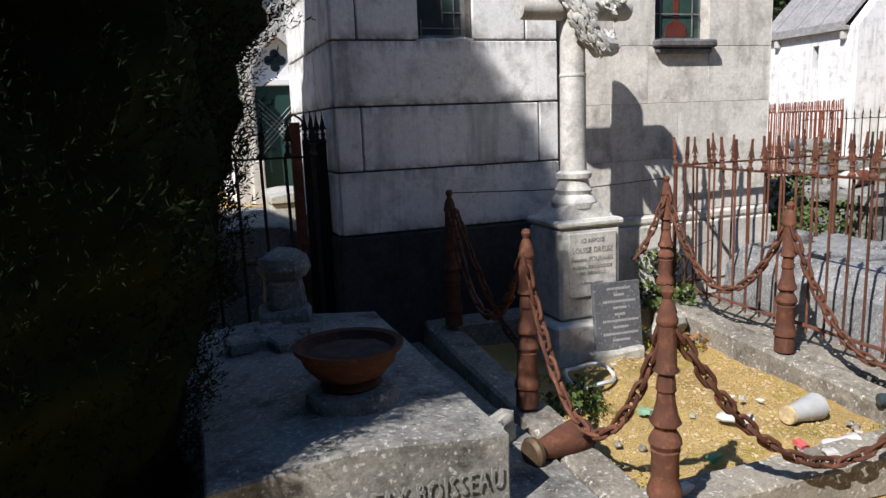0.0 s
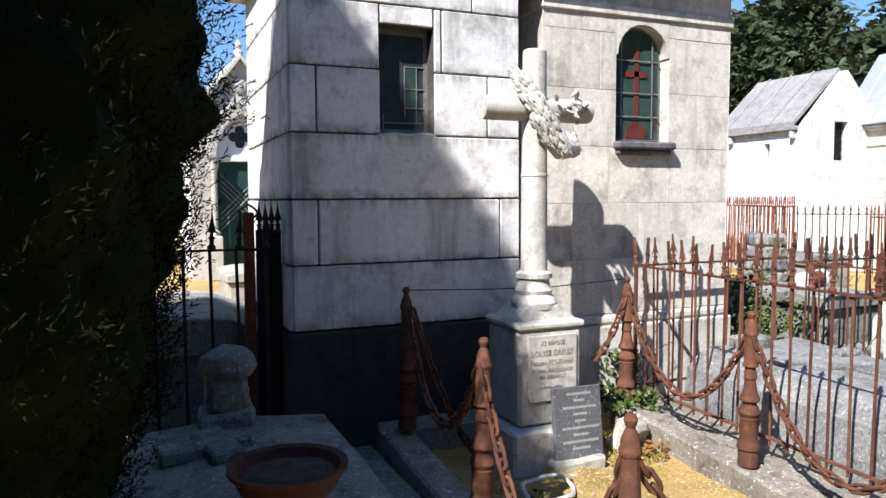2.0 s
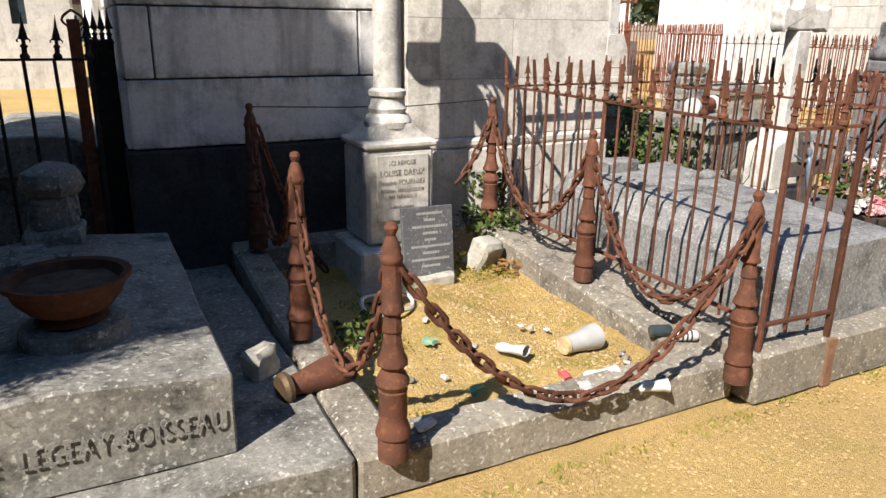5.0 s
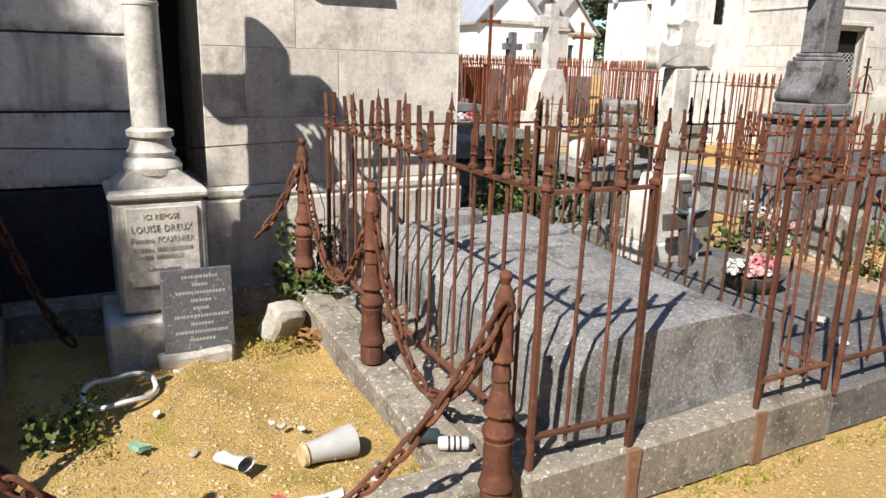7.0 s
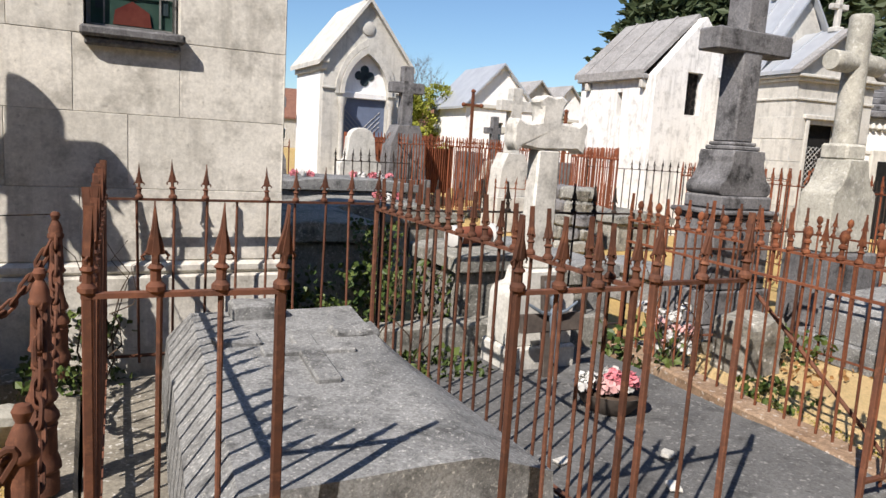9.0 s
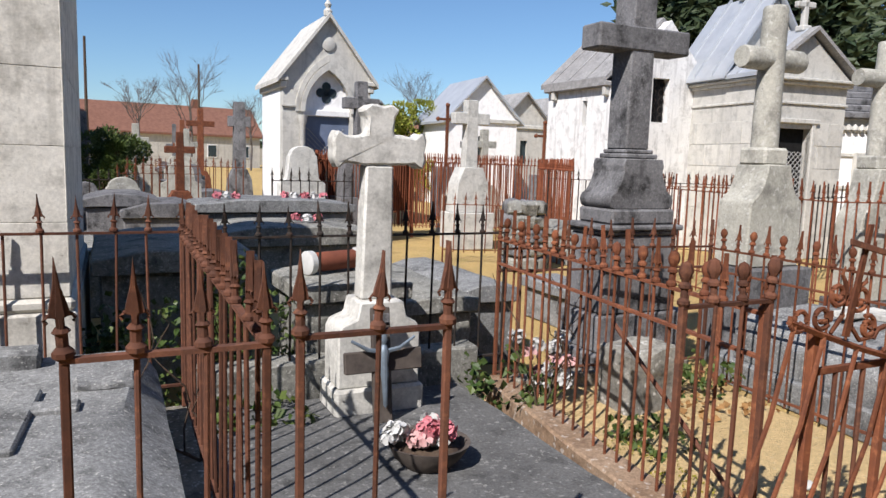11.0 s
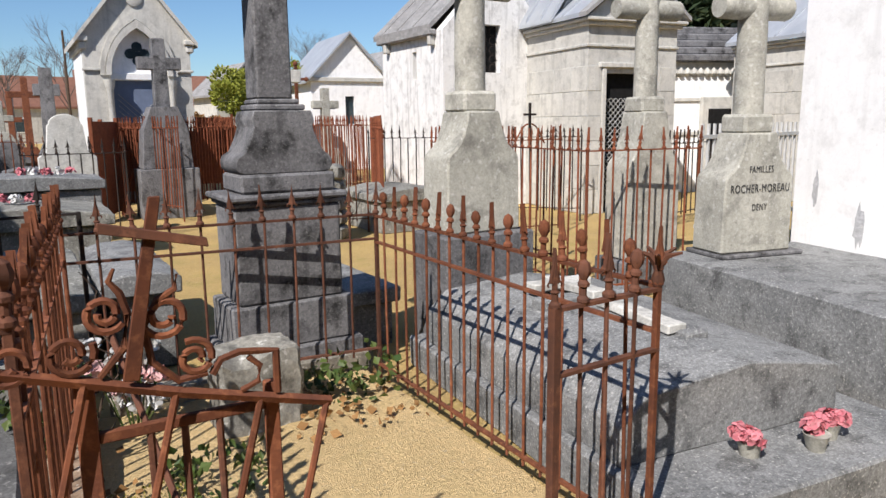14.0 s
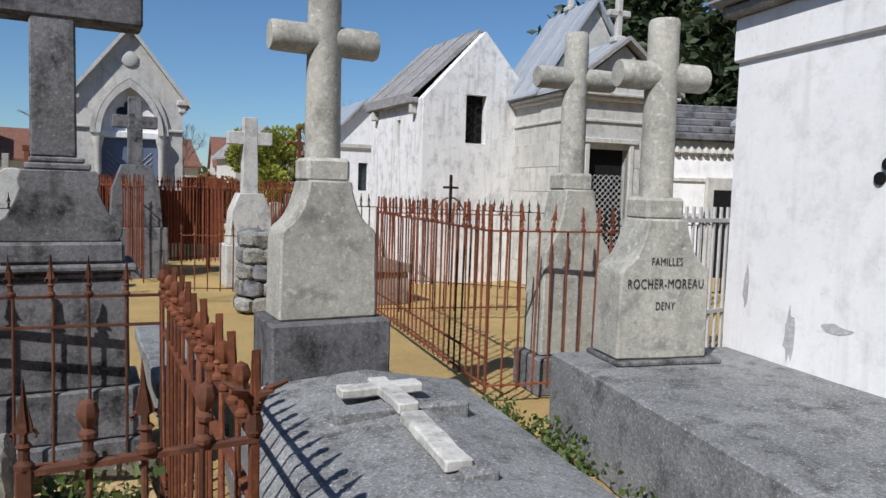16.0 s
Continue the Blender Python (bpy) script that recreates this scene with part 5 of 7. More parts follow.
def square_monument():
    t = thing("cross_monument", (7.6, 4.12, 0), 0, "dark grey stone cross on tall stepped pedestal", "grave cross")
    t.matrix_world = pose(7.6, 4.12, 0) @ Matrix.Diagonal((0.96, 0.96, 0.985, 1))
    part("foot", Shape().box(-0.42, 0.43, -0.26, 0.26, 0, 0.3, 0.012).rough(0.15, 0.006, 4), MONUMENT, t)
    part("step", Shape().box(-0.37, 0.38, -0.235, 0.235, 0.302, 0.56, 0.01).rough(0.15, 0.005, 4, 2), MONUMENT, t)
    part("die", Shape().box(-0.32, 0.32, -0.21, 0.21, 0.562, 1.12, 0.012).rough(0.15, 0.004, 4, 3), MONUMENT, t)
    part("cornice", Shape().box(-0.34, 0.33, -0.225, 0.225, 1.122, 1.15, 0.01).box(-0.37, 0.36, -0.245, 0.245, 1.152, 1.19, 0.012).box(-0.27, 0.3, -0.2, 0.2, 1.192, 1.3, 0.015), MONUMENT, t)
    o = [(-0.24, 1.3), (0.25, 1.3)]
    o += [(0.25 + 0.045 * math.sin(a), 1.355 - 0.055 * math.cos(a)) for a in (0.6, 1.2, 1.8, 2.4)]
    o += [(0.24, 1.42), (0.2, 1.5), (0.18, 1.56), (0.19, 1.6), (0.175, 1.65), (-0.165, 1.65), (-0.18, 1.6), (-0.17, 1.56), (-0.19, 1.5), (-0.23, 1.42)]
    o += [(-0.24 - 0.045 * math.sin(a), 1.355 - 0.055 * math.cos(a)) for a in (2.4, 1.8, 1.2, 0.6)]
    part("scrolled_block", Shape().prism(o, -0.18, 0.18, c=0.006), MONUMENT, t, "scroll-sided block")
    part("collar", Shape().box(-0.15, 0.15, -0.15, 0.15, 1.652, 1.685, 0.008).box(-0.13, 0.12, -0.135, 0.135, 1.687, 1.715, 0.008), MONUMENT, t)
    part("shaft", Shape().prism([(-0.125, 1.715), (0.085, 1.715), (0.085, 2.95), (-0.115, 2.95)], -0.12, 0.1, c=0.01), MONUMENT, t)
    part("arm", Shape().box(-0.41, 0.4, -0.13, 0.09, 2.385, 2.55, 0.012), MONUMENT, t)


square_monument()


# ---------------------------------------------------------------- grave with the broken white cross on the slab
def broken_cross_tomb():
    t = thing("tomb", (8.2, 1.75, 0), -6, "grey granite tomb with broken white cross lying on it", "tomb")
    part("base", Shape().box(-0.05, 1.5, -0.2, 2.25, 0, 0.2, 0.012).rough(0.2, 0.008, 3, 3), GREY_STONE, t)
    o = [(0.0, 0.2), (1.25, 0.2), (1.25, 0.43), (0.68, 0.53), (0.12, 0.47), (0.0, 0.36)]
    s = Shape().prism(o, 0.2, 2.05, c=0.006)
    s.v = [(x, y, z + (0.05 * y / 2 if z > 0.3 else 0)) for x, y, z in s.v]
    part("body", s.rough(0.16, 0.006, 3, 5), GREY_STONE, t)
    part("raised_block", Shape().box(0.66, 0.8, 0.55, 1.7, 0.505, 0.565, 0.01), GREY_STONE, t)
    part("raised_block", Shape().box(0.35, 1.0, 1.3, 1.42, 0.5, 0.585, 0.01), GREY_STONE, t)


broken_cross_tomb()
t = thing("broken_white_cross", (8.99, 2.93, 0.585), -6, "broken white marble cross lying on the tomb", "cross")
part("upper_shaft", Shape().box(-0.05, 0.05, -0.05, 0.45, 0, 0.05, 0.008).rough(0.08, 0.006, 8), CROSS_STONE, t, m=pose(0, 0, 0, -1, 0, 1))
part("arm", Shape().box(-0.22, 0.2, 0.26, 0.36, 0.001, 0.049, 0.008).rough(0.08, 0.006, 8, 2), CROSS_STONE, t, m=pose(0, 0, 0, -1, 0, 4))
part("lower_shaft", Shape().box(-0.055, 0.055, -0.64, -0.065, -0.02, 0.03, 0.008).rough(0.08, 0.008, 8, 3), CROSS_STONE, t, m=pose(0.01, 0, -0.008, 1.2, 0, -1))


def round_cross(name, at, turn, w, die_top, shaft_top, arm_z, material, label, die_bottom, words=(), base=None, reach=0.34):
    """A stele with hollow shoulders that carries a round-shafted cross."""
    t = thing(name, at, turn, label, "grave cross")
    h = w / 2
    b = die_bottom
    if base:
        part("base", Shape().box(-h - 0.06, h + 0.06, -0.26, 0.2, 0, b - 0.002, 0.012), MONUMENT, t)
    k = die_top - b
    right = [(h, b), (h * 0.97, b + 0.62 * k), (h * 0.9, b + 0.66 * k), (h * 0.78, b + 0.69 * k), (h * 0.66, b + 0.74 * k), (h * 0.56, b + 0.81 * k), (h * 0.48, b + 0.9 * k), (h * 0.42, b + k)]
    o = right + [(-x, z) for x, z in reversed(right)]
    part("stele", Shape().prism(o, -0.17, 0.15, c=0.012).rough(0.12, 0.003, 4, w), material, t)
    part("collar", Shape().box(-0.13, 0.13, -0.13, 0.13, die_top - 0.01, die_top + 0.13, 0.02), material, t)
    part("shaft", Shape().lathe([(0.105, die_top + 0.13), (0.1, arm_z), (0.095, shaft_top - 0.02), (0.085, shaft_top)], 18).rough(0.12, 0.004, 5), material, t)
    part("arm", Shape().lathe([(0.08, -reach), (0.088, -reach + 0.02), (0.088, reach - 0.02), (0.08, reach)], 16, pose(0, 0, arm_z, 0, 90, 0)).rough(0.12, 0.004, 5), material, t)
    for i, (txt, size, z) in enumerate(words):
        lettering("inscription", txt, size, BLACK_PAINT, t, Matrix.Translation((0, -0.1745, z)) @ FRONT, 0.68, 0.002, thin=0.012)
    return t


round_cross("round_stone_cross", (8.97, 4.15, 0), 0, 0.585, 1.62, 2.83, 2.43, PALE_STONE, "pale stone stele with round cross above", 0.82, base=True, reach=0.32)
flower_heads = [((8.74, 1.75, 0.2), 1), ((9.02, 1.64, 0.2), 2), ((9.17, 1.68, 0.2), 3)]
for at, sd in flower_heads:
    flower_pot(at, 0.052, 2, "pink artificial carnations in a small stone pot", [PINK], 0.035, 2, "pink flowers", sd)


# ---------------------------------------------------------------- named grave beside the white chapel
def named_tomb():
    t = thing("tomb", (9.95, 1.72, 0), -12.5, "low dark granite tomb slab beside the white chapel", "tomb")
    part("slab", Shape().box(0, 1.45, -0.4, 2.1, 0.0, 0.56, 0.01).rough(0.2, 0.005, 3, 8), GREY_STONE, t)
    part("foot_ledge", Shape().box(-0.36, 0.36, -0.22, 0.2, 0.561, 0.592, 0.008), MONUMENT, t, m=pose(-0.0, 0, 0) @ Matrix.Translation(Matrix.Rotation(radians(12.5), 3, "Z") @ Vector((0.98, 1.7, 0))))


named_tomb()
round_cross("round_stone_cross", (10.89, 3.42, 0.0), -12, 0.62, 1.45, 2.66, 2.32, PALE_STONE, "pale stone stele with round cross and black family names", 0.594, (("FAMILLES", 0.07, 1.17), ("ROCHER-MOREAU", 0.085, 1.03), ("DENY", 0.07, 0.9)), reach=0.3)
round_cross("round_stone_cross", (11.24, 4.74, 0.0), -8, 0.6, 1.62, 2.86, 2.5, PALE_STONE, "pale stone stele with round cross behind the small fence", 0.3, base=True)



# ---------------------------------------------------------------- plants
def leaf_cloud(points, ways, length, width, rng, fold=0.25):
    """Many small pointed leaves, each at a point and along a way."""
    s = Shape()
    for p, d in zip(points, ways):
        d = Vector(d).normalized()
        side = d.cross(Vector((rng.uniform(-1, 1), rng.uniform(-1, 1), rng.uniform(-1, 1)))).normalized()
        up = d.cross(side)
        k = rng.uniform(0.6, 1.3)
        L, W = length * k, width * k
        p = Vector(p)
        n = len(s.v)
        s.v += [tuple(p), tuple(p + d * L * 0.45 + side * W + up * W * fold), tuple(p + d * L), tuple(p + d * L * 0.45 - side * W + up * W * fold)]
        s.f.append((n, n + 1, n + 2, n + 3))
    return s


def along(profile, z):
    for (z0, r0), (z1, r1) in zip(profile, profile[1:]):
        if z0 <= z <= z1:
            return r0 + (r1 - r0) * (z - z0) / (z1 - z0)
    return 0.0


def flat_side(a, z):
    """Narrows the yew's flank towards the path, to set where its shadow falls."""
    a = (a + math.pi) % (2 * math.pi) - math.pi
    return 1 - 0.18 * math.exp(-((a + 1.3) / 0.45) ** 2) * min(1, max(0, (z - 1.6) / 0.8))


def yew_tree():
    rng = random.Random(11)
    prof = [(0.0, 1.05), (0.5, 1.18), (1.1, 1.33), (1.55, 1.46), (2.4, 1.53), (3.5, 1.27), (4.25, 0.94), (4.6, 0.74), (4.8, 0.53), (4.95, 0.34), (5.3, 0.15), (5.6, 0.01)]
    t = thing("yew_tree", (-1.15, 2.69, 0), 0, "dense dark green columnar yew tree beside the graves", "tree")
    part("trunk", Shape().lathe([(0.16, 0), (0.12, 0.5), (0.1, 2.5), (0.04, 4.3)], 10), BARK, t)
    for i in range(9):
        a = i * 2.4
        part("limb", Shape().tube([(0, 0, 0.3 + 0.3 * i), (0.25 * math.cos(a), 0.25 * math.sin(a), 0.8 + 0.35 * i), (0.36 * math.cos(a), 0.36 * math.sin(a), 1.3 + 0.33 * i)], 0.04, 6, taper=[1, 0.7, 0.3]), BARK, t)
    # Solid shell added inside the crown to stop light between the needles.
    inner = Shape()
    for k, shrink in enumerate((0.945,)):
        seg, rows = 90, 110
        for j in range(rows + 1):
            z = 0.02 + 5.3 * j / rows
            for i in range(seg):
                a = 2 * math.pi * i / seg
                r = along(prof, z) * shrink * flat_side(a, z) * (1 + 0.12 * noise.noise((math.cos(a) * 3, math.sin(a) * 3, z * 1.3)) + 0.1 * noise.noise((math.cos(a) * 8, math.sin(a) * 8, z * 5)))
                inner.v.append((r * math.cos(a), r * math.sin(a), z))
        for j in range(rows):
            for i in range(seg):
                q = (i + 1) % seg
                inner.f.append((j * seg + i, j * seg + q, (j + 1) * seg + q, (j + 1) * seg + i))
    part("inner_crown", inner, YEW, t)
    pts, ways = [], []
    while len(pts) < 190000:
        z = rng.uniform(0.02, 5.58)
        r0 = along(prof, z)
        if rng.random() > r0 / 1.46:
            continue
        a = rng.uniform(-2.3, 1.2) if rng.random() < 0.85 else rng.uniform(0, 2 * math.pi)
        lump = 1 + 0.12 * noise.noise((math.cos(a) * 3, math.sin(a) * 3, z * 1.3)) + 0.1 * noise.noise((math.cos(a) * 8, math.sin(a) * 8, z * 5))
        r = r0 * flat_side(a, z) * lump * rng.uniform(0.9, 1.0)
        c = Vector((r * math.cos(a), r * math.sin(a), z))
        d = Vector((math.cos(a) * rng.uniform(0.2, 0.9) + rng.gauss(0, 0.3), math.sin(a) * rng.uniform(0.2, 0.9) + rng.gauss(0, 0.3), rng.uniform(0.3, 1.0))).normalized()
        for k in range(9):
            pts.append(c + d * 0.011 * k)
            ways.append(d * 0.8 + Vector((rng.gauss(0, 0.6), rng.gauss(0, 0.6), rng.gauss(0, 0.6))))
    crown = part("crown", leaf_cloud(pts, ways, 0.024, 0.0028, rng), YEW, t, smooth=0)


yew_tree()


def ivy_patch(name, label, boxes, n, length=0.045, material=IVY, seed=1, flat=0.6):
    rng = random.Random(seed)
    pts, ways = [], []
    for k in range(n):
        b = boxes[k % len(boxes)]
        u = [rng.uniform(0, 1) for _ in range(3)]
        p = Vector((b[0] + u[0] * (b[1] - b[0]), b[2] + u[1] * (b[3] - b[2]), b[4] + u[2] * (b[5] - b[4])))
        if noise.noise(p * 4.0 + Vector((seed, 0, 0))) < -0.12:
            continue
        pts.append(p)
        ways.append((rng.gauss(0, 0.6), -0.7 + rng.gauss(0, 0.5), rng.gauss(-0.1, flat)))
    s = leaf_cloud(pts, ways, length, length * 0.42, rng)
    single(name, s, material, label, "plants", kind="stuff", smooth=0)


ivy_patch("ivy", "green ivy climbing the old tomb behind the fence", [(4.2, 5.3, 4.1, 4.5, 0.1, 0.75), (4.75, 5.05, 4.5, 4.98, 0.3, 0.98), (4.1, 4.4, 4.1, 4.5, 0.1, 0.6)], 2600, 0.05, seed=2)
ivy_patch("ivy", "ivy and weeds at the foot of the chapel wall", [(2.85, 3.35, 3.85, 4.03, 0.2, 0.62), (2.8, 3.1, 3.6, 3.9, 0.25, 0.42)], 700, 0.045, seed=3)
ivy_patch("weeds", "low green weeds at the edge of the slab", [(6.15, 6.5, 3.3, 3.85, 0.2, 0.45), (4.7, 5.2, 3.5, 3.9, 0.2, 0.3)], 600, 0.06, seed=4, flat=0.9)
ivy_patch("weeds", "weeds and dead leaves in the corner of the sand grave", [(7.5, 8.0, 3.3, 3.75, 0.08, 0.3), (6.7, 7.1, 2.6, 3.1, 0.08, 0.2)], 700, 0.05, seed=5, flat=0.9)
ivy_patch("weeds", "small green weeds between the granite tombs", [(9.75, 10.35, 3.1, 4.2, 0.02, 0.2), (9.6, 10.1, 2.2, 3.4, 0.02, 0.2)], 2600, 0.04, seed=6, flat=0.9)
ivy_patch("weeds", "dark weeds beside the chain post", [(1.6, 1.85, 2.7, 3.0, 0.1, 0.25)], 160, 0.04, seed=7, flat=0.9)
MOSS = leaf("moss", (0.156, 0.156, 0.0234), (0.281, 0.234, 0.0468), 0.9)
ivy_patch("moss", "soft green moss on the gravel", [(1.55, 2.2, 1.96, 2.3, 0.1, 0.13), (2.0, 2.85, 1.96, 2.1, 0.1, 0.125), (1.55, 1.9, 2.6, 3.3, 0.11, 0.15), (2.5, 2.85, 3.2, 3.7, 0.14, 0.19)], 4200, 0.014, MOSS, 12, 0.9)
ivy_patch("moss", "soft yellow moss along the foot of the kerbs", [(1.3, 9.0, 1.58, 1.7, 0.0, 0.012), (6.35, 6.8, 1.8, 3.0, 0.1, 0.125)], 2400, 0.014, MOSS, 13, 0.9)
DRY = leaf("dry_leaves", (0.218, 0.117, 0.0468), (0.328, 0.187, 0.078), 0.8)
ivy_patch("dead_leaves", "scattered brown dead leaves", [(7.3, 8.0, 3.0, 3.7, 0.11, 0.15), (2.6, 2.95, 3.2, 3.6, 0.15, 0.2), (6.3, 6.6, 2.0, 3.6, 0.1, 0.14), (9.6, 10.3, 2.2, 4.2, 0.01, 0.05)], 420, 0.05, DRY, 8, 0.2)


def grass_tufts():
    rng = random.Random(21)
    pts, ways = [], []
    for _ in range(110):
        x, y = rng.uniform(1.3, 9.5), 1.69 - abs(rng.gauss(0, 0.05))
        for _ in range(9):
            pts.append((x + rng.gauss(0, 0.02), y + rng.gauss(0, 0.015), 0.0))
            ways.append((rng.gauss(0, 0.5), rng.gauss(0, 0.4), 1))
    single("grass", leaf_cloud(pts, ways, 0.032, 0.0025, rng), BUSH, "thin grass tufts along the kerbs", "grass", kind="stuff", smooth=0)


grass_tufts()


def pine(at, h, w, seed, group="dark conifers"):
    rng = random.Random(seed)
    t = thing("conifer", at, 0, "tall dark green conifer beyond the cemetery", "tree", group)
    part("trunk", Shape().lathe([(0.45, 0), (0.3, h * 0.5), (0.06, h * 0.96)], 8), BARK, t)
    pts, ways = [], []
    for i in range(95):
        u = rng.random() ** 0.8
        z = h * (0.2 + 0.8 * u)
        r = w * (1 - u) ** 0.6 * rng.uniform(0.35, 1.0)
        a = rng.uniform(0, 2 * math.pi)
        c = Vector((r * math.cos(a), r * math.sin(a), z))
        if i < 24:
            part("limb", Shape().tube([(0, 0, z - 0.12 * h), c * 0.5 + Vector((0, 0, 0.5 * z - 0.04 * h)), c], 0.09, 5, taper=[1, 0.6, 0.25]), BARK, t)
        for _ in range(95):
            q = c + Vector((rng.gauss(0, w * 0.15), rng.gauss(0, w * 0.15), rng.gauss(0, h * 0.022)))
            pts.append(q)
            ways.append((math.cos(a) + rng.gauss(0, 0.7), math.sin(a) + rng.gauss(0, 0.7), rng.gauss(0.1, 0.5)))
    part("crown", leaf_cloud(pts, ways, 0.75, 0.17, rng), PINE, t, smooth=0)


for at, h, w, sd in (((36, 36, 0), 12.5, 4.5, 1), ((41, 35.5, 0), 15.5, 5.2, 2), ((48, 34, 0), 13.0, 5.0, 3), ((46, 44, 0), 16, 5.5, 4), ((55, 37, 0), 17, 6.0, 5), ((60, 48, 0), 16, 6.0, 6), ((34, 24, 0), 9.5, 4.0, 7)):
    pine(at, h, w, sd)


def bare_tree(at, h, seed):
    rng = random.Random(seed)
    t = thing("bare_tree", at, 0, "leafless tree far beyond the graves", "tree", "bare trees")
    part("trunk", Shape().tube([(0, 0, 0), (0.1, 0, h * 0.3), (0.0, 0.1, h * 0.6)], 0.1, 6, taper=[1, 0.8, 0.5]), TWIG, t)
    twigs = Shape()

    def branch(p, d, length, r, depth):
        q = p + d * length
        twigs.tube([p, (p + q) / 2 + Vector((rng.gauss(0, 0.04), rng.gauss(0, 0.04), 0)) * length, q], r, 3, taper=[1, 0.8, 0.5])
        if depth:
            for _ in range(4 if depth > 1 else 5):
                n = (d + Vector((rng.gauss(0, 0.5), rng.gauss(0, 0.5), rng.gauss(0.15, 0.25)))).normalized()
                branch(p.lerp(q, rng.uniform(0.5, 1)), n, length * rng.uniform(0.5, 0.75), r * 0.55, depth - 1)
    for i in range(7):
        a = i * 0.9 + rng.random()
        branch(Vector((0, 0, h * rng.uniform(0.25, 0.6))), Vector((0.5 * math.cos(a), 0.5 * math.sin(a), 1)).normalized(), h * 0.3, 0.04, 3)
    part("bare_crown", twigs, TWIG, t)


for at, h, sd in (((10.5, 62, 0), 9.0, 1), ((6.5, 60, 0), 6.5, 2), ((38, 60, 0), 8.5, 3), ((31, 62, 0), 9.5, 4), ((16, 66, 0), 6.5, 5)):
    bare_tree(at, h, sd)


def bush(at, r, h, seed, label="round yellow-green bush in spring leaf", material=BUSH, name="bush"):
    rng = random.Random(seed)
    t = thing(name, at, 0, label, "bush")
    pts, ways = [], []
    lumps = [Vector((rng.gauss(0, r * 0.45), rng.gauss(0, r * 0.45), h * rng.uniform(0.2, 0.82))) for _ in range(26)]
    for i, c in enumerate(lumps):
        if i < 8:
            part("stem", Shape().tube([(0, 0, 0), c * 0.5, c], 0.05, 5, taper=[1, 0.6, 0.3]), BARK, t)
        for _ in range(520):
            d = Vector((rng.gauss(0, 1), rng.gauss(0, 1), rng.gauss(0, 1))).normalized()
            pts.append(c + d * r * 0.36 * rng.uniform(0.6, 1))
            ways.append(d + Vector((0, 0, 0.3)))
    part("leaves", leaf_cloud(pts, ways, 0.085 * r, 0.032 * r, rng), material, t, smooth=0)


bush((13.75, 25, 0), 1.35, 4.0, 3)
bush((11.6, 24, 0), 0.9, 2.0, 4, "brownish bush beside the green one", DRY)
bush((2.6, 13.5, 0), 0.7, 1.9, 5, "dark green shrub among the old graves", IVY)
bush((4.4, 16.5, 0), 0.7, 2.2, 6, "dark green shrub among the old graves", IVY)

# ---------------------------------------------------------------- the rows behind
def old_tomb(x0, x1, y0, y1, z, material, label, seed, crown=0.0, turn=0, lid=0.1):
    t = thing("old_tomb", ((x0 + x1) / 2, (y0 + y1) / 2, 0), turn, label, "tomb")
    w, d = (x1 - x0) / 2, (y1 - y0) / 2
    part("base", Shape().box(-w + 0.05, w - 0.05, -d + 0.05, d - 0.05, 0, z - lid - 0.002, 0.015).rough(0.2, 0.012, 3, seed), material, t)
    o = [(-w, z - lid), (w, z - lid), (w, z), (0.4 * w, z + crown), (-0.4 * w, z + crown), (-w, z)]
    part("lid", Shape().prism(o, -d, d, c=0.01).rough(0.18, 0.012, 3, seed + 1), material, t)
    return t


old_tomb(4.15, 5.2, 4.98, 6.6, 0.88, TOMB_STONE, "old grey tomb overgrown with ivy", 1, 0.05)
old_tomb(5.25, 6.0, 4.16, 4.93, 0.8, TOMB_STONE, "tall cracked grey tomb behind the white cross", 2, 0.02)
old_tomb(6.04, 6.63, 4.42, 6.2, 0.62, TOMB_STONE, "grey tomb slab with a dark front", 22, 0.02)
old_tomb(6.68, 7.16, 4.75, 6.3, 0.6, GREY_STONE, "grey tomb slab beside the monument", 3, 0.04)
old_tomb(8.08, 8.55, 4.4, 6.3, 0.42, GREY_STONE, "low grey slab behind the stele", 4)
old_tomb(5.0, 7.1, 7.5, 8.7, 0.72, TOMB_STONE, "long grey tomb slab with faded flowers", 5, 0.1)
old_tomb(5.2, 7.2, 9.0, 10.0, 0.95, GREY_STONE, "raised grey tomb behind the flowers", 6, 0.06)
old_tomb(3.6, 4.8, 7.3, 9.0, 0.6, TOMB_STONE, "grey tomb in the second row", 7, 0.05)
old_tomb(4.4, 5.6, 10.6, 12.2, 0.75, MONUMENT, "dark old tomb in the third row", 8, 0.1)
old_tomb(2.2, 3.6, 9.2, 10.8, 0.7, MONUMENT, "dark old tomb behind the rendered chapel", 9, 0.1)
old_tomb(6.0, 7.0, 12.6, 14.0, 0.6, TOMB_STONE, "grey tomb near the gothic chapel", 10, 0.06)
old_tomb(10.6, 11.8, 8.9, 10.2, 0.55, TOMB_STONE, "grey tomb behind the red fence", 11, 0.08)
old_tomb(0.0, 0.85, 4.35, 5.6, 0.82, TOMB_STONE, "round-topped stone tomb behind the black fence", 12, 0.12)
old_tomb(-0.6, 1.0, 7.6, 9.2, 0.5, PALE_STONE, "pale sunlit tomb slab", 13, 0.04)
old_tomb(1.2, 2.2, 10.5, 12.0, 0.55, PALE_STONE, "pale sunlit tomb slab", 14, 0.04)

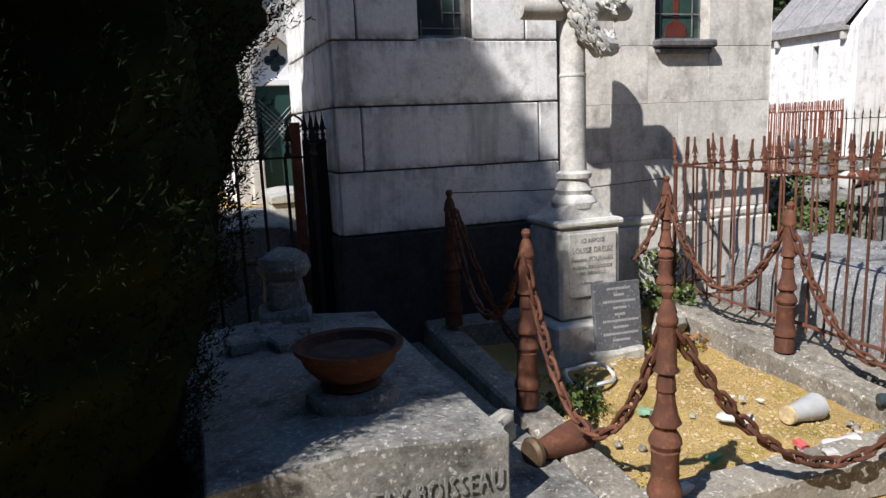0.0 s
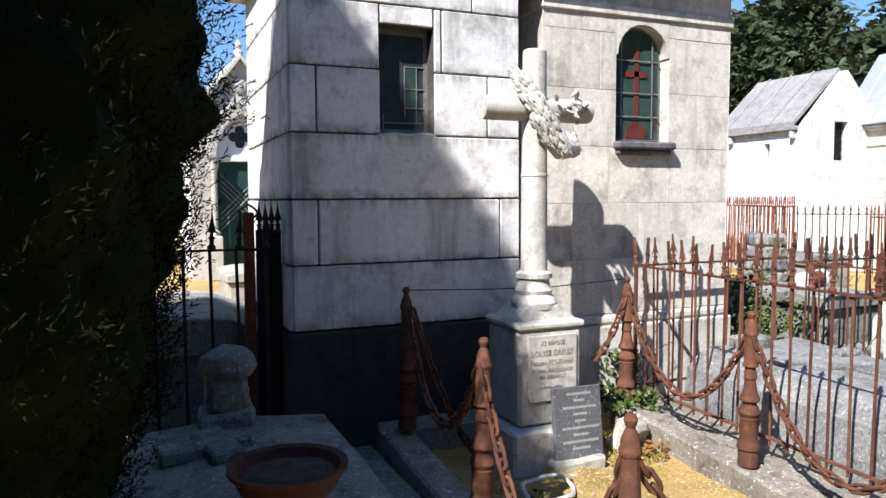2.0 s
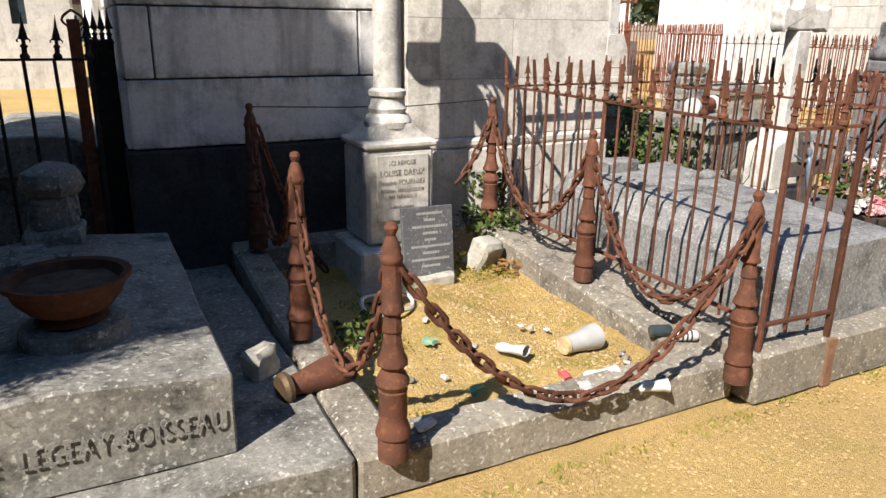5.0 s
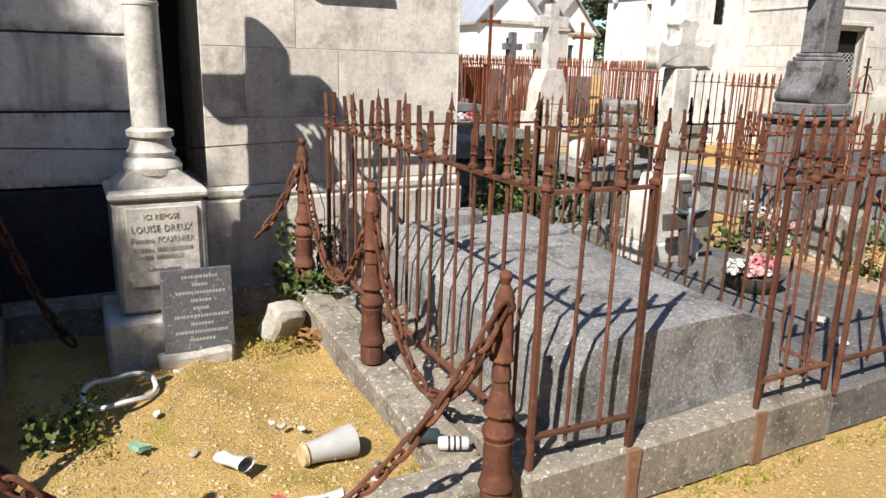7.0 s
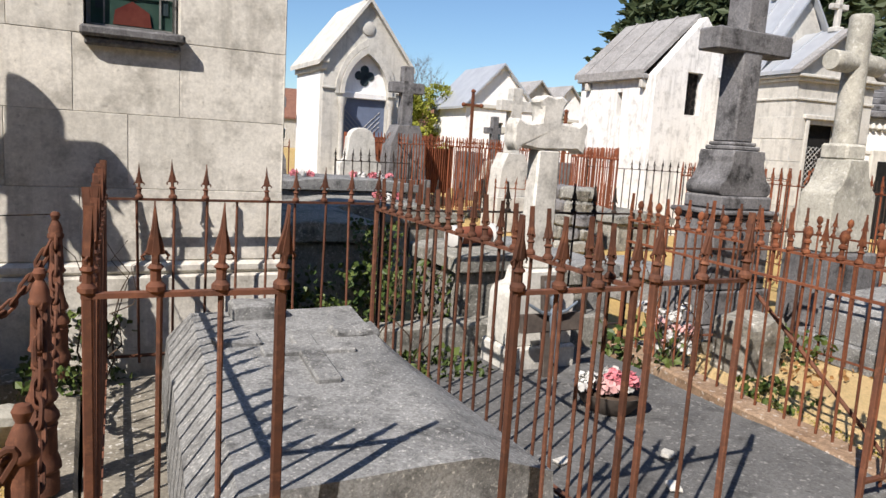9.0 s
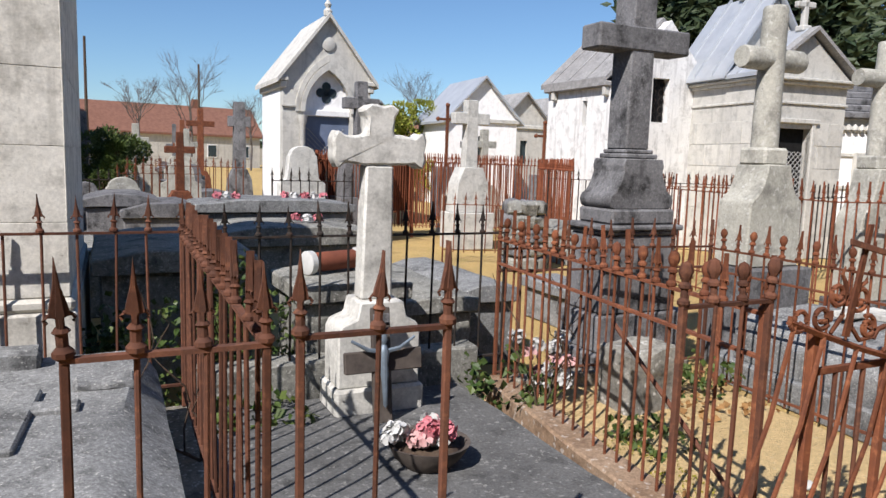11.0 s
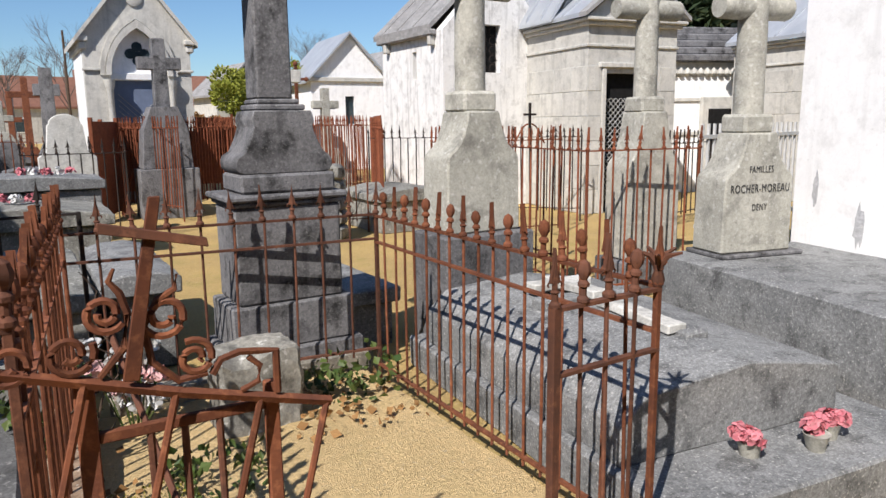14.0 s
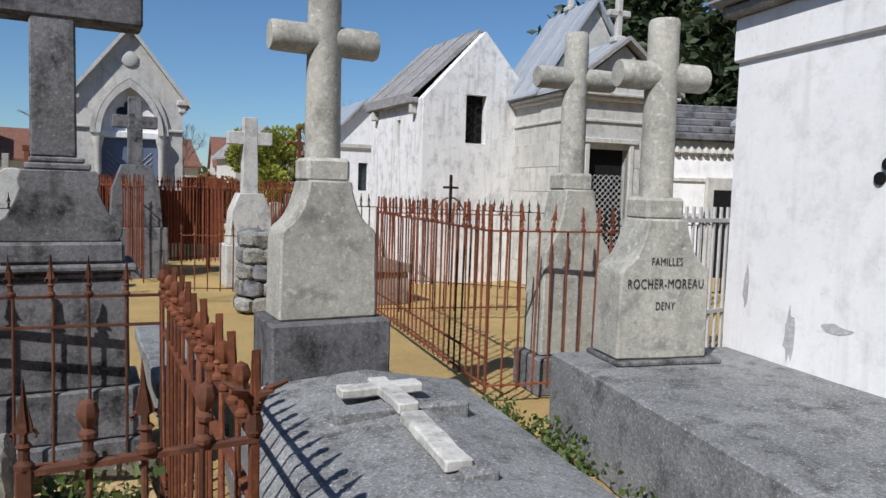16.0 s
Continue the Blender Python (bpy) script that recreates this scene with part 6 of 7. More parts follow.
t = thing("clay_vase", (5.61, 4.6, 0.895), 20, "orange clay vase with white rims lying on a slab", "vase")
part("body", Shape().lathe([(0.05, -0.17), (0.065, -0.13), (0.065, 0.15), (0.055, 0.17)], 16, pose(0, 0, 0, 0, 90, 0)), TERRACOTTA, t)
for sx in (-0.2, 0.2):
    part("rim", Shape().lathe([(0.055, -0.03), (0.078, -0.02), (0.078, 0.02), (0.055, 0.03)], 16, pose(sx, 0, 0, 0, 90, 0)), WHITE_PLASTIC, t, "white plaster rim")
for k, at in enumerate(((6.3, 8.0, 0.83), (6.75, 9.4, 1.0), (6.5, 9.45, 1.0), (5.6, 9.3, 1.0))):
    rng = random.Random(k)
    t = thing("flower_tuft", at, 0, "faded pink flowers lying on a tomb", "flowers", "faded flowers")
    for i in range(3):
        part("bloom", petals(Shape(), (0.12 * i - 0.12, rng.uniform(-0.05, 0.05), 0.03), 0.06, 26, rng), (PINK, WHITE_PLASTIC)[i % 2], t, smooth=0)


def plain_cross(at, turn, base_w, base_h, top, arm_z, half, thick, material, label, flare=0.0, name="stone_cross"):
    t = thing(name, at, turn, label, "grave cross")
    b = base_w / 2
    part("base", Shape().box(-b, b, -b * 0.7, b * 0.7, 0, base_h * 0.45, 0.012), material, t)
    o = [(-b * 0.85, base_h * 0.45), (b * 0.85, base_h * 0.45), (b * 0.75, base_h * 0.8), (b * 0.45, base_h), (-b * 0.45, base_h), (-b * 0.75, base_h * 0.8)]
    part("pedestal", Shape().prism(o, -b * 0.5, b * 0.5, c=0.01), material, t)
    k = thick / 2
    part("shaft", Shape().prism([(-k * 1.2, base_h), (k * 1.2, base_h), (k, top), (-k, top)], -k, k, c=0.008), material, t)
    part("arm", Shape().box(-half, half, -k * 0.95, k * 0.95, arm_z - k, arm_z + k, 0.01), material, t)
    return t


plain_cross((8.55, 12.9, 0), 0, 0.95, 1.85, 2.95, 2.55, 0.34, 0.2, MONUMENT, "grey stone cross in front of the gothic chapel")
plain_cross((10.1, 11.45, 0), 0, 0.8, 1.45, 2.62, 2.3, 0.34, 0.2, CROSS_STONE, "white stone cross with flared arms")
plain_cross((7.08, 17.4, 0), 0, 0.7, 1.2, 2.75, 2.3, 0.25, 0.24, MONUMENT, "grey stone cross beside the gothic chapel")
plain_cross((6.8, 22.6, 0), 0, 0.7, 1.0, 2.85, 2.4, 0.4, 0.16, RUST_RED, "brown cross in the far graves")
plain_cross((4.9, 19.0, 0), 0, 0.8, 0.9, 2.2, 1.8, 0.3, 0.16, PALE_STONE, "pale cross in the far graves")
plain_cross((12.3, 15.0, 0), 0, 0.9, 1.0, 2.3, 1.95, 0.3, 0.16, PALE_STONE, "pale cross behind the red fence")
plain_cross((13.5, 18.0, 0), 0, 1.2, 1.2, 2.4, 2.0, 0.3, 0.18, MONUMENT, "grey cross before the small chapel")
plain_cross((3.2, 21.0, 0), 0, 0.9, 1.0, 2.4, 2.0, 0.35, 0.16, MONUMENT, "grey cross in the far graves")
plain_cross((5.4, 13.2, 0), 0, 0.6, 0.9, 1.9, 1.6, 0.25, 0.12, RUST_RED, "rusty iron cross among the old graves")


def iron_cross(at, h, label):
    t = thing("iron_cross", at, 0, label, "grave cross")
    part("plinth", Shape().box(-0.35, 0.35, -0.2, 0.2, 0, h * 0.45, 0.02), MONUMENT, t)
    part("upright", Shape().box(-0.04, 0.04, -0.03, 0.03, h * 0.45, h, 0.005), RUST_RED, t)
    part("arm", Shape().box(-0.28, 0.28, -0.025, 0.025, h - 0.42, h - 0.35, 0.005), RUST_RED, t)
    for x, z in ((-0.28, h - 0.385), (0.28, h - 0.385), (0, h)):
        part("tip", Shape().lathe([(0.0, -0.07), (0.06, -0.03), (0.07, 0), (0.06, 0.03), (0, 0.07)], 8, pose(x, 0, z)), RUST_RED, t)


iron_cross((12.75, 18.0, 0), 3.05, "rusty iron cross on a stone plinth")
iron_cross((15.6, 17.5, 0), 2.7, "rusty iron cross among far graves")


def stele(at, turn, w, h, material, label):
    t = thing("headstone", at, turn, label, "headstone")
    b = w / 2
    part("foot", Shape().box(-b - 0.08, b + 0.08, -0.2, 0.2, 0, 0.2, 0.012), material, t)
    o = [(-b, 0.202), (b, 0.202), (b, h * 0.62), (b * 0.7, h * 0.66), (b * 0.6, h * 0.85)] + [(b * 0.55 * math.cos(a), h * 0.85 + b * 0.4 * math.sin(a)) for a in [math.pi * i / 8 for i in range(9)]] + [(-b * 0.6, h * 0.85), (-b * 0.7, h * 0.66), (-b, h * 0.62)]
    part("slab", Shape().prism(o, -0.1, 0.1, c=0.008), material, t)


stele((6.95, 10.9, 0), 0, 0.7, 1.85, CROSS_STONE, "white shouldered headstone behind a dark fence")
stele((12.7, 16.3, 0), 0, 0.9, 1.6, MONUMENT, "grey headstone before the small chapel")
stele((3.6, 17.0, 0), 0, 0.7, 1.4, PALE_STONE, "pale headstone in the far graves")
stele((6.2, 20.0, 0), 0, 0.8, 1.5, PALE_STONE, "pale headstone in the far graves")
stele((5.0, 24.0, 0), 0, 0.9, 1.6, PALE_STONE, "pale headstone in the far graves")
stele((3.9, 14.2, 0), 0, 0.7, 1.0, MONUMENT, "dark headstone in the third row")
stele((11.1, 13.8, 0), 0, 0.8, 1.3, PALE_STONE, "pale headstone behind the red fence")


def far_graves():
    """Crowded old graves between the rendered chapel and the gothic one."""
    rng = random.Random(17)
    for k in range(22):
        y = 11.5 + 0.9 * k + rng.uniform(-0.3, 0.3)
        x = 1.0 + 0.22 * y + rng.uniform(-1.6, 1.5)
        if abs(x - 8.6) < 1.7 and y > 12:
            x = 6.3
        if k % 4 == 0:
            old_tomb(x - 0.5, x + 0.5, y - 0.7, y + 0.7, rng.uniform(0.5, 0.9), (MONUMENT, TOMB_STONE)[k % 2], "dark weathered tomb in the crowded far rows", 30 + k, 0.08)
        elif k % 4 == 1:
            stele((x, y, 0), rng.uniform(-6, 6), rng.uniform(0.6, 0.9), rng.uniform(1.1, 1.7), (PALE_STONE, MONUMENT)[k % 3 == 0], "weathered headstone in the crowded far rows")
        elif k % 4 == 2:
            plain_cross((x, y, 0), rng.uniform(-6, 6), 0.7, rng.uniform(0.8, 1.2), rng.uniform(1.9, 2.6), 1.75, 0.28, 0.14, (MONUMENT, PALE_STONE, RUST_RED)[k % 3], "weathered cross in the crowded far rows")
        else:
            plain_fence((x - 0.7, y), (x + 0.7, y + rng.uniform(-0.3, 0.3)), 0, 1.15, 0.2, 0.15, ("iron", "red")[k % 2], "rusty grave fence in the crowded far rows", 0.01)


def rock_pedestal():
    t = thing("rock_pedestal", (9.75, 8.95, 0), 0, "rustic pedestal of piled grey stones", "pedestal")
    rng = random.Random(2)
    for k in range(5):
        for i in range(7):
            a = 2 * math.pi * (i + 0.5 * (k % 2)) / 7
            r = 0.26 - 0.01 * k
            s = Shape().box(-0.13, 0.13, -0.09, 0.09, -0.1, 0.1, 0.04).rough(0.1, 0.03, 7, k * 7 + i)
            part("rock", s, MONUMENT if rng.random() < 0.4 else TOMB_STONE, t, m=pose(r * math.cos(a), r * math.sin(a), 0.12 + 0.2 * k, 0, 0, math.degrees(a) + 90))
    part("core", Shape().lathe([(0.2, 0), (0.2, 1.0)], 10), MONUMENT, t)


rock_pedestal()


def plain_fence(a, b, z0, rail, low, step, kind, label, r=0.009, **kw):
    t = thing("grave_fence", (*a, 0), 0, label, "fence", "far fences")
    fence_run(t, (0, 0), (b[0] - a[0], b[1] - a[1]), z0, rail, low, step, kind, r=r, **kw)
    return t


plain_fence((7.95, 13.7), (12.1, 12.3), 0, 1.5, 0.25, 0.07, "bright", "tall dense red-rusted iron fence", 0.011)
plain_fence((8.9, 12.93), (12.7, 13.9), 0, 1.5, 0.3, 0.055, "bright", "tall dense red-rusted iron fence at the back", 0.011)
plain_fence((8.6, 12.0), (7.95, 13.7), 0, 1.5, 0.25, 0.08, "bright", "tall red-rusted iron fence side", 0.011)
plain_fence((12.1, 12.3), (10.9, 9.4), 0, 1.45, 0.25, 0.08, "bright", "tall red-rusted iron fence side", 0.011)
plain_fence((11.3, 10.7), (13.8, 8.4), 0, 1.3, 0.2, 0.13, "iron", "dark iron spear fence before the chapels", 0.01)
plain_fence((10.35, 4.5), (10.85, 7.9), 0.1, 1.3, 0.15, 0.14, "bright", "orange-rusted spear fence with a cross on its gate", 0.009, second=0.35)
plain_fence((10.35, 4.5), (11.45, 4.28), 0.1, 1.3, 0.15, 0.13, "bright", "orange-rusted spear fence before the pale stele", 0.009)
plain_fence((10.85, 7.9), (12.6, 7.5), 0.1, 1.3, 0.15, 0.14, "red", "orange-rusted spear fence at the back", 0.009)
plain_fence((6.4, 10.4), (7.6, 10.4), 0, 1.2, 0.2, 0.13, "iron", "small dark fence before the white headstone", 0.009)
plain_fence((7.4, 13.0), (8.7, 14.6), 0, 1.2, 0.2, 0.13, "iron", "dark fence before the gothic chapel", 0.009)
plain_fence((4.6, 14.4), (6.6, 14.0), 0, 1.3, 0.2, 0.14, "red", "rusty fence among the old graves", 0.01)
plain_fence((3.3, 12.6), (4.7, 12.2), 0, 1.1, 0.2, 0.15, "iron", "dark fence among the old graves", 0.01)
plain_fence((8.9, 9.9), (10.6, 9.3), 0, 0.9, 0.2, 0.16, "red", "low rusty fence beside the sandy path", 0.009)
plain_fence((13.2, 6.9), (16.5, 7.6), 0, 1.2, 0.2, 0.14, "iron", "dark spear fence before the pediment chapels", 0.01)
far_graves()
g = thing("gate_cross", (10.57, 5.55, 1.3), 0, "rusty iron cross with scrolls crowning the fence gate", "cross")
part("upright", Shape().box(-0.01, 0.01, -0.01, 0.01, 0, 0.42), IRON, g)
part("arm", Shape().box(-0.07, 0.07, -0.01, 0.01, 0.3, 0.32), IRON, g)
for sx in (-1, 1):
    part("scroll", Shape().tube([(sx * (0.02 + 0.16 * k / 10), 0, 0.02 + 0.2 * math.cos(k / 10 * 1.5)) for k in range(11)], 0.008, 5), RUST_RED, g)

# rusty metal sheets that close an old enclosure
for k, (at, tn, w, z0, z1) in enumerate((((7.65, 13.0, 0), 65, 1.15, 0.1, 1.62), ((8.15, 13.65, 0), -20, 1.0, 0.4, 1.6), ((9.8, 15.8, 0), -10, 1.3, 0.3, 1.7), ((9.35, 13.12, 0), 14, 0.85, 0.55, 1.45))):
    s = Shape().box(-w / 2, w / 2, -0.01, 0.01, z0, z1)
    t = thing("rusty_sheet", at, tn, "rust-red metal sheet closing an old enclosure", "metal sheet", "rusty sheets")
    part("sheet", s.rough(0.3, 0.015, 2, k), PANEL_RUST, t)
    for sx in (-w / 2, w / 2):
        part("post", Shape().box(sx - 0.03, sx + 0.03, -0.03, 0.03, 0, z1 + 0.06, 0.005), PANEL_RUST, t)


def white_railing():
    t = thing("white_railing", (12.2, 4.9, 0), 8, "white painted iron railing beside the chapel", "fence")
    for z in (0.45, 1.35):
        part("rail", Shape().box(0, 2.2, -0.02, 0.02, z, z + 0.04), WHITE_PLASTIC, t)
    bar = Shape().box(-0.012, 0.012, -0.012, 0.012, -0.01, 1.5).mesh("bar", WHITE_PLASTIC)
    for i in range(20):
        part("bar", bar, WHITE_PLASTIC, t, m=pose(0.05 + 0.11 * i, 0, 0))


white_railing()


def small_chapel(at, turn, w, d, eave, apex, label, roof=ZINC, wall=CHAPEL_WHITE):
    t = thing("small_chapel", at, turn, label, "chapel")
    h = w / 2
    front = wall_with_holes(-h, h, 0, eave, 0.2, [(-0.16, 0.16, 1.5, 2.4)]).prism([(-h, eave), (h, eave), (0, apex)], 0, 0.2)
    part("front_wall", front, wall, t)
    part("side_wall", Shape().box(-h, -h + 0.2, 0.2, d, 0, eave), wall, t)
    part("side_wall", Shape().box(h - 0.2, h, 0.2, d, 0, eave), wall, t)
    part("back_wall", Shape().box(-h + 0.2, h - 0.2, d - 0.2, d, 0, eave), wall, t)
    part("cornice", Shape().box(-h - 0.08, h + 0.08, -0.08, 0.0, eave - 0.15, eave, 0.02), CHAPEL_PALE, t)
    part("window", Shape().box(-0.16, 0.16, 0.12, 0.15, 1.5, 2.4), GLASS_DARK, t, "narrow dark window")
    gable_roof(t, w, d, eave, apex, roof, 0.2, 0.08)


small_chapel((16.0, 22.0, 0), -4, 2.6, 3.0, 3.0, 4.35, "small white chapel with zinc roof in the distance")
small_chapel((19.2, 24.5, 0), 0, 2.4, 3.0, 3.0, 4.2, "grey gabled chapel in the distance", SLATE, CHAPEL_PALE)
small_chapel((14.0, 27.0, 0), 6, 2.2, 2.5, 2.7, 3.7, "pale gabled chapel in the distance", SLATE, CHAPEL_PALE)
small_chapel((22.5, 27.0, 0), 0, 2.6, 3.0, 3.0, 4.4, "pale chapel in the distance", SLATE, CHAPEL_WHITE)
small_chapel((-0.4, 20.0, 0), 0, 2.2, 2.5, 2.7, 3.7, "pale chapel at the end of the row", SLATE, CHAPEL_PALE)


def ornate_chapel():
    t = thing("ornate_chapel", (19.3, 10.2, 0), -20, "pale chapel with carved frieze and dark stepped roof", "chapel")
    part("wall", Shape().box(-1.6, 1.6, 0, 2.6, 0, 2.4), CHAPEL_WHITE, t)
    part("door_frame", Shape().box(-0.5, 0.5, -0.12, -0.002, 0, 2.0, 0.02), CHAPEL_PALE, t)
    part("door", Shape().box(-0.35, 0.35, -0.14, -0.122, 0, 1.75), DARK, t)
    for z in (1.2, 1.9):
        part("band", Shape().box(-1.64, 1.64, -0.04, 2.64, z, z + 0.08, 0.01), CHAPEL_PALE, t)
    for i in range(22):
        part("frieze_leaf", Shape().lathe([(0.02, 0), (0.07, 0.05), (0.06, 0.12), (0, 0.18)], 7, pose(-1.58 + 0.15 * i, -0.05, 2.42)), CHAPEL_PALE, t)
        part("frieze_leaf", Shape().lathe([(0.02, 0), (0.07, 0.05), (0.06, 0.12), (0, 0.18)], 7, pose(-1.62, 0.1 + 0.115 * i, 2.42)), CHAPEL_PALE, t)
    part("frieze", Shape().box(-1.6, 1.6, 0, 2.6, 2.402, 2.7), CHAPEL_PALE, t)
    for k in range(5):
        part("roof_step", Shape().box(-1.75 + 0.2 * k, 1.75 - 0.2 * k, -0.15 + 0.2 * k, 2.75 - 0.2 * k, 2.702 + 0.16 * k, 2.86 + 0.16 * k, 0.03), MONUMENT, t, "dark stepped stone roof")


ornate_chapel()


def house(at, turn, w, d, eave, ridge, wall, label):
    t = thing("house", at, turn, label, "house")
    part("wall", Shape().box(-w / 2, w / 2, 0, d, 0, eave), wall, t)
    for sgn in (0, 1):
        o = [(-0.3, eave - 0.1), (d / 2, ridge), (d / 2, ridge + 0.2), (-0.3, eave + 0.1)]
        o = [(d - y, z) for y, z in o] if sgn else o
        part("roof", Shape().prism(o, -w / 2 - 0.3, w / 2 + 0.3, axis="x"), TILE_ROOF, t, "red clay tile roof")
    part("gable", Shape().prism([(0, eave), (d, eave), (d / 2, ridge)], -w / 2, w / 2, axis="x"), wall, t)
    for i in range(max(2, int(w // 3))):
        x = -w / 2 + (i + 0.5) * w / max(2, int(w // 3))
        win = part("window", Shape().box(x - 0.5, x + 0.5, -0.06, -0.002, 1.0, 2.3), CHAPEL_WHITE, t)
        part("pane", Shape().box(x - 0.42, x + 0.42, -0.07, -0.062, 1.08, 2.22), GLASS_DARK, win)
    part("chimney", Shape().box(w * 0.2, w * 0.2 + 0.7, d / 2 - 0.3, d / 2 + 0.3, ridge - 0.3, ridge + 0.9, 0.03), TILE_ROOF, t)


house((9.0, 75, 0), 10, 20, 7, 3.2, 6.0, CHAPEL_PALE, "far low house with red clay roof")
house((-6, 70, 0), 5, 14, 8, 3.5, 7.0, CHAPEL_PALE, "far house with red clay roof")
house((30, 85, 0), -5, 16, 8, 3.5, 7.0, CHAPEL_PALE, "far house with red roof beyond the chapels")
house((48, 85, 0), -8, 18, 8, 3.5, 6.5, CHAPEL_WHITE, "far pale house beyond the chapels")


def light_block_walls():
    """Unseen plain walls closing the cemetery behind the walker, added to cut fill light."""
    single("wall_south", Shape().box(-12, 24, -4.6, -4.3, 0, 6.5), MONUMENT, "plain unseen wall added behind the path to cut fill light", "wall", kind="structure")
    single("wall_west", Shape().box(-9.3, -9.0, -4.3, 30, 0, 6.5), MONUMENT, "plain unseen wall added on the west side to cut fill light", "wall", kind="structure")


light_block_walls()


def far_wall():
    s = Shape().box(-70, 120, 95, 95.4, 0, 2.2)
    single("boundary_wall", s, PALE_STONE, "long stone wall at the end of the cemetery", "wall", kind="structure")
    rng = random.Random(5)
    pts, ways = [], []
    for _ in range(9000):
        x = rng.uniform(-80, 130)
        h = 4.5 + 2.0 * noise.noise((x * 0.06, 0, 0)) + 1.0 * noise.noise((x * 0.3, 4, 0))
        pts.append((x, 100 + rng.uniform(0, 5), rng.uniform(0.5, h)))
        ways.append((rng.gauss(0, 1), rng.gauss(0, 1), rng.gauss(0.3, 1)))
    single("hedge_row", leaf_cloud(pts, ways, 1.1, 0.35, rng), PINE, "dark hedge and trees at the end of the cemetery", "trees", kind="stuff", smooth=0)


far_wall()
for at in ((3.4, 40, 0), (9.6, 48, 0)):
    t = thing("lamp_pole", at, 0, "thin dark utility pole in the distance", "pole", "poles")
    part("pole", Shape().lathe([(0.09, 0), (0.06, 7.0)], 8), BARK, t)


# ---------------------------------------------------------------- what stands behind the block chapel's corner
t = thing("black_fence", (0.0, 3.92, 0), 0, "black iron spear fence behind the family grave", "fence")
fence_run(t, (0.05, 0), (0.74, 0.0), 0.1, 1.36, 0.4, 0.15, "iron", r=0.009, tip_scale=1.1)
t = thing("rusty_gatepost", (0.69, 4.2, 0), 4, "flat rusty gate post beside the chapel", "post")
part("post", Shape().box(-0.03, 0.03, -0.015, 0.015, 0, 1.55, 0.004), RUST_RED, t)
for sx in (-1, 1):
    part("scroll", Shape().tube([(sx * 0.05 * math.sin(k * 0.4), 0, 1.5 + 0.012 * k) for k in range(9)], 0.007, 5), RUST_RED, t)
t = thing("black_gate_leaf", (0.73, 4.2, 0), 0, "black iron sheet gate leaf against the chapel", "gate")
part("sheet", Shape().box(0.0, 0.14, 0, 0.012, 0.15, 1.45), IRON, t)
for i in range(4):
    part("spike", SPEAR["iron"], IRON, t, m=pose(0.02 + 0.035 * i, 0.006, 1.42))

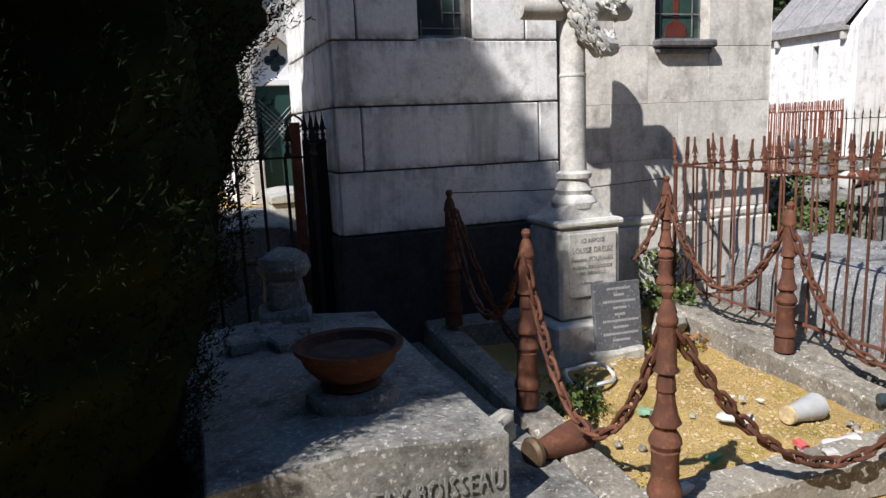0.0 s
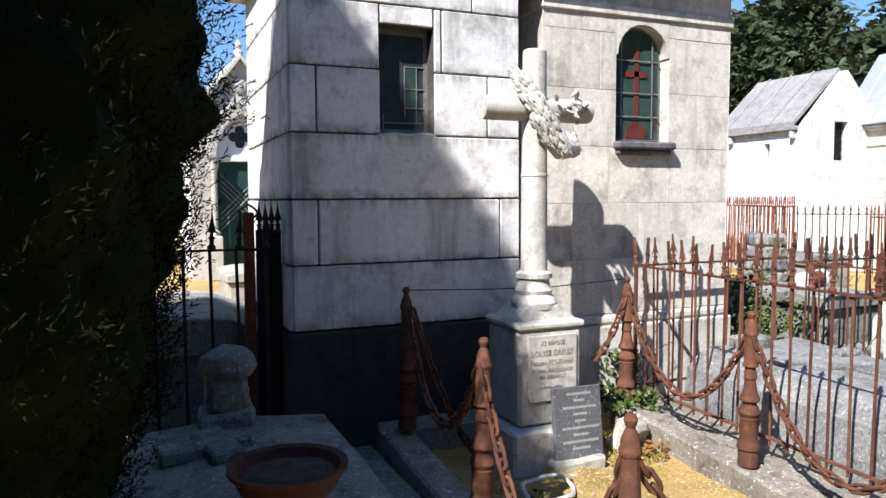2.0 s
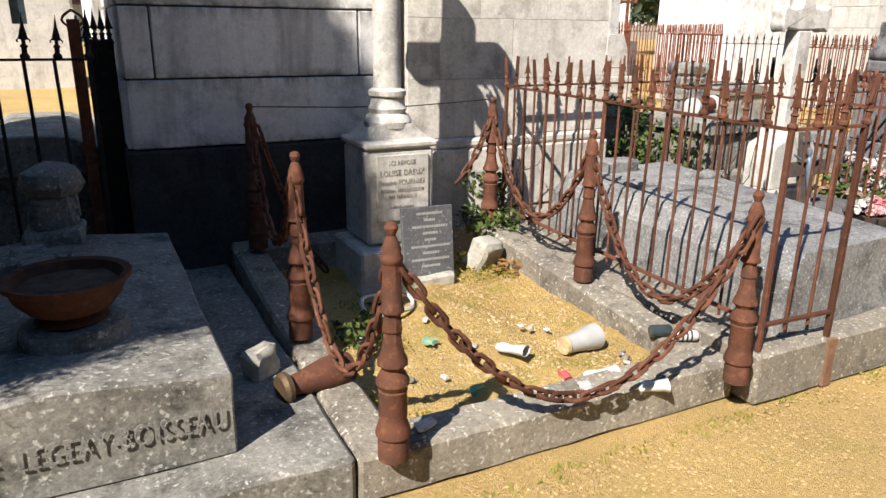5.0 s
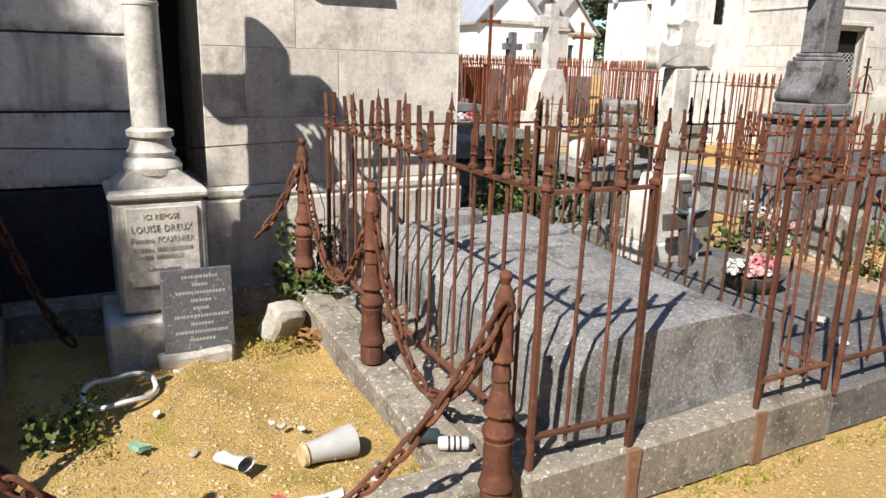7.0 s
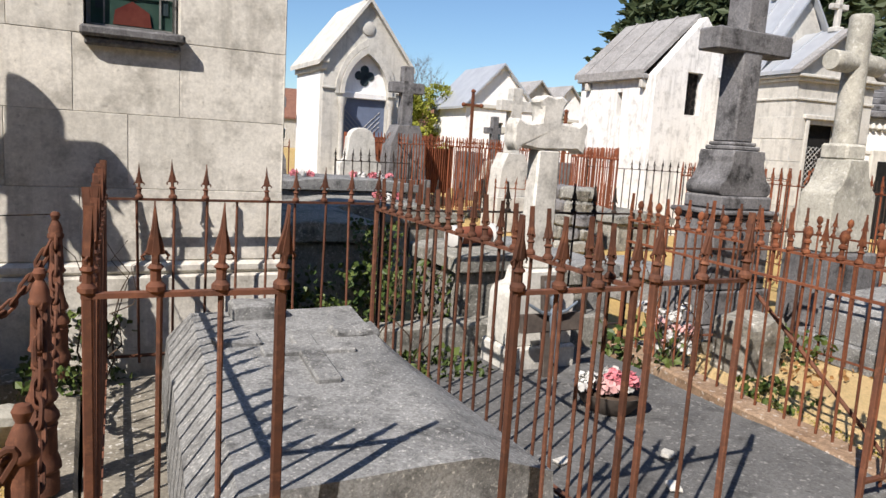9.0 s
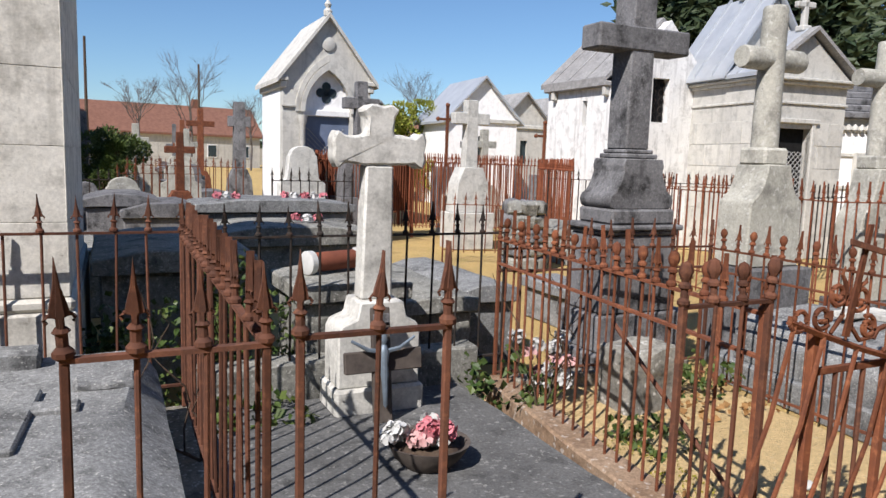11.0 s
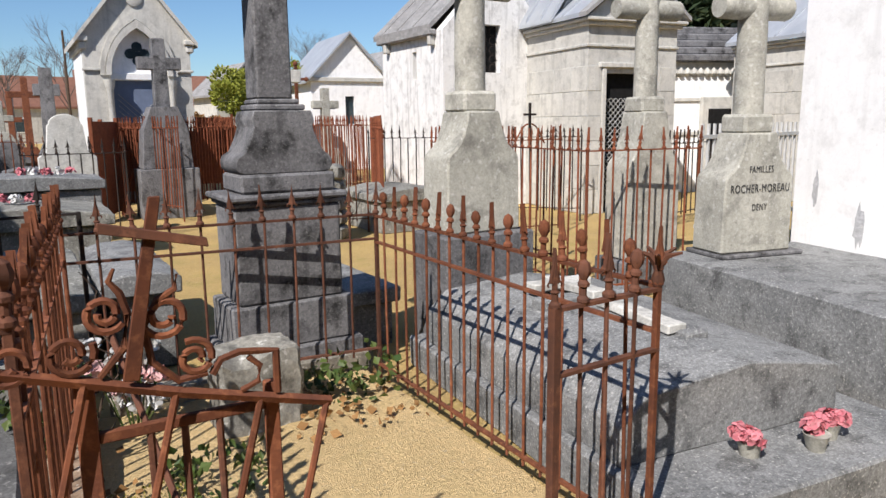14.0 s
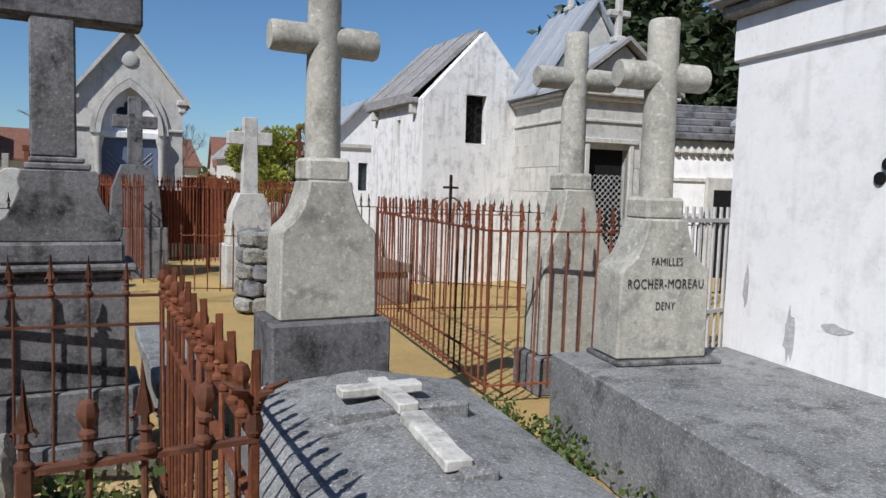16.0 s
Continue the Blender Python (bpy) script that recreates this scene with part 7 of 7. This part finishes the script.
# ---------------------------------------------------------------- litter on the gravel
def litter():
    s = Shape().tube([(0.14 * math.cos(a), 0.11 * math.sin(a), 0.012 * math.sin(3 * a)) for a in [2 * math.pi * i / 28 for i in range(28)]], 0.011, 6, True)
    single("wreath_ring", s.rough(0.05, 0.004, 12), WHITE_PLASTIC, "white plastic ring of an old wreath on gravel", "wreath", (1.95, 3.04, 0.185), 10, tilt=(10, 0))
    grey = plain("grey_pottery", (0.46, 0.47, 0.46), (0.36, 0.37, 0.37), 0.5)
    t = thing("grey_vase", (2.6, 2.28, 0.165), 8, "grey pottery vase lying on the gravel", "vase")
    part("body", Shape().lathe([(0.04, -0.09), (0.042, -0.05), (0.06, 0.06), (0.062, 0.09), (0.05, 0.085), (0.035, 0.0), (0, -0.02)], 16, pose(0, 0, 0, 0, 90, 0)), grey, t)
    part("foot", Shape().lathe([(0.04, -0.115), (0.044, -0.1), (0.032, -0.09)], 14, pose(0, 0, 0, 0, 90, 0)), PEBBLE, t, "brown foot")
    t = thing("fallen_urn", (1.37, 2.3, 0.245), 14, "rusty brown urn fallen on the kerb", "urn")
    part("body", Shape().lathe([(0.035, -0.13), (0.045, -0.08), (0.065, 0.02), (0.072, 0.09), (0.062, 0.13), (0.0, 0.12)], 16, pose(0, 0, 0, 0, 90, 0)), RUST, t)
    part("rim", Shape().lathe([(0.05, -0.17), (0.062, -0.155), (0.058, -0.135), (0.034, -0.13)], 16, pose(0, 0, 0, 0, 90, 0)), plain("tarnished_brass", (0.16, 0.11, 0.06), (0.09, 0.06, 0.035), 0.6, 0.4), t, "tarnished brass collar")
    cup = Shape().lathe([(0.022, 0), (0.03, 0.02), (0.026, 0.07), (0.036, 0.15), (0.039, 0.15), (0.03, 0.12), (0, 0.02)], 12, pose(0, 0, 0, 84, 0, 0) @ Matrix.Diagonal((1, 0.7, 1, 1))).rough(0.04, 0.006, 14).mesh("plastic_cup", WHITE_PLASTIC)
    for k, (x, y, a) in enumerate(((2.22, 2.4, 30), (2.39, 1.99, 75), (2.51, 1.84, 60))):
        single("plastic_cup", cup, WHITE_PLASTIC, "crushed white plastic cup on the gravel", "cup", (x, y, 0.16), a, "plastic cups")
    can = thing("drink_can", (2.97, 2.02, 0.225), -25, "dented white and dark drink can on the kerb", "can")
    part("body", Shape().lathe([(0.02, -0.055), (0.025, -0.048), (0.025, 0.048), (0.02, 0.055)], 14, pose(0, 0, 0, 0, 90, 0)), WHITE_PLASTIC, can)
    for x in (-0.02, 0.0, 0.02):
        part("stripe", Shape().lathe([(0.0256, x), (0.0256, x + 0.008)], 14, pose(0, 0, 0, 0, 90, 0)), BLACK_PAINT, can)
    t = thing("dark_jar", (2.9, 2.1, 0.23), -20, "dark glass jar lying on the kerb", "jar")
    part("body", Shape().lathe([(0.022, -0.05), (0.027, -0.045), (0.027, 0.04), (0.02, 0.05)], 14, pose(0, 0, 0, 0, 90, 0)), GLASS_DARK, t)
    rng = random.Random(9)
    shard = [Shape().box(-0.018, 0.018, -0.013, 0.013, 0, 0.015, 0.004).rough(0.015, 0.008, 20, k).mesh("stone_chip", m) for k, m in enumerate((PALE_STONE, CROSS_STONE, KERB))]
    for k in range(20):
        x, y = rng.uniform(1.55, 2.85), rng.uniform(2.0, 3.3)
        single("stone_chip", shard[k % 3], PALE_STONE, "small stone chip on the gravel", "stone", (x, y, 0.12 + 0.05 * (y - 1.95) / 1.9), rng.uniform(0, 360), "stone chips")
    for k, (x, y, c) in enumerate(((1.95, 2.1, (0.1, 0.35, 0.2)), (2.7, 1.93, (0.2, 0.5, 0.25)), (2.35, 2.05, (0.6, 0.12, 0.12)), (1.98, 2.6, (0.3, 0.5, 0.35)))):
        m = plain("crumpled_wrap", c, tuple(0.7 * v for v in c), 0.4)
        single("crumpled_wrapper", Shape().box(-0.03, 0.03, -0.02, 0.02, 0, 0.02).rough(0.015, 0.015, 25, k), m, "crumpled coloured wrapper on the gravel", "litter", (x, y, 0.14), 40 * k, "wrappers")
    pebbles = Shape()
    for k in range(4200):
        x, y = rng.uniform(1.52, 2.88), rng.uniform(1.97, 3.6)
        r = rng.uniform(0.003, 0.006) if k % 5 else rng.uniform(0.006, 0.012)
        z = 0.1 + 0.05 * (y - 1.95) / 1.9 + 0.035 * noise.noise((x * 2.5, y * 2.5, 1)) + 0.02 * noise.noise((x * 9, y * 9, 5))
        pebbles.lathe([(0.0, -r * 0.5), (r, 0), (r * 0.8, r * 0.5), (0, r * 0.7)], 5, pose(x, y, z, 0, 0, 57 * k) @ Matrix.Diagonal((1, rng.uniform(0.6, 1), 1, 1)))
    single("pebbles", pebbles, PEBBLE, "loose yellow pebbles on the gravel bed", "pebbles", kind="stuff")
    path = Shape()
    for k in range(6500):
        x, y = rng.uniform(0.6, 9.5), 1.68 - 1.2 * rng.random() ** 1.4
        r = rng.uniform(0.003, 0.008)
        path.lathe([(0.0, -r * 0.5), (r, 0), (r * 0.8, r * 0.5), (0, r * 0.7)], 5, Matrix.Translation((x, y, 0.004)))
    single("path_pebbles", path, SAND_PALE, "small pebbles strewn on the sandy path", "pebbles", kind="stuff")


litter()

# ---------------------------------------------------------------- small things among the graves
def faded_bouquet():
    rng = random.Random(31)
    t = thing("faded_bouquet", (6.68, 3.65, 0.1), 0, "heap of faded white artificial flowers against the fence", "flowers")
    for i in range(14):
        c = (rng.gauss(0, 0.11), rng.gauss(0, 0.06), 0.12 + abs(rng.gauss(0, 0.2)))
        part("bloom", petals(Shape(), c, 0.05, 26, rng), (WHITE_PLASTIC, WHITE_PLASTIC, FADED)[i % 3], t, smooth=0)
        part("stem", Shape().rod((c[0] * 0.3, c[1] * 0.3, 0), c, 0.004, seg=4), IVY, t)


faded_bouquet()
t = thing("small_iron_cross", (11.5, 3.95, 0.0), -12, "small black iron cross beside the chapel wall", "cross")
part("upright", Shape().box(-0.012, 0.012, -0.012, 0.012, 0, 1.3, 0.003), IRON, t)
part("arm", Shape().box(-0.1, 0.1, -0.01, 0.01, 1.12, 1.145, 0.003), IRON, t)
for x, z in ((-0.1, 1.132), (0.1, 1.132), (0, 1.3)):
    part("tip", Shape().lathe([(0, -0.03), (0.026, -0.01), (0.026, 0.01), (0, 0.03)], 8, pose(x, 0, z)), IRON, t)


def vine(at, seed):
    """A bare woody shoot that climbs the fence."""
    rng = random.Random(seed)
    t = thing("dry_vine", at, 0, "dry brown vine twisted round the fence bars", "plant", "dry vines")
    for k in range(4):
        p, line = Vector((0, 0, 0)), []
        for i in range(9):
            line.append(p.copy())
            p += Vector((rng.gauss(0, 0.05), rng.gauss(0, 0.03), rng.uniform(0.05, 0.13)))
        part("shoot", Shape().tube(line, 0.006, 5, taper=[1 - 0.09 * i for i in range(9)]), BARK, t)


vine((4.6, 3.2, 0.24), 1)
vine((6.42, 3.3, 0.2), 2)
vine((3.15, 3.85, 0.24), 3)
for k, (x, y, z, a) in enumerate(((1.62, 1.88, 0.19, 10), (2.3, 1.86, 0.19, 70), (5.4, 2.3, 0.225, 30), (5.2, 2.05, 0.225, 60), (4.9, 2.4, 0.225, 15), (7.2, 2.2, 0.11, 50))):
    single("stone_flake", Shape().box(-0.04, 0.04, -0.025, 0.025, 0, 0.02, 0.006).rough(0.02, 0.01, 18, k), CROSS_STONE, "flake of pale stone on the slab", "stone", (x, y, z), a, "stone flakes")


def thorn_bar():
    t = thing("loose_rail", (6.7, 2.1, 0.1), 30, "loose rusty iron bar leaning in the sand grave", "iron bar")
    part("bar", Shape().rod((0, 0, 0), (0.25, 0.75, 0.7), 0.012, seg=7), RUST, t)


thorn_bar()

# ---------------------------------------------------------------- stones of the walls
def lay_blocks():
    for parent, material, x0, x1, courses, openings, joint, proud, length, seed, fixed, m, batter in BLOCKS:
        rng = random.Random(seed)
        for k, (z0, z1) in enumerate(zip(courses, courses[1:])):
            if fixed:
                cuts = sorted(fixed.get(k, []))
            else:
                cuts, x = [], x0 + length * (0.5 if k % 2 else 1.0) * rng.uniform(0.8, 1.1)
                while x < x1 - 0.15:
                    cuts.append(x)
                    x += length * rng.uniform(0.8, 1.2)
            spans = [(a, b) for a, b in zip([x0] + cuts, cuts + [x1])]
            for a, b in spans:
                pieces = [(a, b, z0, z1)]
                for o in openings:
                    nxt = []
                    for p in pieces:
                        if p[1] <= o[0] or p[0] >= o[1] or p[3] <= o[2] or p[2] >= o[3]:
                            nxt.append(p)
                            continue
                        if p[0] < o[0]:
                            nxt.append((p[0], o[0], p[2], p[3]))
                        if p[1] > o[1]:
                            nxt.append((o[1], p[1], p[2], p[3]))
                        lo, hi = max(p[0], o[0]), min(p[1], o[1])
                        if p[2] < o[2]:
                            nxt.append((lo, hi, p[2], o[2]))
                        if p[3] > o[3]:
                            nxt.append((lo, hi, o[3], p[3]))
                    pieces = nxt
                for q in pieces:
                    if q[1] - q[0] > 0.03 and q[3] - q[2] > 0.03:
                        d = proud + rng.uniform(0, 0.003) - batter * k
                        sh = Shape().box(q[0] + joint, q[1] - joint, -d, 0.0, q[2] + joint, q[3] - joint, 0.006)
                        part("stone_block", sh, material, parent, m=m)


lay_blocks()
